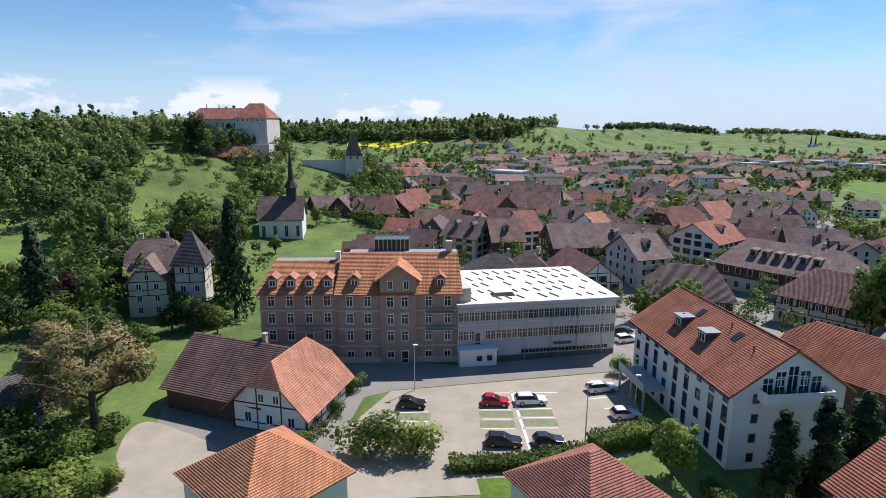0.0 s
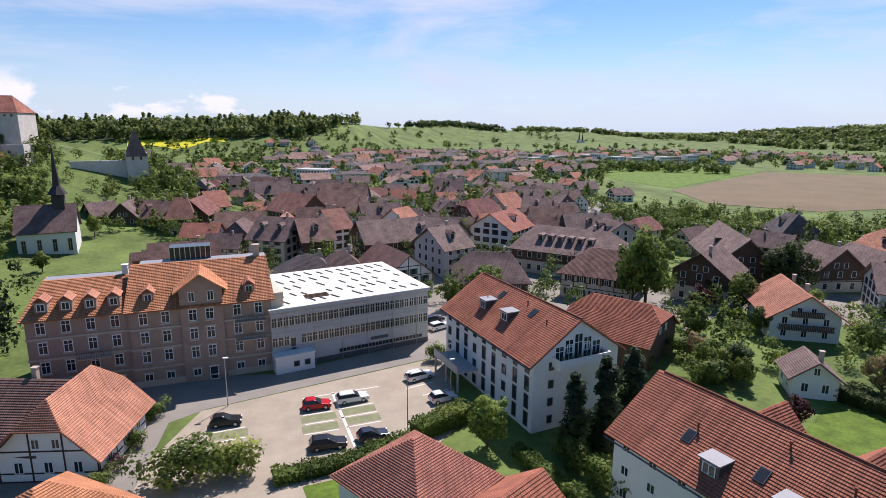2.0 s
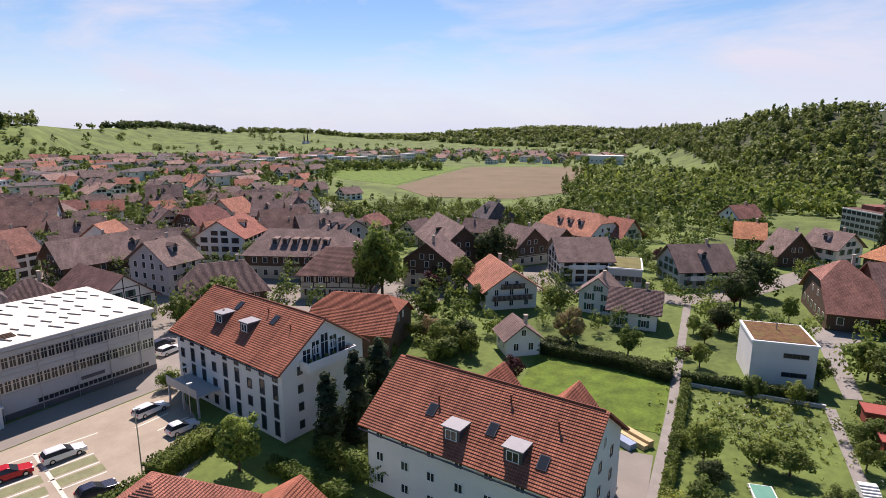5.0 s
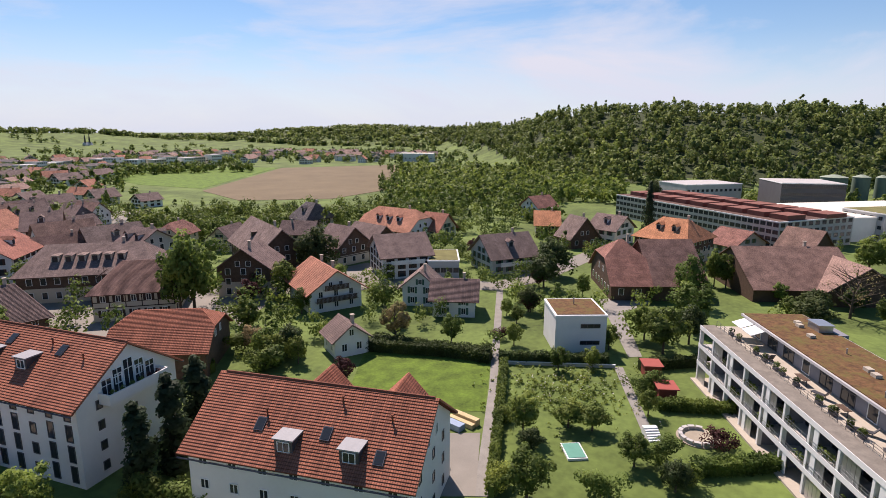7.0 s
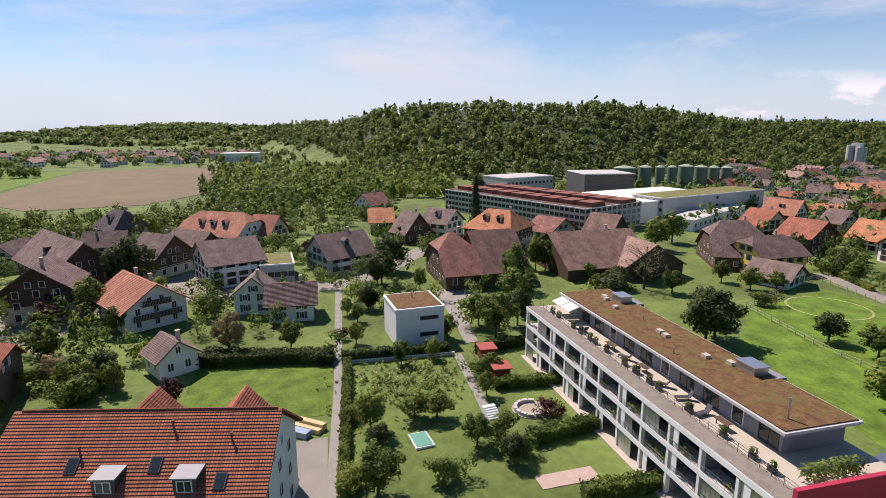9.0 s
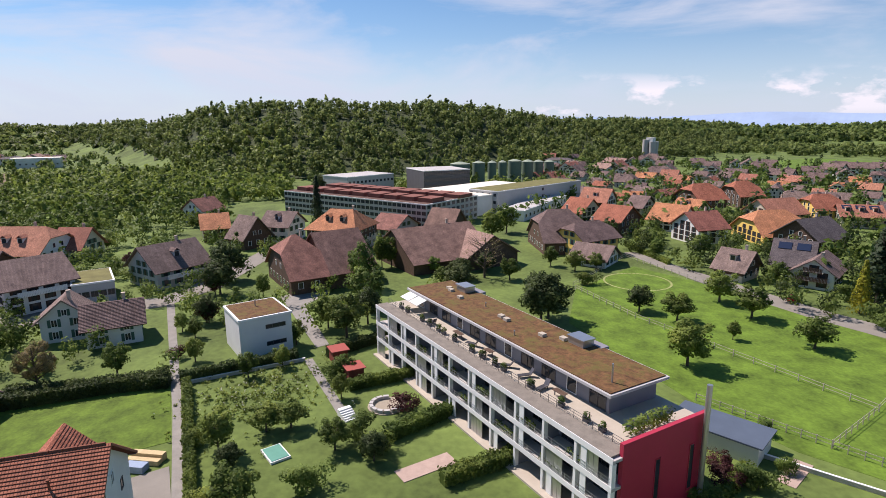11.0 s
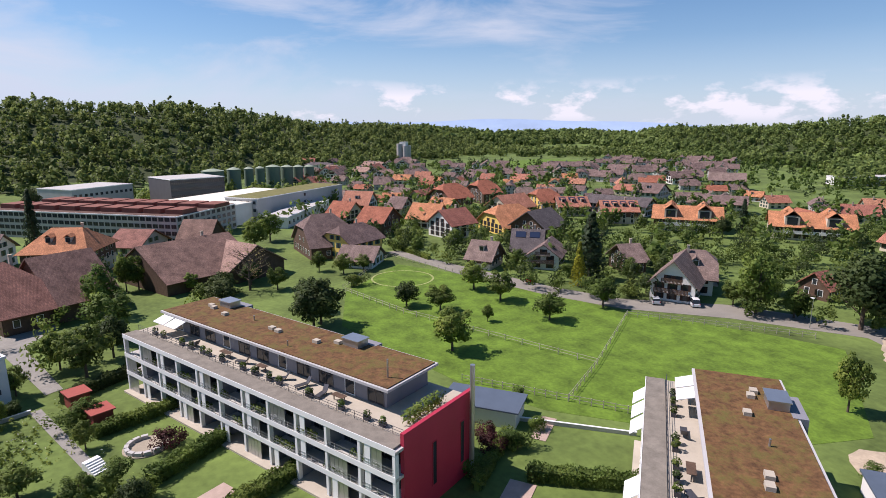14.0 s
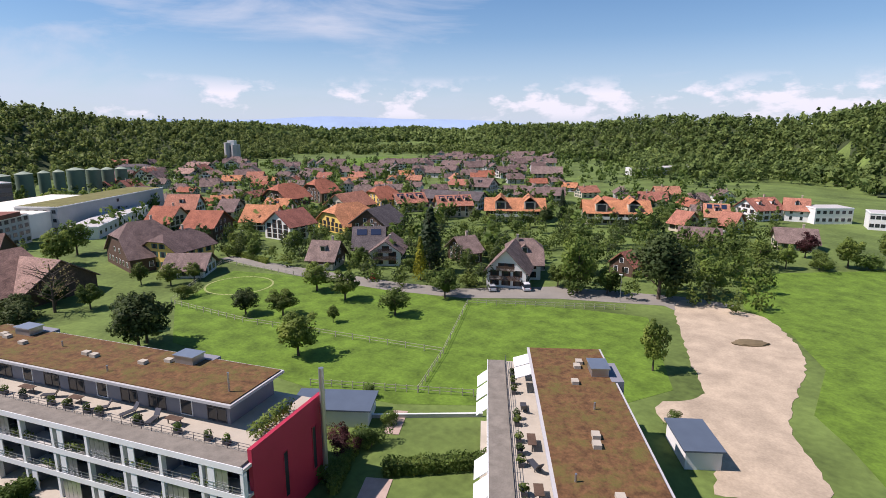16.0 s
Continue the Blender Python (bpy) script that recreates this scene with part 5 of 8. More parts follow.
gable_balcony(apt, LA / 2, 13.4, 8.9, 8.0)
bm = boxes((-9.5, -1.5, -10.2, -6.72, 2.9, 3.15), (-9.5, -1.5, -10.2, -10.1, 3.153, 4.1))
for _x in (-9.3, -5.5, -1.7):
    box(bm, _x - 0.12, _x + 0.12, -10.1, -9.86, -0.5, 2.9)
part("entrance_terrace", bm, CONCRETE, apt, "pale raised terrace on slim posts")

# rear wings of the long house
_m = long_house.matrix_basis
for _x in (-4.8, 5.0):
    _p, _q = _m @ Vector((_x, 3.0, 0)), _m @ Vector((_x, 11.0, 0))
    house(_p.x, _p.y, _q.x, _q.y, 5.5, 6.4, 9.3, "red-tiled rear wing of the white house", wall=W_WHITE, roof=T_RED, rows=2, chim=0, name="house_wing", category="house")

# ---- the two roofs nearest below ----
square_house(-17.3, 49.5, 1.0, 48, 11.5, 5.2, 9.0, "house with orange-red pyramid tile roof", wall=W_WHITE, roof=T_ORANGE, kind="hip", hip=5.6, rows=1, chim=0)
square_house(13.9, 46.8, 1.0, 28, 11.0, 5.2, 9.0, "house with red pyramid tile roof", wall=W_WHITE, roof=T_PINK, kind="hip", hip=5.3, rows=1, chim=0)
house(23.4, 40.2, 19.0, 38.1, 7.0, 5.0, 7.5, "low wing with red tile roof", wall=W_WHITE, roof=T_RED, rows=1, chim=0, name="house_wing")

# ---- old barn beside the car park ----
house(-35.5, 77.9, -21.0, 72.5, 13.0, 3.4, 8.5, "old timber barn with mossy mixed tile roof", wall=W_WOOD, roof=T_OLD, rows=0, chim=1, name="barn", category="barn")
house(-21.8, 65.4, -18.8, 76.1, 10.5, 3.6, 9.0, "half-timbered barn wing with orange tile roof", wall=W_WHITE, roof=T_PINK, rows=1, chim=0, timber=True, kind="half", og=1.2, oh=0.9, name="barn", category="barn")
house(56.0, 84.3, 63.8, 71.8, 14.0, 4.5, 9.0, "dark wooden barn with red tile roof", wall=W_WOOD, roof=T_RED, kind="half", rows=0, chim=0, name="barn", category="barn")

# ---- villa under the castle hill ----
house(-66.5, 117.5, -57.0, 120.5, 11.0, 8.5, 14.2, "cream half-timbered villa with steep brown roof", wall=W_CREAM, roof=T_BROWN, rows=3, timber=True, chim=2, kind="half", name="villa", category="villa", shutters=TIMBER)
house(-59.5, 110.0, -61.5, 119.0, 7.5, 7.2, 11.8, "half-timbered gable wing of the villa", wall=W_CREAM, roof=T_BROWN, rows=3, timber=True, chim=0, kind="half", name="villa_wing", category="villa")
square_house(-51.8, 114.0, 0.6, 10, 6.5, 11.5, 17.0, "cream villa tower with steep pyramid roof", wall=W_CREAM, roof=T_GREY, kind="hip", hip=3.2, rows=3, chim=0, timber=True, name="villa_tower", category="villa")

# ---- old town ----
G = "old town houses"
house(-54.4, 243.8, -48.2, 239.6, 11, 9, 14, BROWN_LBL, wall=W_CREAM, roof=T_BROWN, kind="half", rows=2, group=G)
house(-47.9, 206.8, -41.5, 210.5, 10, 9, 13, "half-timbered town house with brown roof", wall=W_CREAM, roof=T_BROWN, rows=3, timber=True, group=G)
house(-37.6, 203.4, -35.5, 218.3, 9, 8, 13, BROWN_LBL, wall=W_CREAM, roof=T_BROWN, rows=2, group=G)
house(-34.1, 214.2, -22.3, 201.8, 11, 8, 13, "town house with reddish brown tile roof", wall=W_CREAM, roof=T_OLD, rows=2, dorm=1, group=G)
house(-21.3, 196.9, -17.5, 196.7, 10, 9, 15, "tall town house with steep red roof", wall=W_CREAM, roof=T_TOWN, kind="hip", hip=3.0, rows=2, group=G)
house(-17.0, 198.4, -13.8, 209.5, 10, 9, 14, BROWN_LBL, wall=W_CREAM, roof=T_TOWN, rows=2, group=G)
house(-13.5, 212.4, -7.6, 214.6, 12, 10, 15, "town house with pale red tile roof", wall=W_WHITE, roof=T_PINK, rows=3, group=G)
house(3.7, 156.9, 12.1, 151.2, 13, 9, 14, "town house with brown roof and two dormers", wall=W_CREAM, roof=T_BROWN, rows=3, dorm=2, group=G)
house(12.3, 149.1, 19.9, 150.1, 12, 9, 14, BROWN_LBL, wall=W_CREAM, roof=T_OLD, rows=3, dorm=1, group=G)
house(10.3, 128.3, 14.1, 128.3, 13, 4.5, 9, "low house with dark hipped roof", wall=W_WHITE, roof=T_GREY, kind="hip", hip=6, rows=1, group=G)
house(19.0, 126.4, 20.4, 126.4, 10, 6, 10, "low house with brown hipped roof", wall=W_CREAM, roof=T_BROWN, kind="hip", hip=5, rows=2, group=G)
house(12.9, 214.4, 22.0, 199.7, 13, 8, 14, "town house with red roof", wall=W_CREAM, roof=T_TOWN, rows=2, group=G)
house(20.8, 163.6, 26.1, 165.8, 11, 9, 14, BROWN_LBL, wall=W_WHITE, roof=T_TOWN, rows=3, group=G)
house(29.0, 128.4, 31.9, 113.2, 12, 6, 11, "half-timbered house with red-brown roof", wall=W_WHITE, roof=T_OLD, rows=2, timber=True, chim=0, group=G)
house(41.0, 126.8, 48.6, 129.4, 12, 9.5, 14, "pale grey town house with brown roof", wall=W_GREY, roof=T_BROWN, rows=3, dorm=1, group=G)
house(45.5, 111.8, 53.8, 109.2, 13, 6, 11, "house with dark brown hipped roof", wall=W_CREAM, roof=T_BROWN, kind="hip", hip=4, rows=2, group=G)
house(64.2, 143.0, 75.5, 151.7, 13, 9.5, 14, "white three-storey house with pale red roof", wall=W_WHITE, roof=T_PINK, rows=3, shutters=TIMBER, dorm=1, group=G)
house(92.4, 177.1, 99.6, 172.1, 13, 9.5, 14, "white town house with dark brown roof", wall=W_WHITE, roof=T_BROWN, rows=3, dorm=1, shutters=TIMBER, group=G)
house(71.0, 180.8, 82.7, 183.1, 12, 8, 13, "dark wooden town house with red roof", wall=W_WOOD, roof=T_TOWN, kind="half", rows=2, group=G)
house(88.5, 193.6, 98.1, 197.6, 12, 8, 13, RED_LBL, wall=W_CREAM, roof=T_PINK, rows=2, group=G)
house(70.7, 128.8, 82.9, 114.0, 17, 8, 13, "long inn with brown roof and wide dormer", wall=W_CREAM, roof=T_BROWN, kind="hip", hip=4, rows=2, dorm=6, dorm_flat=True, group=G)
house(42.1, 166.3, 47.6, 170.7, 12, 8, 13, RED_LBL, wall=W_WHITE, roof=T_PINK, rows=2, group=G)
house(27.8, 147.2, 43.6, 149.0, 13, 8, 13, BROWN_LBL, wall=W_CREAM, roof=T_BROWN, rows=2, group=G)
house(45.4, 150.4, 53.2, 140.3, 13, 8, 13, BROWN_LBL, wall=W_CREAM, roof=T_BROWN, rows=2, dorm=2, group=G)
house(94.8, 133.0, 94.2, 124.7, 12, 9, 13, "grey town house with steep dark roof", wall=W_GREY, roof=T_BROWN, rows=3, dorm=2, group=G)
house(70.8, 104.3, 75.0, 99.4, 15, 7.5, 12, "half-timbered inn with old mottled roof", wall=W_CREAM, roof=T_OLD, kind="hip", hip=5, rows=2, timber=True, group=G)
house(96.2, 93.8, 86.6, 88.5, 11, 8.5, 13, "gabled white house with brown roof", wall=W_CREAM, roof=T_BROWN, rows=3, chim=1, group=G)
house(116.4, 114.2, 103.6, 92.8, 12, 8, 14, "large brown-roofed house with skylights", wall=W_WOOD, roof=T_BROWN, rows=2, dorm=1, dorm_flat=True, group=G)
house(154.2, 126.2, 152.7, 120.9, 11, 8, 13, "villa with steep grey mansard roof", wall=W_CREAM, roof=T_GREY, kind="hip", hip=3, rows=2, dorm=1, group=G)
house(162.4, 104.4, 159.6, 83.8, 16, 6, 12, "farmhouse with long orange tile roof", wall=W_WHITE, roof=T_PINK, kind="half", rows=2, dorm=3, group=G)
house(170.2, 87.7, 168.6, 79.5, 10, 5, 10, "house with pale orange tile roof", wall=W_CREAM, roof=T_PINK, rows=2, group=G)
house(126.0, 94.7, 123.6, 85.9, 11, 7, 12, "half-timbered house with brown roof", wall=W_CREAM, roof=T_BROWN, rows=2, timber=True, group=G)
house(142.5, 97.5, 138.7, 85.5, 11, 5, 10, "barn with brown tile roof", wall=W_WOOD, roof=T_BROWN, rows=1, chim=0, group=G)
house(117.0, 74.7, 125.6, 66.2, 14, 7.6, 12, "white apartment house with brown roof and loggia", wall=W_WHITE, roof=T_BROWN, rows=3, chim=0, balc="long", group=G)
house(97.2, 78.4, 90.0, 67.2, 11, 6.0, 10, "chalet with pale pink roof and wide balcony", wall=W_WHITE, roof=T_PINK, rows=2, chim=2, oh=1.2, og=1.4, balc="gable")
house(105.8, 55.1, 100.2, 53.4, 7.5, 5.6, 9, "white house with steep brown gable", wall=W_WHITE, roof=T_BROWN, rows=2, chim=1)
house(99.7, 49.8, 102.7, 42.0, 8, 5.0, 8, "low white house with brown tile roof", wall=W_WHITE, roof=T_BROWN, rows=2, chim=1)
house(78.3, 57.9, 75.1, 53.2, 6, 3.2, 5.5, "small garden house with brown tile roof", wall=W_WHITE, roof=T_BROWN, rows=1, chim=1)
house(133.3, 53.0, 143.1, 44.4, 12, 6, 11, "dark-roofed house with balcony and gable dormer", wall=W_GREY, roof=T_BROWN, rows=2, balc="long", dorm=1, group=G)
house(179.1, 40.7, 174.2, 35.1, 10, 5, 11, "farm building with pale brown roof", wall=W_WOOD, roof=T_BROWN, rows=1, group=G)
house(220.7, 67.3, 229.5, 62.1, 10, 7, 11, RED_LBL, wall=W_WHITE, roof=T_TOWN, rows=2, group=G)
house(189.5, 55.3, 191.8, 48.1, 13, 6, 10, "brick-red house with orange roof", wall=W_WOOD, roof=T_ORANGE, rows=2, group=G)
house(186.5, 33.3, 182.9, 24.6, 11, 7, 11, "white house with pale brown roof", wall=W_WHITE, roof=T_BROWN, rows=2, dorm=1, group=G)
house(166.5, 12.3, 163.6, 5.8, 15, 9, 14, "large white house with bright orange roof", wall=W_CREAM, roof=T_ORANGE, kind="hip", hip=5, rows=3, dorm=2, group=G)
house(136.1, 23.1, 139.5, 15.4, 20, 4.5, 12, "old farmhouse with red-brown half-hipped roof", wall=W_WOOD, roof=T_TOWN, kind="half", rows=1, chim=1, oh=1.4, name="farmhouse", category="farmhouse")
house(139.8, 15.1, 145.1, 4.6, 20, 4.5, 12, "barn with old mottled dark tile roof", wall=W_WOOD, roof=T_OLD, rows=0, chim=0, oh=1.4, name="barn", category="barn")
house(195.5, -3.2, 189.4, -10.9, 14, 4, 8, "low workshop with red-brown tile roof", wall=W_GREY, roof=T_TOWN, rows=1, chim=0, group=G)
house(191.5, -20.4, 186.2, -28.5, 14, 4, 10, "barn with patched pale and red roof", wall=W_WOOD, roof=T_OLD, rows=0, chim=0, name="barn", category="barn")
house(151.0, -5.0, 160.5, -27.0, 24, 3.5, 10.2, "large barn with dark red-brown tile roof", wall=W_WOOD, roof=T_OLD, rows=0, chim=1, oh=1.2, name="barn", category="barn")
house(157.0, -26.5, 146.0, -31.5, 17, 3.5, 8.7, "barn with pale pinkish tile roof", wall=W_WOOD, roof=T_PALE, rows=0, chim=0, name="barn", category="barn")

# ---- village beyond the paddock ----
G = "village houses"
house(167.8, -49.8, 167.4, -63.2, 20, 4, 12, "farmhouse with large dark brown roof", wall=W_WOOD, roof=T_BROWN, kind="half", rows=1, name="farmhouse", category="farmhouse")
house(148.0, -53.3, 152.8, -64.9, 12, 7, 11, "yellow house with wide dark brown roof", wall=W_YELLOW, roof=T_BROWN, kind="half", rows=2, shutters=GREENWOOD, group=G)
house(147.0, -55.8, 140.6, -62.7, 10, 3, 6, "pale garage with brown pitched roof", wall=W_WHITE, roof=T_BROWN, rows=1, chim=0, group=G)
house(183.7, -78.2, 176.1, -84.1, 14, 6.5, 11, "brick house with weathered red roof", wall=W_WOOD, roof=T_RED, rows=2, group=G)
house(233.1, -90.5, 225.7, -98.7, 13, 6, 11, "house with orange tile roof and dormer", wall=W_WHITE, roof=T_PINK, rows=2, dorm=1, dorm_flat=True, group=G)
house(211.2, -76.7, 203.8, -81.7, 13, 5, 10, RED_LBL, wall=W_CREAM, roof=T_RED, rows=2, group=G)
house(212.5, -102.4, 207.7, -106.3, 12, 6, 10, "house with grey-brown roof", wall=W_CREAM, roof=T_BROWN, rows=2, group=G)
house(189.9, -100.7, 180.9, -107.3, 13, 5, 10, "house with bright orange tile roof", wall=W_WHITE, roof=T_ORANGE, rows=2, group=G)
house(220.9, -129.5, 222.1, -142.2, 17, 7, 13, "large dark-timbered house with red roof", wall=W_WOOD, roof=T_RED, kind="half", rows=3, chim=2, group=G)
house(228.7, -154.0, 228.6, -164.2, 16, 7, 13, "dark-timbered house with red roof", wall=W_WOOD, roof=T_RED, kind="half", rows=3, chim=2, group=G)
house(161.6, -95.1, 163.4, -105.6, 12, 6.5, 11, "white house with orange-red roof", wall=W_WHITE, roof=T_PINK, rows=3, shutters=TIMBER, group=G)
house(162.0, -116.2, 160.7, -130.6, 18, 4.5, 11, "orange-walled farmhouse with broad orange roof", wall=W_YELLOW, roof=T_ORANGE, kind="half", rows=2, chim=0, oh=1.2, group=G)
house(192.2, -141.2, 194.8, -156.8, 14, 5, 10, "house with orange-red tile roof", wall=W_CREAM, roof=T_PINK, rows=2, group=G)
house(188.9, -158.0, 187.4, -167.7, 13, 7, 12, "yellow house with red roof", wall=W_YELLOW, roof=T_RED, rows=3, kind="half", group=G)
house(143.8, -118.1, 148.1, -130.9, 13, 6, 11, "dark house with grey-brown roof", wall=W_WOOD, roof=T_GREY, rows=2, group=G)
house(182.8, -165.4, 177.2, -176.5, 12, 5.5, 9, "terraced houses with red roof and solar panels", wall=W_CREAM, roof=T_PINK, rows=2, dorm=3, dorm_flat=True, solar=3, group=G)
house(158.6, -166.6, 150.8, -177.1, 12, 6.5, 10, "terraced houses with red roof and solar panels", wall=W_CREAM, roof=T_PINK, rows=3, dorm=4, dorm_flat=True, solar=4, group=G)
house(126.1, -85.1, 120.5, -88.6, 9, 4, 8, "small house with brown roof and dormer", wall=W_CREAM, roof=T_BROWN, rows=1, dorm=1, dorm_flat=True, group=G)
house(125.1, -98.1, 119.8, -103.7, 12, 5, 10, "house with dark roof and solar panel", wall=W_WHITE, roof=T_GREY, rows=2, dorm=0, solar=2, group=G)
house(118.9, -106.2, 111.3, -97.0, 8, 5, 8, "small house with balcony and brown roof", wall=W_WHITE, roof=T_BROWN, rows=2, balc="gable", group=G)
house(101.3, -114.1, 99.7, -118.9, 10, 4.5, 8, "house with dark brown roof", wall=W_WOOD, roof=T_BROWN, rows=2, group=G)
house(139.3, -174.7, 121.7, -188.1, 14, 6, 10, "double house with bright orange roof and gables", wall=W_CREAM, roof=T_ORANGE, rows=2, dorm=2, balc="long", group=G, dorm_w=4.4, front_dorm_y=0.98)
house(107.7, -194.6, 88.3, -207.7, 14, 6, 10, "double house with bright orange roof and gables", wall=W_CREAM, roof=T_ORANGE, rows=2, dorm=2, balc="long", group=G, dorm_w=4.4, front_dorm_y=0.98)
house(76.3, -116.8, 82.2, -112.2, 12, 5.5, 10.5, "white gabled house with brown roof and balcony", wall=W_WHITE, roof=T_BROWN, kind="half", rows=2, shutters=TIMBER, chim=1, oh=1.0, og=1.0, dorm=1, balc="gable")
house(81.3, -114.2, 74.6, -101.0, 9, 5.5, 10.5, "white gable wing with brown roof and balcony", wall=W_WHITE, roof=T_BROWN, rows=2, shutters=TIMBER, chim=0, name="house_wing", balc="gable")
house(75.9, -205.9, 70.4, -204.4, 10, 4, 8, RED_LBL, wall=W_CREAM, roof=T_PINK, rows=1, group=G)
house(70.0, -215.4, 63.4, -218.2, 10, 6, 10, "house with red roof and solar panels", wall=W_WHITE, roof=T_PINK, rows=2, dorm=1, dorm_flat=True, solar=3, group=G)
house(62.7, -214.0, 57.4, -213.1, 8, 4, 8, RED_LBL, wall=W_WHITE, roof=T_PINK, rows=1, group=G)
house(63.3, -240.8, 56.9, -252.2, 11, 6, 10, "white house with orange-red roof", wall=W_WHITE, roof=T_PINK, rows=2, dorm=2, group=G)
house(52.5, -253.0, 45.2, -254.9, 11, 6, 10, "white house with orange-red roof", wall=W_WHITE, roof=T_PINK, rows=2, dorm=1, group=G)
house(42.3, -196.3, 32.8, -200.4, 10, 3.5, 7, "low house with brown roof", wall=W_CREAM, roof=T_BROWN, rows=1, group=G)
house(66.8, -184.2, 56.2, -188.1, 10, 3, 6, "low building with flat brown roof", wall=W_GREY, roof=T_BROWN, rows=1, chim=0, group=G)
house(63.2, -135.2, 62.7, -139.9, 7, 3, 6, "garden shed with pale red roof", wall=W_WOOD, roof=T_PINK, rows=1, chim=0, name="shed", category="shed")
house(193.8, -230.4, 182.4, -233.7, 14, 7, 11, "apartment house with grey-brown roof", wall=W_GREY, roof=T_BROWN, rows=2, dorm=1, dorm_flat=True, group=G)
house(182.9, -186.0, 157.8, -194.9, 12, 6, 9, "long terrace with grey roof", wall=W_GREY, roof=T_GREY, rows=2, group=G)
house(160.1, -223.5, 140.8, -234.9, 12, 6, 9, "long terrace with dark brown roof", wall=W_CREAM, roof=T_BROWN, rows=2, group=G)
house(208.1, -307.2, 192.9, -317.4, 15, 8, 12, "apartment house with brown roof", wall=W_CREAM, roof=T_BROWN, rows=3, group=G)
square_house(-58.5, 61.2, 15, 60, 11, 3.2, 6.5, "low house with blue-grey slate roof", wall=W_GREY, roof=T_GREY, rows=1, chim=1)



# ---- terraced flats with planted roof ----
def flats(x, y, yaw, label, L=52.0, shades=()):
    ob = empty("apartment_block", pose(x, y, 0, 0, 0, yaw), label, "apartment block")
    D, top = 13.6, 8.6
    fl = (0.25, 3.0, 5.75)
    part("wall", boxes((0.3, L - 0.42, 2.2, D - 0.5, -1, top - 0.3)), PENT, ob)
    for z in (*fl[1:], top):
        part("floor_slab", boxes((0, L, 0, 2.198, z - 0.3, z)), CONCRETE, ob)
        part("fascia", boxes((-0.02, L + 0.02, -0.07, -0.003, z - 0.36, z + 0.26)), FRAME, ob, "white balcony fascia")
    part("plinth", boxes((0, L, -0.8, 2.198, -0.5, 0.25)), DECK, ob)
    n = 11
    for z in fl:
        for i in range(n):
            x0 = L * i / n
            share("window", window_mesh(round(L / n * 0.8, 2), 2.2, DARKMETAL, 3), ob, pose(x0 + L / n / 2, 2.196, z + 0.1))
            if z > 1:
                bm = bmesh.new()
                a, b = x0 + 0.25, x0 + L / n - 0.25
                for zz in (0.35, 0.62, 0.95):
                    box(bm, a, b, -0.05, -0.02, z + zz, z + zz + 0.04)
                for k in range(5):
                    xx = a + (b - a) * k / 4
                    box(bm, xx - 0.02, xx + 0.02, -0.018, 0.02, z + 0.12, z + 1.0)
                part("railing", bm, METAL, ob)
        h = 2.3
        for i in range(n + 1):
            xx = min(max(L * i / n, 0.2), L - 0.2)
            part("pier", boxes((xx - 0.17, xx + 0.17, -0.02, 0.5, z + 0.003, z + 2.42)), FRAME, ob)
            if 0 < i < n and (i + int(z)) % 2:
                part("panel", boxes((xx + 0.75, xx + 1.5, 0.0, 0.09, z + 0.003, z + 2.42)), FRAME, ob, "white upright screen panel")
            if 0 < i < n:
                part("partition", boxes((xx - 0.08, xx + 0.08, 0.503, 2.19, z + 0.003, z + 2.42)), PENT, ob)
        for i in range(n):
            if (i * 7 + int(z)) % 3 == 0:
                xx = L * i / n + 0.5
                bm = bmesh.new()
                for k in range(4):
                    box(bm, xx + k * 0.62, xx + k * 0.62 + 0.58, 0.06, 0.12, z + 0.01, z + 2.4)
                part("sliding_shutter", bm, METAL, ob, "pale grey sliding shutter panels")
    for xx in shades:
        s = part("awning", boxes((0, 2.9, -1.5, 0, -0.03, 0.03)), FRAME, ob, "white fabric awning let out over the balcony")
        s.matrix_basis = pose(xx, -0.09, top + 0.2, 38)
    # roof terrace
    part("parapet_strip", boxes((0, L - 0.4, 0.0, 2.1, top + 0.003, top + 0.22)), PARAPET, ob, "brown-grey gravel strip along the terrace edge")
    part("deck", boxes((0, L - 0.4, 2.103, D, top + 0.003, top + 0.08)), DECK, ob)
    bm = bmesh.new()
    for k in range(40):
        xx = 0.3 + (L - 1.2) * k / 39
        box(bm, xx - 0.02, xx + 0.02, 2.2, 2.24, top + 0.083, top + 1.0)
    for zz in (0.4, 0.7, 1.0):
        box(bm, 0.3, L - 0.9, 2.2, 2.24, top + zz, top + zz + 0.03)
    part("railing", bm, DARKMETAL, ob)
    rx0, rx1, ry0, ry1, rz = 2.2, 47.0, 4.7, 13.5, 11.5
    part("penthouse_wall", boxes((rx0 + 0.8, rx1 - 1.2, ry0 + 1.2, ry1 - 0.5, top + 0.083, rz - 0.3)), PENT, ob)
    for i in range(11):
        me = window_mesh(2.4, 2.2, DARKMETAL, 1) if i % 3 else window_mesh(1.6, 2.2, FRAME, 0)
        share("window", me, ob, pose(rx0 + 3 + 3.9 * i, ry0 + 1.196, top + 0.15))
    part("roof", boxes((rx0, rx1, ry0, ry1, rz - 0.3, rz)), W_GREY, ob, "pale-edged flat roof slab")
    part("roof_planting", boxes((rx0 + 0.28, rx1 - 0.28, ry0 + 0.28, ry1 - 0.28, rz + 0.003, rz + 0.12)), SEDUM, ob, "rusty brown sedum roof planting")
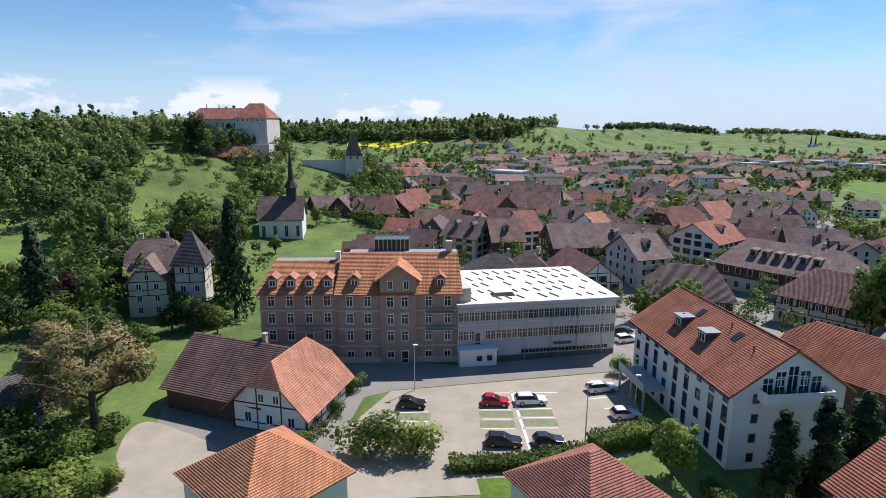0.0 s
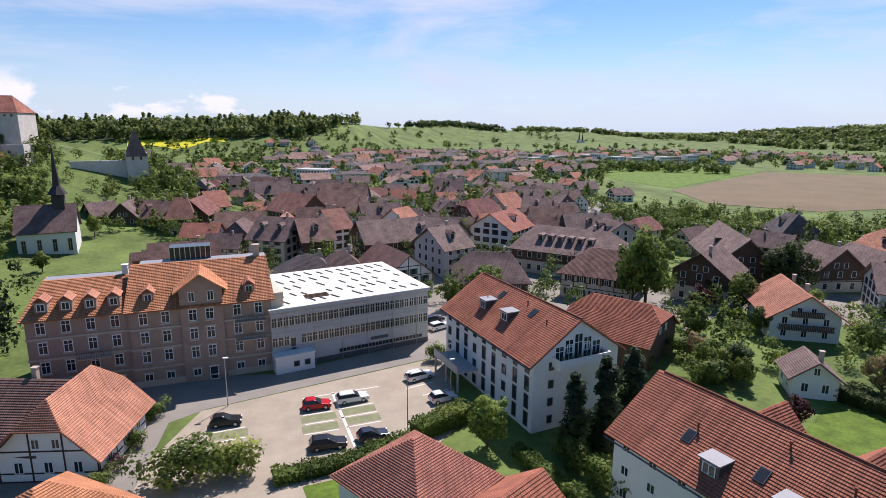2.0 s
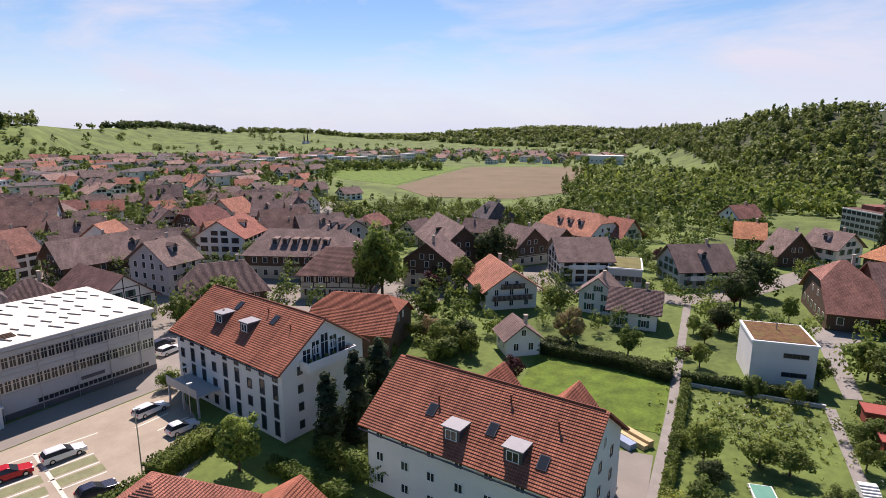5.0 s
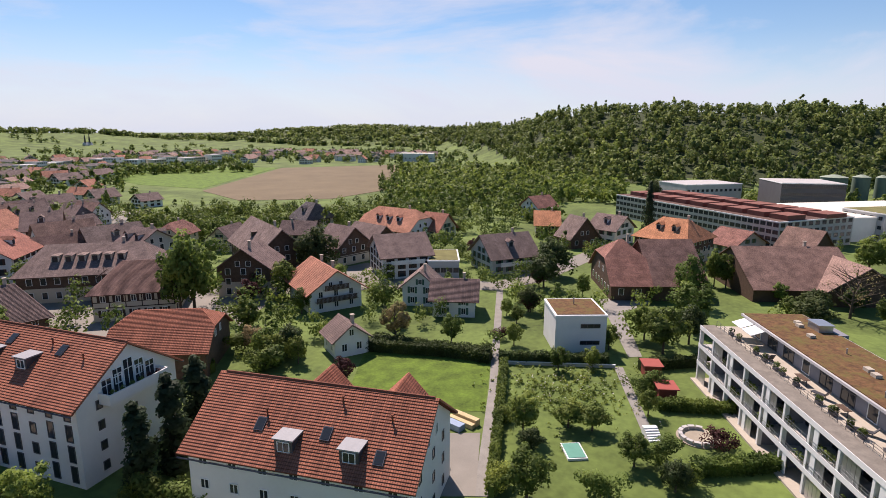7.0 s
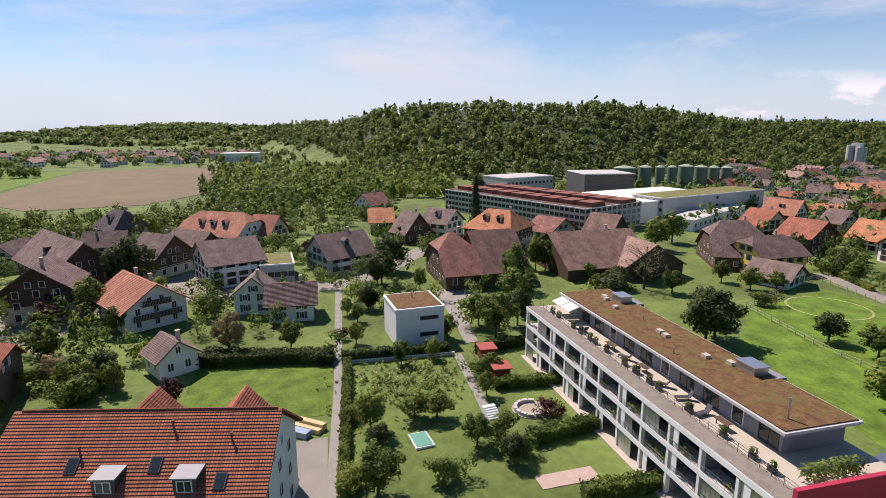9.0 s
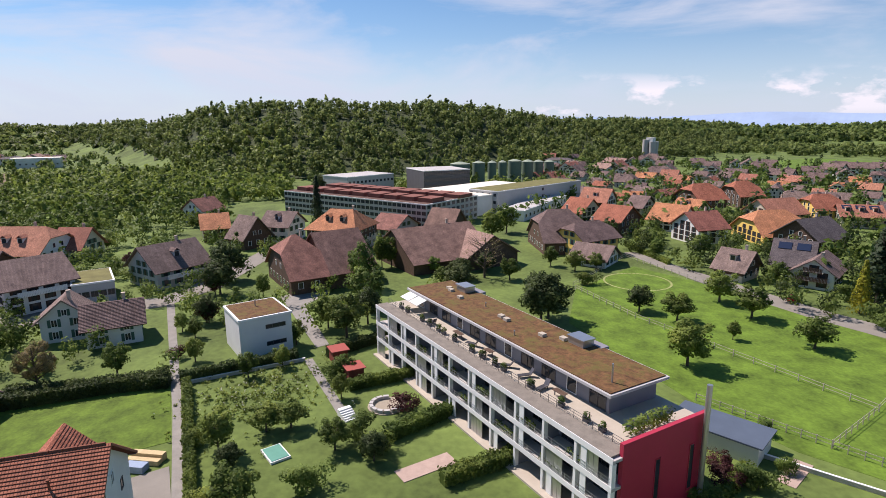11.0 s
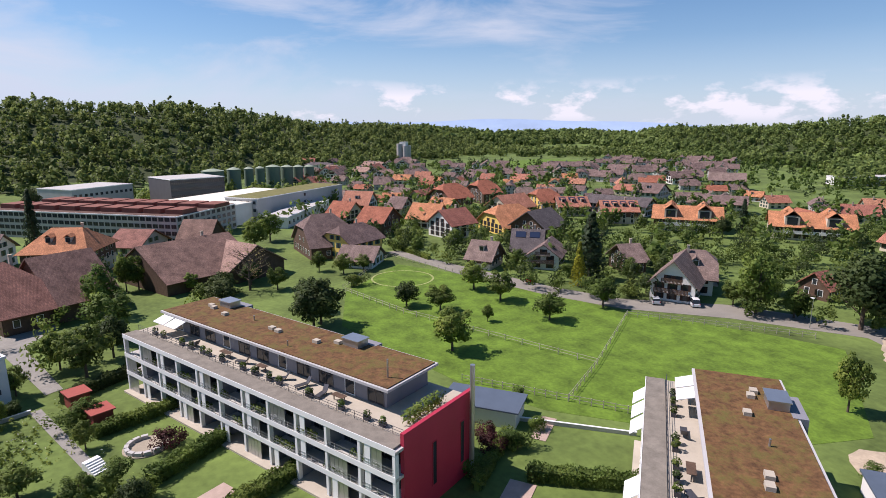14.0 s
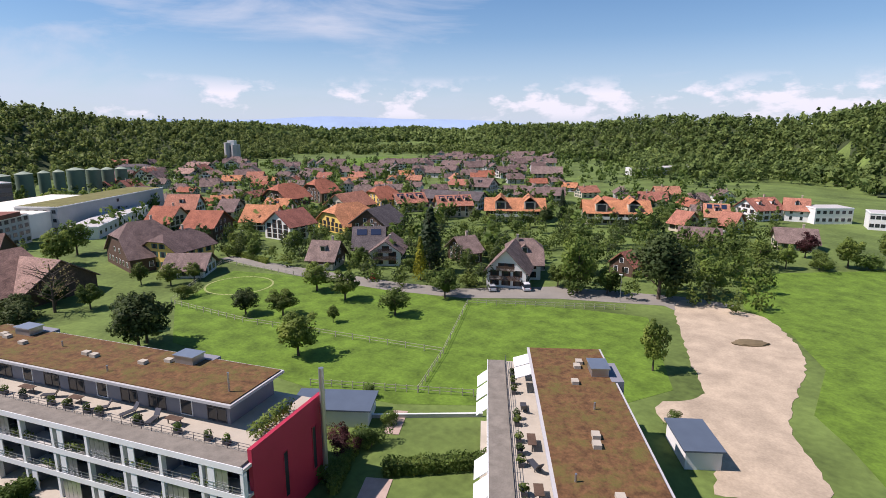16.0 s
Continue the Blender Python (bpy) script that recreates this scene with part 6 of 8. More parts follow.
    for xx, yy, s in ((9.0, 12.2, 1.0), (35.5, 12.0, 1.0)):
        part("stair_head", boxes((xx - 2.4, xx + 2.4, yy + 0.7, yy + 2.0, rz - 2.0, rz + 0.15)), PENT, ob)
        sk = part("roof_hatch", boxes((xx - 1.3, xx + 1.3, yy - 1.2, yy + 0.6, rz + 0.123, rz + 1.0), (xx - 1.45, xx + 1.45, yy - 1.35, yy + 0.75, rz + 1.003, rz + 1.12)), METAL, ob)
    for xx, yy in ((8.0, 9.8), (6.8, 10.2), (12.0, 9.0), (22.5, 9.2), (24.0, 9.0), (31.0, 9.4), (33.4, 10.8)):
        part("roof_vent", boxes((xx - 0.45, xx + 0.45, yy - 0.35, yy + 0.35, rz + 0.123, rz + 0.5)), DECK, ob)
    for xx, yy in ((17.5, 10.0), (29.0, 6.5), (45.0, 7.0)):
        bm = bmesh.new()
        tube(bm, (xx, yy, rz), (xx, yy, rz + (2.2 if xx > 40 else 0.8)), 0.1, 0.1, 8)
        part("vent_pipe", bm, METAL, ob)
    part("end_wall", boxes((L - 0.398, L + 0.05, 1.2, D - 0.4, -1, top + 1.3)), W_RED, ob, "crimson red end wall")
    for i in range(2):
        share("window", window_mesh(0.8, 5.0, W_RED, 0), ob, pose(L + 0.052, 6 + 5 * i, 2.0, 0, 0, 90))
    # awnings, tables and pots on the terrace
    for i, xx in enumerate((3.2, 6.2)):
        s = part("awning", boxes((0, 2.7, -1.9, 0, -0.04, 0.04)), FRAME, ob, "white fabric awning")
        s.matrix_basis = pose(xx, ry0 + 0.1, rz - 0.4, 18)
    rng = random.Random(int(x))
    for i in range(17):
        xx = 3 + (L - 8) * (i + 1.6 * rng.random()) / 17
        p = part("planter", boxes((xx - 0.35, xx + 0.35, 2.6, 3.1, top + 0.083, top + 0.5)), DARKMETAL, ob)
        v = leaf_arrays(np.random.default_rng(i), np.array([[xx, 2.85, top + 0.8]]), np.array([0.42]), 60, 0.16)
        o = new("plant", quads_mesh("plant", v, L_GREEN if i % 3 else L_DARK))
        o.parent = p
    for xx, w in ((19.5, 2.0), (27.0, 1.6), (40.5, 1.8)):
        t = part("table", boxes((xx - w / 2, xx + w / 2, 3.6, 4.4, top + 0.78, top + 0.83)), W_WOOD, ob)
        for a in (-0.45, 0.45):
            part("table_leg", boxes((xx + a * w - 0.04, xx + a * w + 0.04, 3.95, 4.05, top + 0.083, top + 0.778)), DARKMETAL, t)
    for i, xx in enumerate((12.5, 23.0, 31.0, 34.5, 38.0)):
        c = part("lounger", boxes((-0.9, 0.6, -0.32, 0.32, 0.3, 0.38)), DARKMETAL, ob, "dark terrace lounger")
        c.matrix_basis = pose(xx, 3.7 + 0.3 * (i % 2), top + 0.083, 0, 0, 25 * i)
        b = part("backrest", boxes((-0.04, 0.04, -0.32, 0.32, 0, 0.75)), DARKMETAL, c)
        b.matrix_basis = pose(0.62, 0, 0.383, 0, 35, 0)
        for u, w in ((-0.8, -0.27), (-0.8, 0.27), (0.5, -0.27), (0.5, 0.27)):
            part("leg", boxes((u - 0.03, u + 0.03, w - 0.03, w + 0.03, 0, 0.297)), DARKMETAL, c)
    for i in range(12):
        z = fl[1 + i % 2]
        xx = 2 + (L - 4) * i / 12
        v = leaf_arrays(np.random.default_rng(50 + i), np.array([[xx + k * 0.5, 0.35, z + 0.7] for k in range(6)]), np.full(6, 0.4), 120, 0.15)
        o = tagged(new("balcony_greenery", quads_mesh("balcony_greenery", v, L_GREEN)), kind="stuff")
        o.parent = ob
    v = leaf_arrays(np.random.default_rng(9), np.array([[L - 2.2, 4.5 + k * 0.6, top + 1.0] for k in range(10)]), np.full(10, 0.8), 700, 0.17)
    o = new("roof_hedge", quads_mesh("roof_hedge", v, L_FRESH))
    o.parent = ob
    bm = bmesh.new()
    tube(bm, (L + 0.6, D - 1.5, 0), (L + 0.6, D - 1.5, 13.2), 0.28, 0.28, 12)
    part("flue", bm, METAL, ob, "tall steel flue pipe")
    OCC.append((x, y, 10))
    return ob


PARAPET = mat("brown_gravel_strip", (0.21, 0.185, 0.15), 0.95, 0.3, 1.2, 0.3, 8.0)
PENT = mat("dark_grey_render", (0.22, 0.22, 0.24), 0.8, 0.08, 3.0)
flats(90.7, 0.1, -156.8, "white terraced apartment block with rusty planted roof and red end wall")
flats(41.9, -53.3, 128.7, "white terraced apartment block with planted flat roof", shades=(3.0, 6.4, 9.8, 21.0, 24.4))


def flat_block(name, label, ax, ay, bx, by, depth, h, wall, roof_m, rows=2, cols=10, rim=FRAME, z0=-1.0, cat="building", w=1.4, wh=1.3):
    """A flat-roofed block, its front from a to b, running back by depth."""
    L = math.hypot(bx - ax, by - ay)
    ob = empty(name, pose(ax, ay, 0, 0, 0, math.degrees(math.atan2(by - ay, bx - ax))), label, cat)
    part("wall", boxes((0, L, 0, depth, z0, h)), wall, ob)
    part("roof_edge", boxes((-0.15, L + 0.15, -0.15, depth + 0.15, h + 0.003, h + 0.35)), rim, ob)
    part("roof", boxes((0.25, L - 0.25, 0.25, depth - 0.25, h + 0.353, h + 0.42)), roof_m, ob)
    st = h / max(rows, 1)
    for r in range(rows):
        for i in range(cols):
            share("window", window_mesh(w, wh, DARKMETAL, 1), ob, pose(L * (i + 0.5) / cols, -0.004, r * st + st * 0.35))
        for i in range(max(1, cols // 3)):
            share("window", window_mesh(w, wh, DARKMETAL, 1), ob, pose(L + 0.004, depth * (i + 0.5) / max(1, cols // 3), r * st + st * 0.35, 0, 0, 90))
    OCC.append((ax + (bx - ax) / 2, ay + (by - ay) / 2, L * 0.6))
    return ob


cube = flat_block("house", "white cubic house with planted flat roof", 91.0, 22.4, 95.0, 14.6, 9.5, 6.6, W_WHITE, SEDUM, 0, 1, cat="house")
for _x, _z in ((6.0, 4.6), (6.0, 1.6)):
    share("window", window_mesh(3.4, 0.75, DARKMETAL, 2), cube, pose(_x, -0.004, _z))
bm = bmesh.new()
tube(bm, (4.5, 6, 6.6), (4.5, 6, 8.2), 0.12, 0.12, 8)
part("flue", bm, METAL, cube)
flat_block("house", "low house with mossy green flat roof", 125.7, 64.7, 129.3, 57.5, 13, 4.5, W_GREY, MOSS, 1, 5, cat="house")

# factory halls under the wooded hill
hall = flat_block("factory_hall", "long factory hall with rows of windows and brown terraces", 258.0, 39.0, 203.0, -19.0, 34, 9.2, CONCRETE, T_OLD, 4, 34, w=1.9, wh=1.35)
for _k in range(9):
    part("roof_house", boxes((4 + _k * 8.6, 10.5 + _k * 8.6, 4, 12, 9.63, 11.2), (5 + _k * 8.6, 12 + _k * 8.6, 20, 29, 9.63, 11.0)), W_RUST, hall, "rusty brown roof structure")
flat_block("factory_hall", "dark grey factory block with window band", 300.0, -27.0, 308.0, -53.0, 26, 13.5, DARKWALL, CONCRETE, 4, 14, w=2.0, wh=1.6)
flat_block("factory_hall", "factory hall with wide white roof", 262.0, -18.0, 231.0, -41.0, 58, 8, W_WHITE, ROOFWHITE, 1, 8)
flat_block("factory_hall", "grey factory hall with planted roof", 249.0, -42.5, 236.0, -52.7, 66, 9.5, W_GREY, MOSS, 3, 5)
flat_block("factory_hall", "flat factory hall with pale roof", 304.0, 13.0, 325.0, -12.0, 22, 10.5, W_GREY, CONCRETE, 2, 12)
flat_block("shed_hall", "long low hall with pale roof", 215.8, -58.9, 261.7, -92.0, 10, 4, W_WHITE, CONCRETE, 1, 12)
flat_block("apartment_block", "white flat-roofed modern house", 43.0, -258.3, 32.1, -268.3, 10, 6, W_WHITE, CONCRETE, 2, 6)
flat_block("apartment_block", "white flat-roofed modern house", 25.8, -258.1, 15.8, -260.7, 10, 6, W_WHITE, CONCRETE, 2, 6)
flat_block("school", "long pale school with flat roof", 184.9, -416.4, 158.0, -478.0, 16, 5.5, W_WHITE, CONCRETE, 2, 20)
for _ax, _ay, _bx, _by, _n, _h in ((272.8, 508.2, 335.2, 539.6, 4, 7.0), (336.5, 525.7, 352.1, 475.5, 3, 8.5), (364.0, 473.4, 446.3, 470.9, 5, 8.0)):
    for _k in range(_n):
        _p, _q = _k / _n, (_k + 0.78) / _n
        flat_block("apartment_block", "white block in a distant row of flats", _ax + (_bx - _ax) * _p, _ay + (_by - _ay) * _p + 5 * (_k % 2), _ax + (_bx - _ax) * _q, _ay + (_by - _ay) * _q + 5 * (_k % 2), 11, _h + 1.6 * (_k % 3 == 1), W_WHITE if _k % 3 else W_CREAM, T_PALE if _k % 2 else CONCRETE, 3, 5)
flat_block("factory_hall", "distant industrial hall with white roof", 569.9, 329.5, 583.5, 293.1, 20, 9, W_WHITE, ROOFWHITE, 1, 8)
flat_block("apartment_block", "white modern apartment block in the suburb", 32.8, 388.3, 50.2, 375.1, 12, 9, W_WHITE, CONCRETE, 3, 10)

for _x, _y, _z, _r in ((350.8, -54.3, 17.9, 11), (355.8, -66.9, 18.0, 7), (360.0, -76.4, 17.7, 5), (364.4, -84.2, 17.5, 5), (368.4, -93.3, 18.0, 8), (372.0, -103.1, 17.2, 7), (375.8, -111.6, 16.7, 6), (379.4, -120.2, 16.3, 6)):
    _z, _r = _z * 0.84, _r * 0.8
    ob = empty("storage_tank", pose(_x, _y, 0), "green cylindrical storage tank", "tank", "storage tanks")
    bm = bmesh.new()
    tube(bm, (0, 0, -1), (0, 0, _z - 1.2), _r * 0.7, _r * 0.7, 32)
    part("shell", bm, TANK, ob)
    bm = bmesh.new()
    tube(bm, (0, 0, _z - 1.197), (0, 0, _z), _r * 0.72, _r * 0.15, 32)
    part("lid", bm, TANKTOP, ob)
    bm = bmesh.new()
    for k in range(8):
        box(bm, _r * 0.7 + 0.003, _r * 0.7 + 0.5, -0.3, 0.3, k * 1.6, k * 1.6 + 0.15)
    part("ladder", bm, METAL, ob)
_x, _y = 560.3, -289.4
ob = empty("silo", pose(_x, _y, 0, 0, 0, 40), "tall pale concrete silo tower", "silo")
for k in range(4):
    bm = bmesh.new()
    tube(bm, ((k % 2) * 7, (k // 2) * 7, -1), ((k % 2) * 7, (k // 2) * 7, 19 + 2 * (k % 2)), 3.2, 3.2, 20)
    part("silo_tube", bm, CONCRETE, ob)
part("headhouse", boxes((0, 7, 0, 7, 19, 23)), W_WHITE, ob)

# ---- castle, tower and church ----
_x, _y, _z = -103.2, 271.0, 30.0
castle = empty("castle", pose(_x, _y, _z - 1.5, 0, 0, -6), "pale stone castle with long red tile roofs", "castle")
CAST = mat("old_castle_stone", (0.60, 0.55, 0.48), 0.9, 0.16, 4.0, 0.3, 1.0)
part("wall", wall_bm(26, 13, 12.6, 17.2, "hip", -8), CAST, castle)
part("roof", roof_bm(26, 13, 12.6, 17.4, 0.6, 0.4, "hip", 3.0, plain=True), T_PINK, castle)
bm = wall_bm(15, 15, 13.4, 19.5, "hip", -8)
bmesh.ops.translate(bm, verts=bm.verts, vec=(17, 0.4, 0))
part("keep_wall", bm, CAST, castle)
bm = roof_bm(15, 15, 13.4, 19.5, 0.6, 0.4, "hip", 4.5, plain=True)
bmesh.ops.translate(bm, verts=bm.verts, vec=(17, 0.4, 0))
part("keep_roof", bm, T_PINK, castle)
for _i in range(8):
    for _r in range(2):
        share("window", window_mesh(1.1, 1.6, STONE, 1), castle, pose(-11 + _i * 2.9, -6.504, 5.0 + 4.2 * _r))
for _i in range(6):
    share("window", window_mesh(0.9, 0.9, STONE, 0), castle, pose(11 + _i * 2.3, -7.104, 11.6))
for _x0 in (-7.0, -1.0):
    bm = bmesh.new()
    tube(bm, (_x0, 0, 16), (_x0, 0, 19.5), 0.4, 0.1, 8)
    part("turret_spike", bm, T_GREY, castle)
part("rampart", boxes((-16, 27, -12, -11, -9, 1.5), (26, 27, -10.99, 14, -9, 1.5)), CAST, castle, "stone rampart wall below the castle")
chimney(castle, 2, 1, 16.6, 1.5, 1.0)
_x, _y, _z = -91.3, 245.6, 27.8
square_house(_x, _y, 14, -8, 8, 3.4, 7.0, "small red-roofed outbuilding below the castle", wall=CAST, roof=T_PINK, rows=1, chim=0, z0=_z - 5, kind="hip")
_x, _y, _z = -42.5, 271.7, 24.5
tw = empty("tower", pose(_x, _y, _z - 4, 0, 0, 12), "square stone tower with steep brown pyramid roof", "tower")
part("wall", boxes((-4, 4, -4, 4, -14, 5.5)), CAST, tw)
part("roof", roof_bm(8, 8, 5.5, 15.0, 0.7, 0.0, "hip", 3.9), T_BROWN, tw)
for _k in range(2):
    share("window", window_mesh(0.8, 1.3, STONE, 0), tw, pose(-1.5 + 3 * _k, -4.004, 2.5))
part("town_wall", boxes((-24, -4.01, -1, 0.2, -14, 2.4)), CAST, tw, "old stone town wall")

_x0, _y0, _x1, _y1 = -60.7, 187.9, -47.1, 189.8
church = house(_x0, _y0, _x1, _y1, 13, 8.5, 15, "white church with dark red-brown roof", wall=W_WHITE, roof=T_BROWN, rows=0, chim=0, name="church", category="church")
for _k in range(4):
    share("window", window_mesh(1.1, 3.6, STONE, 1), church, pose(-5.4 + 3.6 * _k, -6.504, 2.6))
_L = math.hypot(_x1 - _x0, _y1 - _y0)
bm = boxes((_L / 2 - 5.2, _L / 2 - 2.2, -1.5, 1.5, 12, 18.0))
part("belfry", bm, T_GREY, church)
bm = bmesh.new()
tube(bm, (_L / 2 - 3.7, 0, 18.003), (_L / 2 - 3.7, 0, 20.5), 2.6, 1.0, 8)
tube(bm, (_L / 2 - 3.7, 0, 20.5), (_L / 2 - 3.7, 0, 32), 1.0, 0.08, 8)
part("spire", bm, T_GREY, church, "slender dark needle spire")
house(-127.2, 222.7, -113.1, 222.8, 10, 3.4, 7, "hillside house with red-brown roof", wall=W_WOOD, roof=T_PINK, rows=1, chim=0, z0=3.0)
# church far on the horizon
_x, _y, _z = 674.6, 1052.3, 20.4
far_church = empty("far_church", pose(_x, _y, _z - 12), "distant church with two dark spires", "church")
part("nave", wall_bm(16, 8, -3, 2, "gable", -14), W_GREY, far_church)
for _k in (-4.5, 4):
    bm = bmesh.new()
    tube(bm, (_k, 0, -8), (_k, 0, 6), 1.3, 1.3, 8)
    tube(bm, (_k, 0, 6), (_k, 0, 19), 1.5, 0.15, 8)
    part("spire", bm, T_GREY, far_church)


# ---- houses that fill the old town and the suburbs ----
def proto(L, W, he, hr, label, group, **kw):
    return house(-L / 2, -900, L / 2, -900, W, he, hr, label, group=group, rows=2, n_long=3, **kw)


def fill(protos, seed, az0, az1, r0, r1, step, yaw0, spread, test=None, smin=0.85, smax=1.1, keep=0.85, joined=""):
    """Houses on a loose ring grid, clear of those that stand. joined: a label, for far ones in one mesh."""
    rng = random.Random(seed)
    r = r0
    verts, faces, mats_i, uvs, mats, base = [], [], [], [], [], 0
    while r < r1:
        da = math.degrees(step / r)
        a = az0 + rng.uniform(0, da)
        while a < az1:
            rr = r + rng.uniform(-0.3, 0.3) * step
            aa = a + rng.uniform(-0.25, 0.25) * da
            x, y = rr * math.sin(radians(aa)), rr * math.cos(radians(aa))
            a += da
            if rng.random() > keep or (test and not test(rr, aa)):
                continue
            if any(math.hypot(x - ox, y - oy) < oc + step * 0.36 for ox, oy, oc in OCC):
                continue
            p = rng.choice(protos)
            s = rng.uniform(smin, smax)
            m = pose(x, y, ground_z(x, y), 0, 0, yaw0 + rng.choice((0, 0, 90)) + rng.uniform(-spread, spread)) @ Matrix.Diagonal((s * rng.uniform(0.9, 1.2), s, s * rng.uniform(0.92, 1.08), 1))
            if not joined:
                if p not in PLACED:
                    PLACED.append(p)
                    p.matrix_basis = m
                else:
                    copy_thing(p, m)
                continue
            for o in p.children:
                if o.type != "MESH":
                    continue
                mm = m @ o.matrix_basis
                uvl = o.data.uv_layers.active
                for mt in o.data.materials:
                    if mt not in mats:
                        mats.append(mt)
                verts.extend(tuple(mm @ v.co) for v in o.data.vertices)
                for f in o.data.polygons:
                    faces.append([base + i for i in f.vertices])
                    mats_i.append(mats.index(o.data.materials[f.material_index]))
                    uvs.extend(uvl.data[i].uv[:] if uvl else (0.0, 0.0) for i in f.loop_indices)
                base += len(o.data.vertices)
        r += step * 0.92
    if joined:
        me = bpy.data.meshes.new("far_houses")
        me.from_pydata(verts, [], faces)
        for mt in mats:
            me.materials.append(mt)
        me.polygons.foreach_set("material_index", mats_i)
        lay = me.uv_layers.new(name="UVMap")
        lay.data.foreach_set("uv", np.array(uvs, dtype=np.float32).ravel())
        tagged(new("far_houses", me), joined, "houses", kind="stuff")


PLACED = []
TOWN = "old town houses"
town_protos = [
    proto(13, 11, 8.5, 13.5, "old town house with weathered brown roof", TOWN, wall=W_CREAM, roof=T_BROWN, dorm=1),
    proto(15, 12, 8.0, 13.5, "old town house with red-brown roof", TOWN, wall=W_WHITE, roof=T_OLD),
    proto(12, 11, 8.5, 13.0, "old town house with red tile roof", TOWN, wall=W_CREAM, roof=T_TOWN, kind="half"),
    proto(14, 11, 8.0, 13.0, "half-timbered old town house", TOWN, wall=W_CREAM, roof=T_BROWN, timber=True),
    proto(12, 11, 8.0, 12.5, "old town house with pale red roof", TOWN, wall=W_WHITE, roof=T_PINK),
    proto(13, 12, 8.0, 13.0, "old town house with grey-brown roof", TOWN, wall=W_GREY, roof=T_BROWN, kind="hip", hip=4),
]
SUB = "suburban houses"
sub_protos = [
    proto(13, 10, 5.6, 9.0, "suburban white house with brown roof", SUB, wall=W_WHITE, roof=T_BROWN),
    proto(15, 11, 7.5, 9.0, "suburban white house with low grey roof", SUB, wall=W_WHITE, roof=T_GREY, kind="hip", hip=5),
    proto(16, 11, 6.5, 9.5, "suburban white apartment house with pale roof", SUB, wall=W_WHITE, roof=T_PALE),
    proto(11, 10, 5.2, 8.6, "suburban grey house with brown roof", SUB, wall=W_GREY, roof=T_BROWN),
    proto(12, 10, 5.4, 9.0, "suburban house with pale red roof", SUB, wall=W_WHITE, roof=T_PINK),
]
VIL = "village houses"
vil_protos = [
    proto(13, 11, 5.6, 9.6, "village house with orange tile roof", VIL, wall=W_WHITE, roof=T_ORANGE, dorm=1),
    proto(14, 11, 5.6, 9.6, "village house with red tile roof", VIL, wall=W_CREAM, roof=T_PINK),
    proto(12, 10, 5.4, 9.0, "village house with brown tile roof", VIL, wall=W_WHITE, roof=T_BROWN),
    proto(12, 10, 5.2, 9.0, "village house with dark brown roof", VIL, wall=W_GREY, roof=T_BROWN, kind="half"),
    proto(14, 11, 5.6, 9.4, "village house with dark red roof", VIL, wall=W_CREAM, roof=T_RED),
]
del OCC[-16:]
fill(town_protos, 21, -8, 34, 128, 300, 15.2, -10, 16, lambda r, a: not (r < 175 and 17 < a < 30) and not (a < -4 and r > 210), smin=0.72, smax=1.0)
fill(town_protos, 22, 34, 60, 140, 205, 19, 20, 20, lambda r, a: a > 40 or r > 160, keep=0.6)
fill(sub_protos, 23, -9, 41, 310, 780, 27, 0, 30, lambda r, a: not (a > 34 and r > 330) and not (a < 2 and r > 560), keep=0.72, joined="distant suburb of white and brown-roofed houses")
fill(vil_protos + vil_protos[2:4] + sub_protos[3:4], 24, 106, 164, 200, 430, 21.5, 40, 20, lambda r, a: not (a < 112 and r < 300) and not (a > 150 and r > 330) and not (a > 118 and r < 250), keep=0.7, smin=0.75, smax=1.0)
fill(vil_protos[2:4] + sub_protos[:1], 25, 116, 160, 430, 700, 25, 40, 25, lambda r, a: not (118 < a < 136 and r > 560) and not (a > 148), keep=0.72, joined="distant village of brown-roofed houses")
fill(sub_protos, 26, 84, 116, 430, 560, 26, 40, 25, lambda r, a: a > 106, keep=0.8, joined="distant houses beside the factory")
fill(sub_protos, 27, 34, 64, 640, 900, 32, 10, 25, keep=0.7, joined="distant houses beyond the ploughed field")
for _p in town_protos + sub_protos + vil_protos:
    if _p not in PLACED:
        for _o in list(_p.children_recursive):
            bpy.data.objects.remove(_o)
        bpy.data.objects.remove(_p)



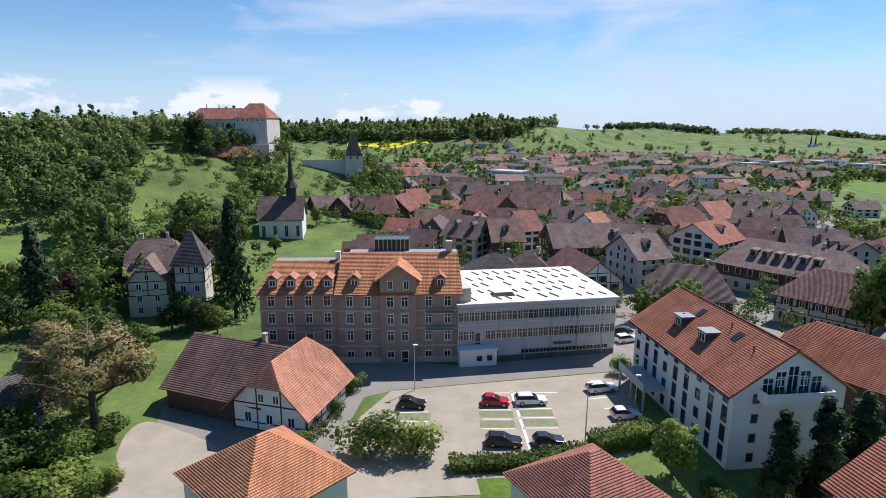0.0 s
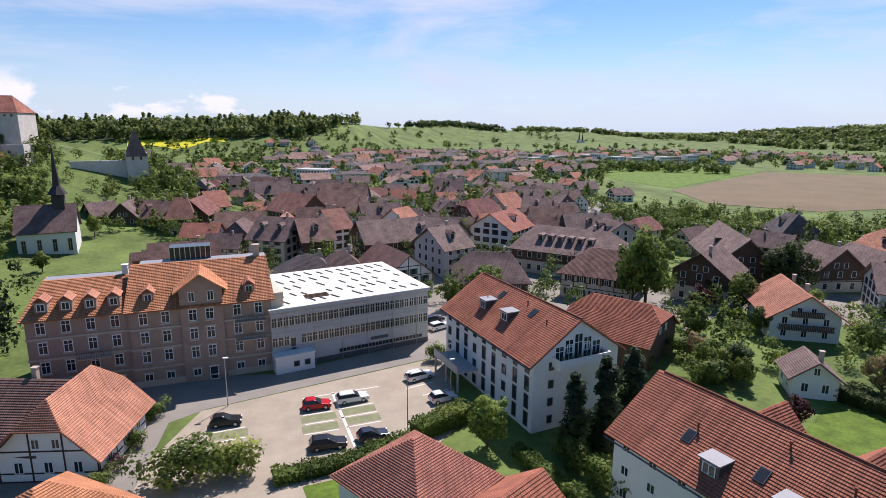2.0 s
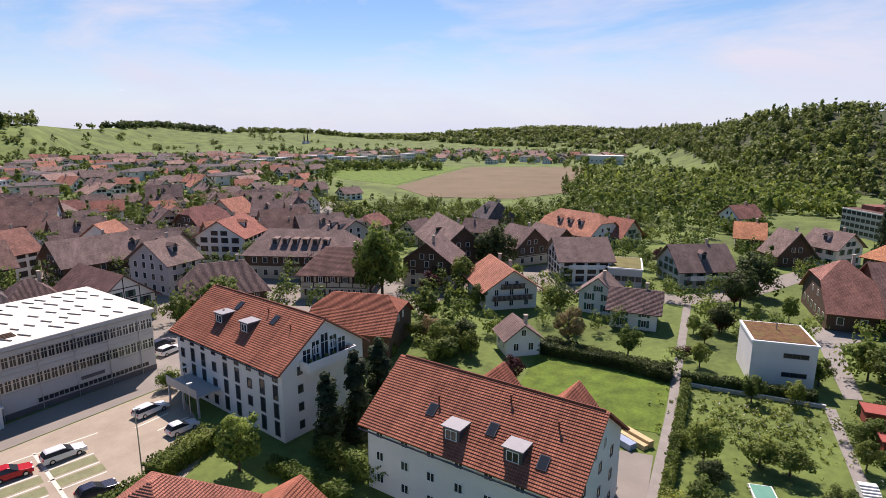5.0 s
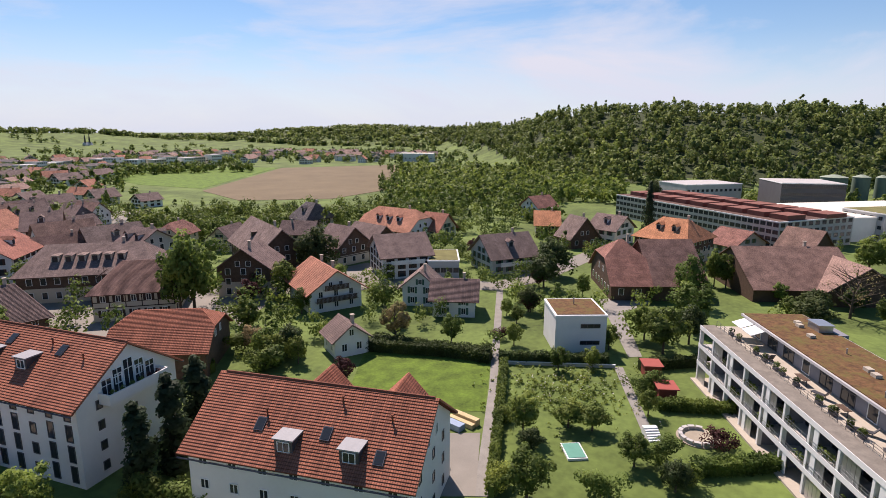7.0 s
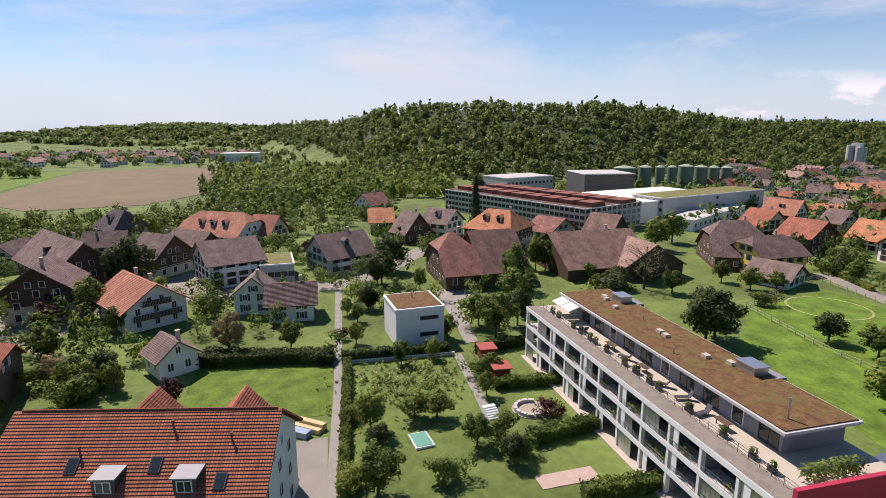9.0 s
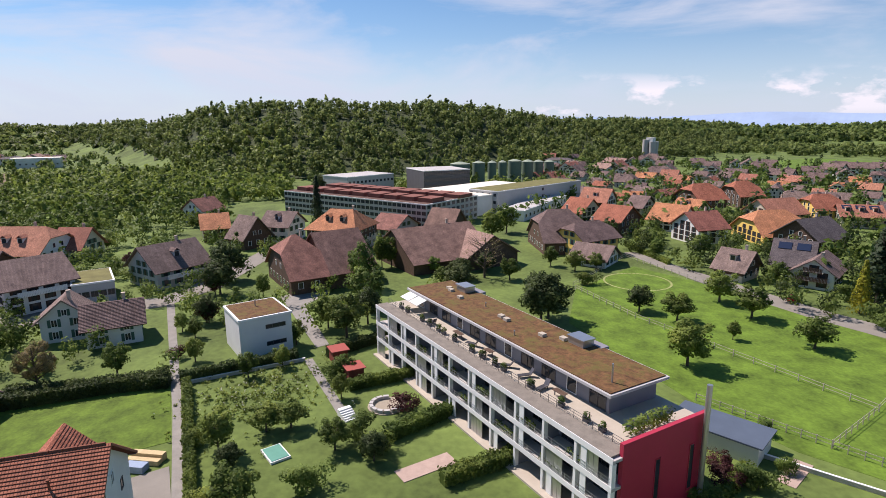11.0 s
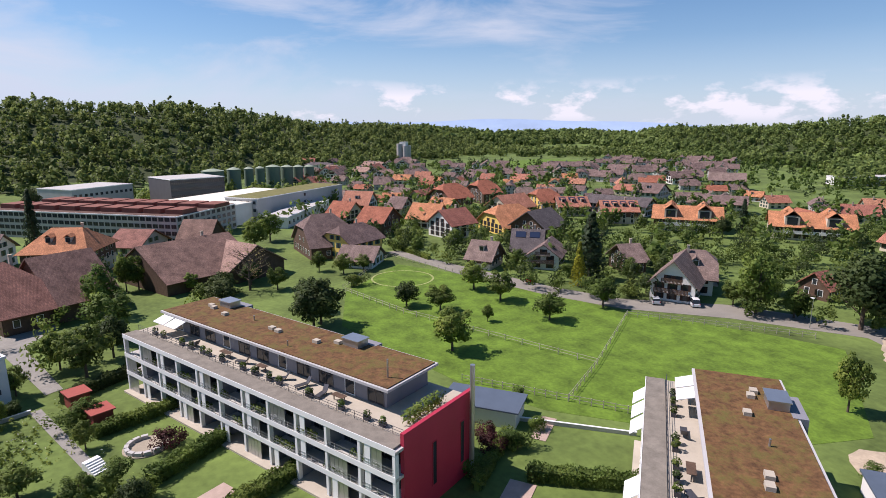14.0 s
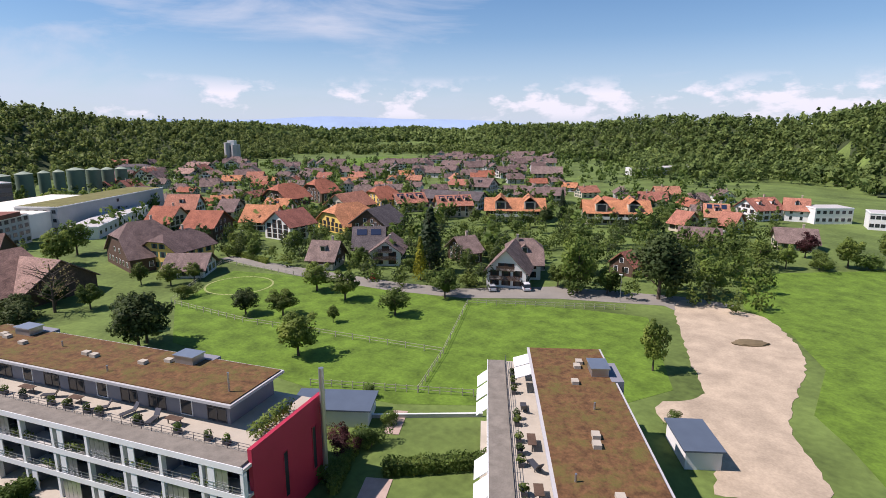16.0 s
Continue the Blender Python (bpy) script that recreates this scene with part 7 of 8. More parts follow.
# ---- trees and hedges that stand alone ----
for _k, _x, _y, _h, _w in (
    ("olive", -44.8, 66.8, 15, 1.15), ("green", -61.9, 88.3, 9, 1.1), ("dark", -78.7, 97.2, 9, 1.1), ("olive", -56.7, 75.6, 8, 1.1), ("green", -49.9, 87.7, 7, 1.1), ("dark", -58.7, 93.0, 8, 1.1), ("green", -62.1, 66.2, 8, 1.1), ("fresh", -51.3, 61.5, 6, 1.2), ("conifer", -41.8, 109.3, 24, 0.8), ("green", -64.0, 146.0, 23, 1.0), ("green", -57.5, 137.0, 19, 0.95), ("dark", -72.0, 160.0, 17, 1.0), ("dark", -107.0, 252.0, 17, 1.0), ("dark", -99.0, 240.0, 9, 1.2), ("green", -60.0, 160.0, 15, 1.0), ("dark", -71.2, 147.6, 13, 1.0),
    ("conifer", -76.3, 102.8, 20, 0.9), ("red", -77.6, 112.7, 9, 1.0), ("dark", -46.0, 101.8, 7, 1.1), ("dark", -50.7, 100.7, 6, 1.2), ("green", -42.0, 100.1, 6, 1.0),
    ("dark", -216.0, 502.9, 14, 1.3), ("green", -50.4, 166.9, 6, 1.0), ("fresh", -45.5, 201.3, 8, 0.8), ("green", -90.5, 114.3, 11, 1.0), ("green", -76.9, 89.4, 8, 1.1),
    ("fresh", 25.5, 56.3, 7.5, 1.0), ("cypress", 34.5, 51.7, 10.5, 1.25), ("cypress", 38.5, 51.4, 12, 1.25), ("cypress", 43.3, 53.1, 12, 1.25),
    ("fresh", 78.0, 93.8, 19, 0.85), ("fresh", 76.9, 96.5, 15, 0.8), ("dark", 115.5, 92.4, 14, 1.15), ("red", 86.1, 87.3, 7, 0.9), ("fresh", 96.9, 86.6, 9, 1.0), ("green", 100.4, 96.4, 6, 0.9),
    ("green", 39.9, 108.3, 7, 1.0), ("fresh", 48.3, 109.3, 9, 1.2), ("green", 66.8, 62.5, 5.5, 1.0), ("fresh", 68.3, 59.1, 5, 1.0), ("olive", 69.0, 69.4, 5, 1.0),
    ("olive", 83.3, 49.5, 8, 0.75), ("green", 87.7, 40.4, 6, 1.0), ("red", 64.5, 47.8, 5, 1.0), ("dark", 142.7, 36.7, 11, 1.15), ("fresh", 126.8, 25.3, 6, 0.8), ("red", 130.6, 36.7, 5, 1.0),
    ("green", 99.2, 5.6, 9, 1.2), ("fresh", 104.6, 9.3, 7, 1.0), ("dark", 105.8, 1.8, 8, 1.0), ("green", 131.2, 3.1, 12, 0.8), ("fresh", 149.7, -1.8, 10, 0.7), ("conifer", 207.0, 20.1, 20, 0.6),
    ("fresh", 63.5, 19.2, 6, 1.0), ("fresh", 67.6, 14.4, 4.2, 1.5), ("green", 68.1, 11.4, 4.0, 1.5), ("dark", 60.3, 17.1, 3.2, 1.4), ("green", 51.1, 14.8, 6.5, 1.1), ("green", 62.2, 5.5, 4.5, 1.2), ("green", 84.2, 20.0, 4.5, 1.0), ("fresh", 87.4, 15.3, 4, 1.0), ("green", 96.9, 14.3, 5, 1.0), ("green", 103.0, 33.2, 4, 1.0), ("red", 110.8, 32.8, 4.5, 1.2), ("green", 75.3, 5.4, 4, 1.0), ("dark", 59.3, 0.9, 4, 1.2), ("fresh", 91.6, 29.9, 4.5, 1.0),
    ("bare", 135.7, -27.2, 12, 1.0), ("fresh", 182.3, -39.0, 11, 1.1), ("green", 154.5, -13.5, 10, 0.8), ("dark", 124.2, -19.2, 7, 1.5), ("dark", 101.2, -31.5, 10.5, 1.2), ("dark", 277.4, 25.5, 16, 0.6),
    ("dark", 105.5, -53.6, 6.0, 1.35), ("green", 99.0, -58.3, 6.2, 1.45), ("fresh", 79.0, -48.9, 8.5, 1.20), ("fresh", 109.0, -73.5, 7.5, 1.35), ("green", 98.4, -73.6, 7.2, 1.35), ("green", 88.3, -62.9, 3.8, 0.9), ("green", 82.5, -74.1, 6.2, 1.45), ("green", 83.2, -89.8, 7.0, 1.25),
    ("dark", 103.9, -33.8, 10, 1.2),
    ("fresh", 194.0, -46.7, 11, 1.1),
    ("green", 150.1, -4.4, 9, 0.8),
    ("dark", 135.2, -20.9, 6, 1.5),
    ("dark", 140.8, -28.6, 6, 1.3),
    ("green", 133.0, -33.0, 6, 1.2),
    ("green", 138.6, -51.9, 6, 1.3),
    ("dark", 161.7, -56.6, 8, 1.0),
    ("green", 115.5, 1.9, 10, 1.2),
    ("fresh", 141.7, -15.0, 5, 1.1),
    ("dark", 112.8, -34.0, 8, 1.1),
    ("green", 130.3, -15.8, 5, 1.3),
    ("green", 139.5, -58.0, 5, 1.2),
    ("dark", 152.5, 3.7, 9, 0.9),
    ("green", 145.1, -47.4, 6, 1.0),
    ("fresh", 150.2, -80.3, 6, 1.0),
    ("green", 165.7, -82.3, 6, 0.9),
    ("green", 67.3, 64.9, 6, 1.2),
    ("dark", 70.5, 62.5, 6, 1.1),
    ("green", 89.0, 75.4, 6, 1.0),
    ("green", 76.0, 77.2, 7, 1.0),
    ("red", 93.9, 92.9, 6, 0.9),
    ("fresh", 120.2, 95.3, 6, 1.0),
    ("green", 171.0, 66.2, 6, 1.0),
    ("red", 158.6, 66.0, 5, 0.9),
    ("dark", 111.0, 33.3, 6, 1.1),
    ("dark", 130.7, 35.6, 9, 1.2),
    ("fresh", 106.5, 36.5, 4, 1.0),
    ("green", 179.4, 60.3, 5, 1.0),
    ("green", 185.0, 82.8, 5, 0.9),
    ("conifer", 101.6, -104.0, 17, 1.15), ("gold", 97.9, -96.7, 11, 0.8), ("green", 146.0, -91.2, 8, 1.1), ("green", 118.9, -94.6, 6, 1.2), ("fresh", 146.7, -63.5, 5, 1.2), ("green", 93.6, -110.0, 7, 1.0),
    ("dark", 47.5, -121.3, 16, 1.1), ("fresh", 39.8, -130.4, 10, 1.0), ("fresh", 63.4, -113.4, 14, 0.85), ("fresh", 32.7, -83.6, 9, 0.7), ("green", 69.4, -114.9, 6, 1.2), ("green", 57.9, -117.5, 7, 1.2), ("conifer", 117.2, -194.8, 13, 0.8), ("dark", 117.8, -184.4, 8, 1.0), ("red", 32.6, -189.6, 8, 1.0), ("green", 39.2, -168.2, 8, 1.2), ("fresh", 21.4, -183.3, 9, 1.1), ("green", 13.8, -199.0, 9, 1.1), ("fresh", 33.5, -171.2, 7, 1.1), ("green", 85.7, -106.5, 5, 1.1), ("green", 129.2, -107.4, 7, 1.0),
):
    tree(_k, _x, _y, _h, _w)
for _k, _x, _y, _h, _w in (
    ("bush", -8.7, 61.0, 4.2, 1.25), ("freshbush", -3.2, 60.5, 4.0, 1.2), ("bush", -13.2, 76.7, 2.4, 1.0), ("freshbush", -14.6, 70.2, 2.0, 1.2), ("redbush", -16.2, 65.9, 1.8, 1.2), ("bush", -16.6, 62.1, 2.0, 1.2), ("freshbush", 28.1, 83.2, 3.0, 0.8),
    ("bush", -46.8, 55.9, 3.2, 1.3), ("freshbush", -46.8, 62.4, 3.0, 1.3), ("freshbush", -39.9, 53.9, 3.0, 1.3), ("freshbush", -37.3, 51.9, 2.6, 1.2), ("freshbush", -52.8, 67.0, 2.8, 1.3), ("redbush", -53.3, 73.3, 2.4, 1.2), ("freshbush", -43.0, 58.3, 3.4, 1.3), ("freshbush", -48.1, 70.1, 2.6, 1.3), ("bush", -41.2, 62.5, 2.8, 1.2), ("freshbush", -42.0, 50.5, 3.4, 1.3), ("freshbush", -44.0, 52.0, 2.8, 1.2), ("bush", -69.3, 99.4, 5.0, 1.2), ("bush", -74.0, 101.0, 6.0, 1.2), ("bush", -51.1, 108.2, 4.6, 1.2), ("bush", -45.6, 105.6, 4.6, 1.2),
    ("bush", -45.6, 58.9, 3.5, 1.4), ("bush", -51.3, 60.2, 4, 1.4), ("freshbush", -39.5, 51.3, 3.5, 1.3), ("bush", -49.4, 53.5, 4, 1.3), ("freshbush", -35.7, 54.6, 2.0, 1.3), ("bush", -59.5, 68.9, 4, 1.3), ("redbush", -55.6, 72.0, 3, 1.2),
    ("bush", 33.4, 48.4, 3.2, 1.0), ("bush", 33.9, 44.5, 3, 1.1), ("freshbush", 33.5, 51.0, 2.4, 1.0), ("bush", 64.2, 62.3, 3.4, 1.3), ("freshbush", 70.9, 63.9, 3.2, 1.3), ("bush", 68.4, 71.0, 3, 1.3),
    ("bush", 54.7, 7.9, 2.6, 1.2), ("redbush", 93.2, 33.1, 2.2, 1.0), ("freshbush", 51.8, 18.0, 2.6, 1.0), ("freshbush", 65.1, 22.5, 2.2, 1.0), ("bush", 64.4, 3.0, 2.6, 1.2), ("redbush", 71.0, -3.5, 2.4, 1.2), ("bush", 82.4, 6.5, 2.8, 1.2),
    ("bush", 126.2, -50.5, 2.6, 1.4), ("freshbush", 61.3, 0.4, 2.4, 1.3), ("redbush", 50.2, -36.5, 2.2, 1.2), ("freshbush", 47.4, -31.9, 2.0, 1.2), ("bush", 58.9, -47.7, 1.6, 1.0),
    ("freshbush", 50.8, -44.3, 1.8, 1.0), ("bush", 48.6, -39.4, 2.2, 1.2), ("redbush", 52.3, -37.6, 2.0, 1.1), ("freshbush", 47.0, -31.9, 1.8, 1.2), ("bush", 23.7, -68.6, 1.6, 1.3),
    ("bush", 126.7, -88.2, 3, 1.3), ("freshbush", 124.6, -97.7, 3, 1.3), ("bush", 105.2, -101.7, 3, 1.3), ("freshbush", 70.2, -129.1, 4, 1.3), ("bush", 42.9, -154.3, 4, 1.4), ("bush", 26.6, -176.1, 4, 1.4), ("freshbush", 16.9, -185.0, 4, 1.4), ("bush", 86.2, -101.1, 3, 1.3),
):
    tree(_k, _x, _y, _h, _w)
hedge(0.8, 57.6, 9.8, 58.2, 2.0, 1.3, L_GREEN, "loose green hedge along the car park")
hedge(9.8, 58.2, 17.7, 60.5, 2.2, 1.4, L_GREEN, "loose green hedge along the car park")
hedge(17.8, 60.9, 25.9, 64.3, 2.6, 2.2, L_GREEN, "tall loose hedge along the car park")
hedge(78.3, 52.9, 84.4, 31.5, 2.4, 2.0)
hedge(83.6, 29.9, 90.3, 13.1, 1.4, 1.8)
hedge(81.9, 28.3, 49.6, 18.2, 1.0, 1.6, L_GREEN)
hedge(90.3, 8.5, 98.1, -2.9, 1.4, 1.8)
hedge(77.8, 4.6, 81.2, -5.3, 1.4, 1.6, L_GREEN)
hedge(63.4, -0.6, 68.9, -9.5, 1.6, 1.7, L_GREEN)
hedge(53.8, -6.3, 57.4, -15.6, 1.6, 1.7, L_GREEN)
hedge(43.5, -36.6, 35.9, -45.8, 1.8, 1.5, L_GREEN)
hedge(44.4, -30.5, 51.5, -40.1, 1.0, 1.3, L_FRESH)
hedge(28.2, 54.2, 30.7, 43.2, 1.6, 1.4, L_GREEN)
hedge(57.3, 77.3, 59.7, 68.8, 1.6, 1.8, L_GREEN)
hedge(166.5, -78.6, 141.7, -79.7, 1.2, 1.4, L_FRESH)
hedge(81.3, 52.9, 83.0, 31.0, 2.2, 1.8)


# ---- cars ----
def car_paint(name, col):
    m = mat(name, col, 0.25, 0.04, 2.0, metal=0.2, spec=0.5)
    return m


PAINT = {"black": car_paint("black_car_paint", (0.02, 0.02, 0.023)), "red": car_paint("red_car_paint", (0.5, 0.02, 0.03)), "white": car_paint("white_car_paint", (0.75, 0.75, 0.74)), "silver": car_paint("silver_car_paint", (0.5, 0.51, 0.52)), "navy": car_paint("dark_blue_car_paint", (0.03, 0.035, 0.06))}
LAMP = mat("lamp_lens", (0.7, 0.7, 0.68), 0.2, 0.05, 1.0)
TAIL = mat("red_lamp_lens", (0.4, 0.02, 0.02), 0.3, 0.05, 1.0)


def profile_body(prof, w, taper=0.0):
    """A solid with the side profile prof (x, z), w wide, its upper part drawn in by taper."""
    bm = bmesh.new()
    zs = [z for _, z in prof]
    lo, hi = min(zs), max(zs)
    sides = []
    for s in (-1, 1):
        sides.append([bm.verts.new((x, s * (w / 2 - taper * (z - lo) / (hi - lo)), z)) for x, z in prof])
    n = len(prof)
    bm.faces.new(sides[0])
    bm.faces.new(sides[1][::-1])
    for i in range(n):
        bm.faces.new((sides[0][i], sides[1][i], sides[1][(i + 1) % n], sides[0][(i + 1) % n]))
    bmesh.ops.recalc_face_normals(bm, faces=bm.faces)
    bmesh.ops.bevel(bm, geom=[e for e in bm.edges if e.calc_length() > 0.2], offset=0.05, segments=2, affect="EDGES", profile=0.6)
    return bm


def car(colour, x, y, yaw, kind="estate", label=""):
    L, W, H = {"estate": (4.5, 1.78, 1.48), "hatch": (3.9, 1.7, 1.48), "van": (4.4, 1.8, 1.85)}[kind]
    ob = empty("van" if kind == "van" else "car", pose(x, y, 0.055, 0, 0, yaw), label or f"parked {colour} {kind} car", "van" if kind == "van" else "car", "parked cars")
    h = L / 2
    part("body", profile_body([(-h, 0.35), (-h + 0.05, 0.75), (-h + 0.15, 0.95), (h - 1.25, 0.92), (h - 0.25, 0.78), (h, 0.6), (h - 0.02, 0.28), (-h + 0.1, 0.25)], W, 0.06), PAINT[colour], ob)
    rear = {"estate": 0.22, "hatch": 0.3, "van": 0.12}[kind]
    part("glasshouse", profile_body([(-h + 0.12, 0.93), (-h + rear + 0.2, H - 0.08), (h - 2.15, H - 0.08), (h - 1.3, 0.91)], W - 0.1, 0.16), GLASS, ob, "dark tinted windows")
    part("car_roof", profile_body([(-h + rear + 0.15, H - 0.1), (-h + rear + 0.35, H), (h - 2.3, H), (h - 2.05, H - 0.1)], W - 0.38, 0.05), PAINT[colour], ob)
    for sx in (-1, 1):
        for sy in (-1, 1):
            bm = bmesh.new()
            tube(bm, (0, -0.1, 0), (0, 0.1, 0), 0.31, 0.31, 16)
            wh = part("wheel", bm, RUBBER, ob)
            wh.matrix_basis = pose(sx * h * 0.6, sy * (W / 2 - 0.08), 0.31)
            bm = bmesh.new()
            tube(bm, (0, -0.115, 0), (0, 0.115, 0), 0.19, 0.19, 10)
            part("rim", bm, METAL, wh)
    for sy in (-1, 1):
        part("headlight", boxes((h - 0.16, h + 0.004, sy * W * 0.34 - 0.18, sy * W * 0.34 + 0.18, 0.58, 0.74)), LAMP, ob)
        part("tail_light", boxes((-h - 0.004, -h + 0.1, sy * W * 0.4 - 0.1, sy * W * 0.4 + 0.1, 0.66, 0.88)), TAIL, ob)
    return ob


car("black", -4.2, 72.2, -4, "hatch", "parked black hatchback in the car park")
car("red", 7.4, 73.0, -4, "hatch", "parked bright red hatchback in the car park")
car("white", 12.4, 73.4, 3, "estate", "parked white estate car in the car park")
car("black", 7.5, 62.7, -5, "estate", "parked black estate car in the car park")
car("navy", 13.0, 62.8, 2, "hatch", "parked dark grey car in the car park")
car("white", 23.4, 77.3, 12, "estate", "parked white estate car beside the trees")
car("white", 24.5, 69.5, 6, "hatch", "parked white hatchback beside the trees")
car("white", 33.4, 97.1, 20, "estate", "parked white car on the street")
car("navy", 33.5, 101.0, 20, "estate", "parked dark car on the street")
car("white", 72.8, 133.3, -70, "estate", "white car on the square")
car("navy", 105.4, 97.9, -60, "hatch", "blue car in the village street")
car("white", 134.8, 85.5, 80, "estate", "white car beside the house")
car("black", 152.3, 92.5, 80, "hatch", "dark car beside the house")
car("silver", 130.9, 18.6, 2, "estate", "silver car before the farmhouse")
car("red", 107.6, -89.8, -50, "hatch", "red car on the lane")
car("silver", 79.4, -101.9, -42, "estate", "silver car on the lane")
car("white", 73.7, -107.6, -42, "van", "white van on the lane")


# ---- street lamps, poles, fences ----
def street_lamp(x, y, h=7.0, yaw=0):
    ob = empty("street_lamp", pose(x, y, 0, 0, 0, yaw), "slim grey street lamp on the verge", "street lamp", "street lamps")
    bm = bmesh.new()
    tube(bm, (0, 0, -0.3), (0, 0, h), 0.09, 0.05, 8)
    part("pole", bm, METAL, ob)
    part("lamp_head", boxes((-0.2, 0.5, -0.14, 0.14, h, h + 0.16)), FRAME, ob)


for _x, _y, _h in ((-4.1, 77.4, 7), (17.5, 63.0, 8), (28.3, 77.5, 5), (-45.9, 51.2, 7), (107.8, 97.6, 6), (53.0, -113.9, 6), (26.5, 71.7, 5)):
    street_lamp(_x, _y, _h)


def post_fence(ax, ay, bx, by, n, h=1.2, label="weathered wooden paddock fence"):
    L = math.hypot(bx - ax, by - ay)
    ob = empty("fence", pose(ax, ay, ground_z(ax, ay), 0, 0, math.degrees(math.atan2(by - ay, bx - ax))), label, "fence")
    post = boxes((-0.05, 0.05, -0.05, 0.05, -0.3, h))
    me = bpy.data.meshes.new("post")
    post.to_mesh(me)
    post.free()
    me.materials.append(FENCE)
    for i in range(n + 1):
        share("post", me, ob, pose(L * i / n, 0, 0))
    for z in (0.5, 1.0):
        part("rail", boxes((0, L, 0.052, 0.085, z, z + 0.07)), FENCE, ob)


FENCE = mat("weathered_fence_wood", (0.42, 0.38, 0.30), 0.9, 0.2, 1.0)
post_fence(122.6, -46.3, 101.4, -50.8, 9)
post_fence(101.4, -50.8, 61.6, -66.1, 12)
post_fence(54.6, -53.3, 61.6, -66.1, 8)
post_fence(61.6, -66.1, 76.3, -89.6, 8)
post_fence(67.9, -43.8, 46.5, -58.6, 16)
post_fence(125.0, -46.5, 151.6, -71.6, 10)
post_fence(151.6, -71.6, 109.4, -81.0, 16)
post_fence(76.3, -89.6, 49.6, -109.2, 16)


# ---- garden things ----
def plain_thing(name, label, cat, x, y, yaw, m, *bs):
    ob = empty(name, pose(x, y, ground_z(x, y), 0, 0, yaw), label, cat)
    for i, (nm, mm, b) in enumerate(bs):
        part(nm, boxes(b), mm or m, ob)
    return ob


_x, _y = 62.1, 12.4
plain_thing("pool_cover", "turquoise covered sandpit in the lawn", "sandpit", _x, _y, 30, FRAME, ("frame", FRAME, (-1.7, 1.7, -1.2, 1.2, -0.1, 0.28)), ("cover", TURQ, (-1.55, 1.55, -1.05, 1.05, 0.283, 0.33)))
for _x, _y in ((88.9, 6.5), (81.5, 3.8)):
    plain_thing("garden_shed", "small dark red garden shed", "shed", _x, _y, 20, SHEDRED, ("wall", SHEDRED, (-1.3, 1.3, -1.2, 1.2, -0.2, 2.1)), ("shed_roof", SHEDTOP, (-1.6, 1.6, -1.5, 1.5, 2.103, 2.25)))
_x, _y = 57.8, -40.8
plain_thing("garage", "low garage with dark blue-grey flat roof", "garage", _x, _y, 128.7, W_WHITE, ("wall", W_WHITE, (-2.6, 2.6, -5, 5, -0.5, 2.3)), ("roof", SLATE, (-2.9, 2.9, -5.4, 5.4, 2.303, 2.5)))
_x, _y = 19.7, -64.3
plain_thing("garage", "low white garage with dark blue-grey roof", "garage", _x, _y, 128.7, W_WHITE, ("wall", W_WHITE, (-3.4, 3.4, -2.0, 2.0, -0.5, 2.3)), ("roof", SLATE, (-3.7, 3.7, -2.3, 2.3, 2.303, 2.5)))
_x, _y = 62.8, 27.1
plain_thing("woodpile", "pale stacked timber boards beside the yard", "woodpile", _x, _y, 75, LUMBER, ("lumber", LUMBER, (-2, 2, -0.9, -0.1, 0.0, 0.9)), ("lumber", LUMBER, (-2, 2, 0.1, 0.8, 0.0, 0.6)), ("tarpaulin", TARP, (-1.2, 1.2, 1.2, 2.4, 0.0, 0.8)))
_x, _y = 68.9, 3.7
ob = empty("garden_steps", pose(_x, _y, 0, 0, 0, -60), "white concrete garden steps", "steps")
for _k in range(6):
    part("step", boxes((-0.9, 0.9, _k * 0.35, 2.4, _k * 0.16, _k * 0.16 + 0.158)), FRAME, ob)
_x, _y = 72.2, -0.9
ob = empty("seating_circle", pose(_x, _y, 0), "round stone garden seat on a paved circle", "garden seat")
bm = bmesh.new()
tube(bm, (0, 0, -0.1), (0, 0, 0.12), 2.6, 2.6, 28)
part("paving", bm, PAVING, ob)
for _k in range(10):
    _a = _k * 0.45
    s = part("seat_block", boxes((-0.4, 0.4, -0.25, 0.25, 0.123, 0.55)), CONCRETE, ob)
    s.matrix_basis = pose(2.1 * math.cos(_a), 2.1 * math.sin(_a), 0, 0, 0, math.degrees(_a) + 90)
for _x, _y, _w, _d, _yaw in ((57.3, -5.0, 2.4, 7.0, 25), (50.7, -45.3, 2.0, 6.0, 35), (41.9, -34.2, 3.0, 4.0, 35)):
    plain_thing("garden_terrace", "pale pink paved garden terrace", "terrace", _x, _y, _yaw, DECK, ("paving", GPAVE, (-_w / 2, _w / 2, -_d / 2, _d / 2, -0.2, 0.07)))


def wall_between(ax, ay, bx, by, label):
    L = math.hypot(bx - ax, by - ay)
    ob = empty("garden_wall", pose(ax, ay, 0, 0, 0, math.degrees(math.atan2(by - ay, bx - ax))), label, "wall")
    part("wall", boxes((0, L, -0.1, 0.1, -0.3, 0.5)), CONCRETE, ob)
    part("coping", boxes((-0.05, L + 0.05, -0.15, 0.15, 0.503, 0.57)), FRAME, ob)


wall_between(82.9, 29.3, 89.5, 12.0, "low white garden wall")
wall_between(54.8, -43.0, 43.3, -54.1, "low pale concrete garden wall")
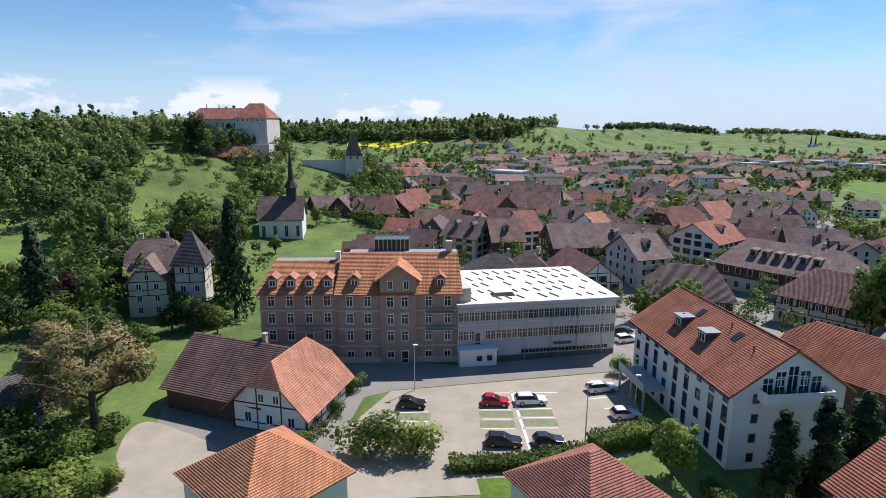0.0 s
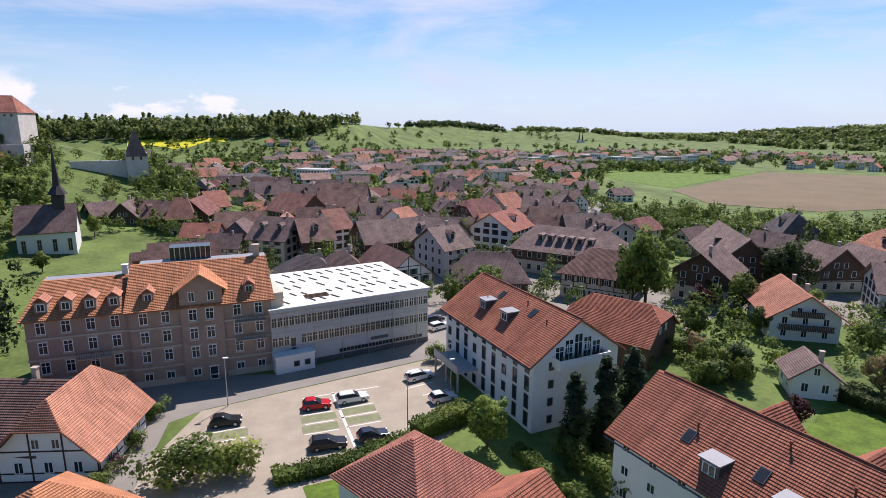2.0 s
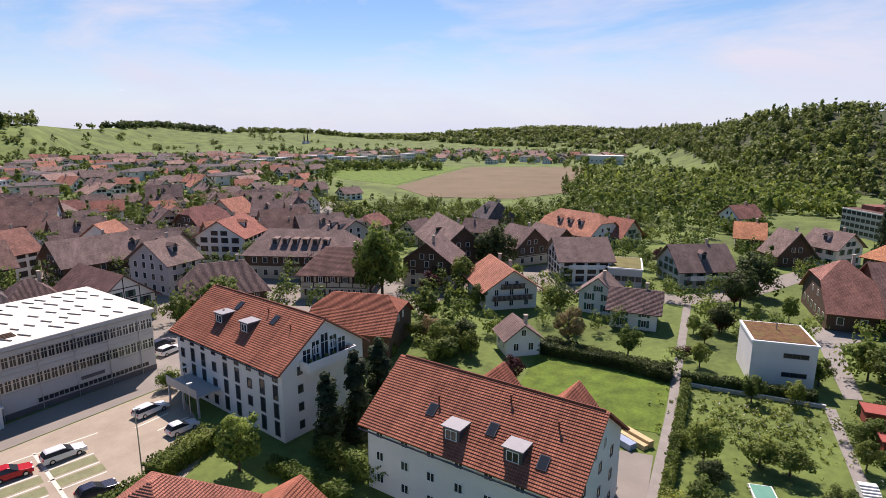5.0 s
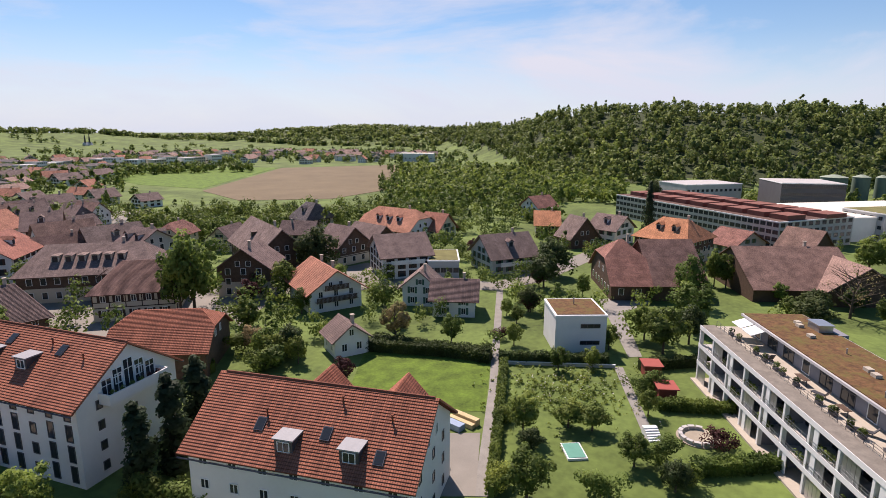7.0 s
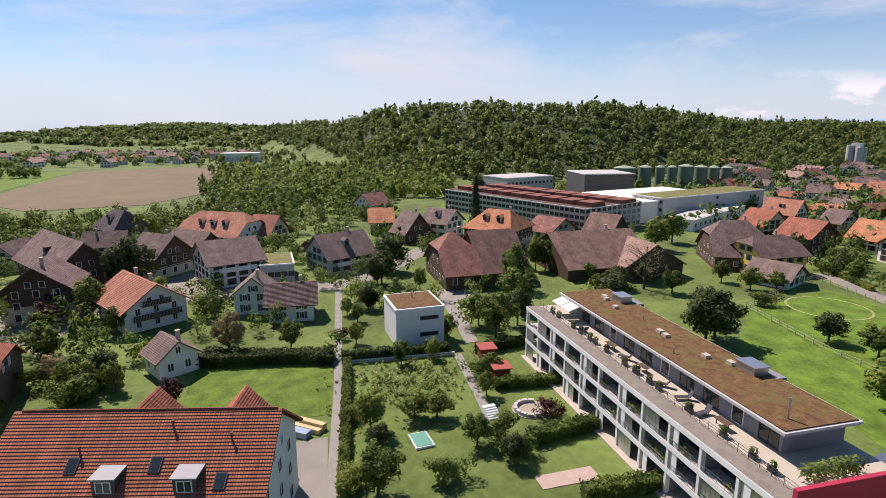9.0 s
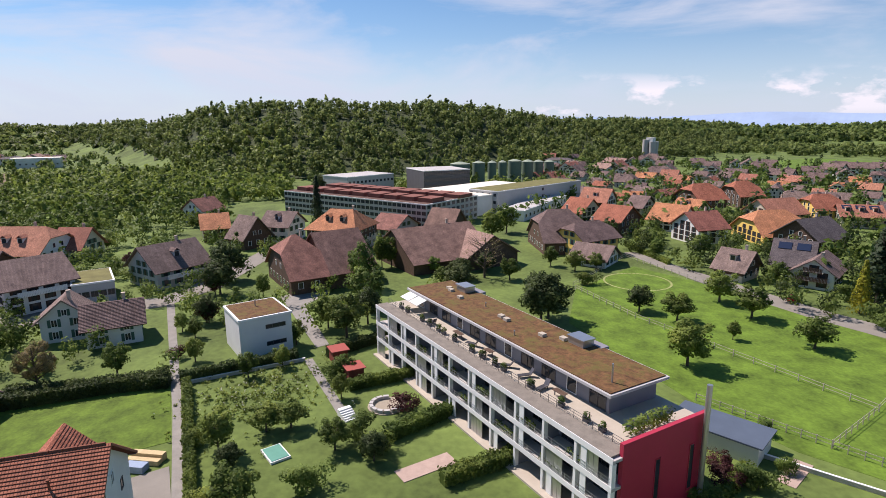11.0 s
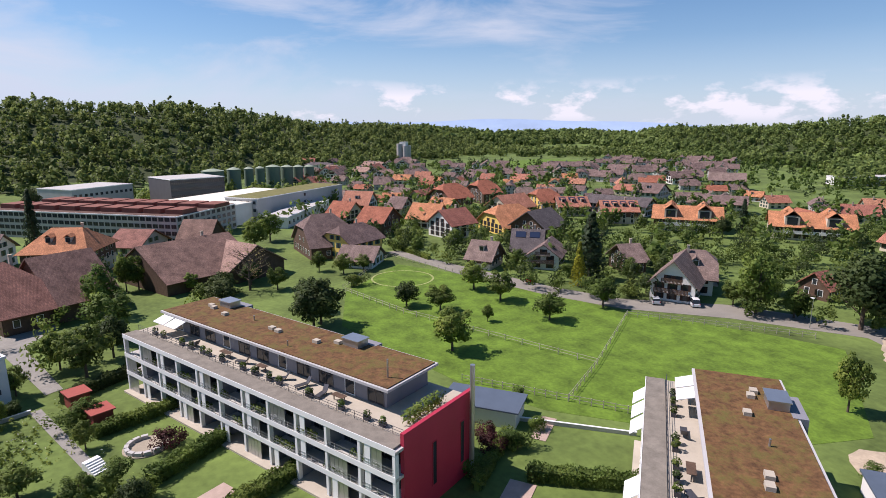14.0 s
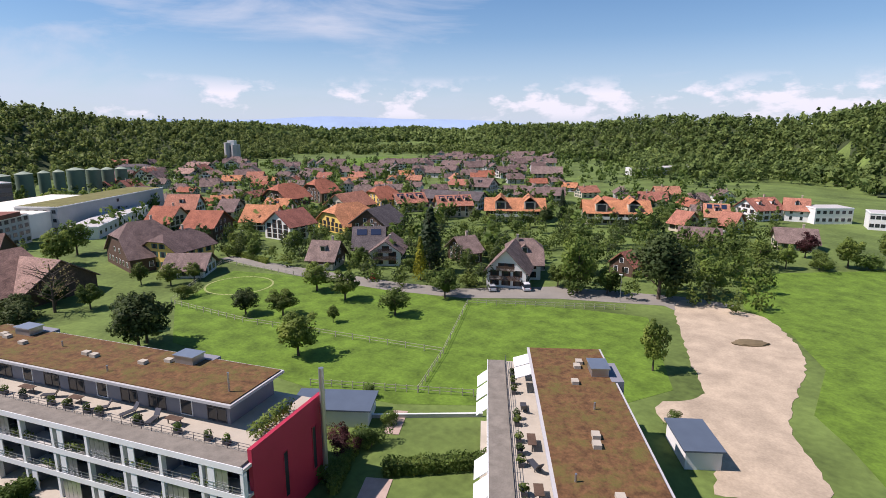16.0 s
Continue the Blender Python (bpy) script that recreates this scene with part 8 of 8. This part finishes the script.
# lunging ring in the paddock
_x, _y = 126.8, -63.4
bm = bmesh.new()
for _k in range(48):
    _a, _b = 6.2832 * _k / 48, 6.2832 * (_k + 0.9) / 48
    v = [bm.verts.new((r * math.cos(t), r * math.sin(t), 0.07)) for r, t in ((7.6, _a), (8.1, _a), (8.1, _b), (7.6, _b))]
    bm.faces.new(v)
_o = mesh_ob("riding_ring", bm, RINGSAND)
_o.matrix_basis = pose(_x, _y, 0)
tagged(_o, "worn sandy ring in the grass", "riding ring", kind="structure")
# mound of earth on the gravel plot
bm = bmesh.new()
bmesh.ops.create_icosphere(bm, subdivisions=3, radius=1.0)
for v in bm.verts:
    v.co = Vector((v.co.x * 3.2, v.co.y * 1.6, max(v.co.z, -0.2) * 0.55)) * (1 + 0.25 * noise.noise(v.co * 2.3))
_o = mesh_ob("earth_mound", bm, SOIL)
_x, _y = 24.7, -106.5
_o.matrix_basis = pose(_x, _y, 0.06, 0, 0, 40)
tagged(_o, "small heap of brown earth", "earth heap")
# flowering plants in the rough garden
_rng = np.random.default_rng(4)
_x, _y = 77.7, 17.4
_c = np.stack([_x + _rng.normal(0, 5.0, 500), _y + _rng.normal(0, 5.0, 500), _rng.uniform(0.05, 0.5, 500)], 1)
tagged(new("wild_flowers", quads_mesh("wild_flowers", leaf_arrays(_rng, _c, np.full(500, 0.3), 5000, 0.16), L_FRESH)), "tall weeds and wild grass in the garden", "plants", kind="stuff")
_c[:, 2] += 0.3
tagged(new("white_flowers", quads_mesh("white_flowers", leaf_arrays(_rng, _c, np.full(500, 0.3), 260, 0.14), L_WHITE)), "scattered white wild flowers", "flowers", kind="stuff")


# ---- trees in the gardens between the houses ----
def clear(gap):
    return lambda x, y, r, a: all(math.hypot(x - ox, y - oy) > oc + gap for ox, oy, oc in OCC)


wood("garden_tree_group", "leafy trees between the village houses", ring_spots(31, 36, 84, 92, 225, 210, 6, 5.5, clear(1.0)), L_GREEN, 240, 0.36)
wood("garden_tree_group", "light green trees between the village houses", ring_spots(32, 36, 100, 100, 260, 200, 5.5, 5, clear(1.0)), L_FRESH, 220, 0.36)
wood("garden_tree_group", "leafy trees between old town houses", ring_spots(33, -8, 36, 112, 320, 330, 8, 6, clear(-1.5)), L_GREEN, 170, 0.42)
wood("garden_tree_group", "leafy trees behind the lane", ring_spots(34, 112, 168, 122, 260, 430, 6, 5.5, lambda x, y, r, a: clear(0.5)(x, y, r, a) and (r > 172 if a < 119 else r > 150 if a < 127 else r > 126)), L_GREEN, 200, 0.4)
wood("garden_tree_group", "dark shrubs behind the lane", ring_spots(35, 112, 168, 126, 240, 130, 7, 5, lambda x, y, r, a: clear(0.5)(x, y, r, a) and (r > 172 if a < 119 else r > 150 if a < 127 else r > 128)), L_DARK, 200, 0.4)
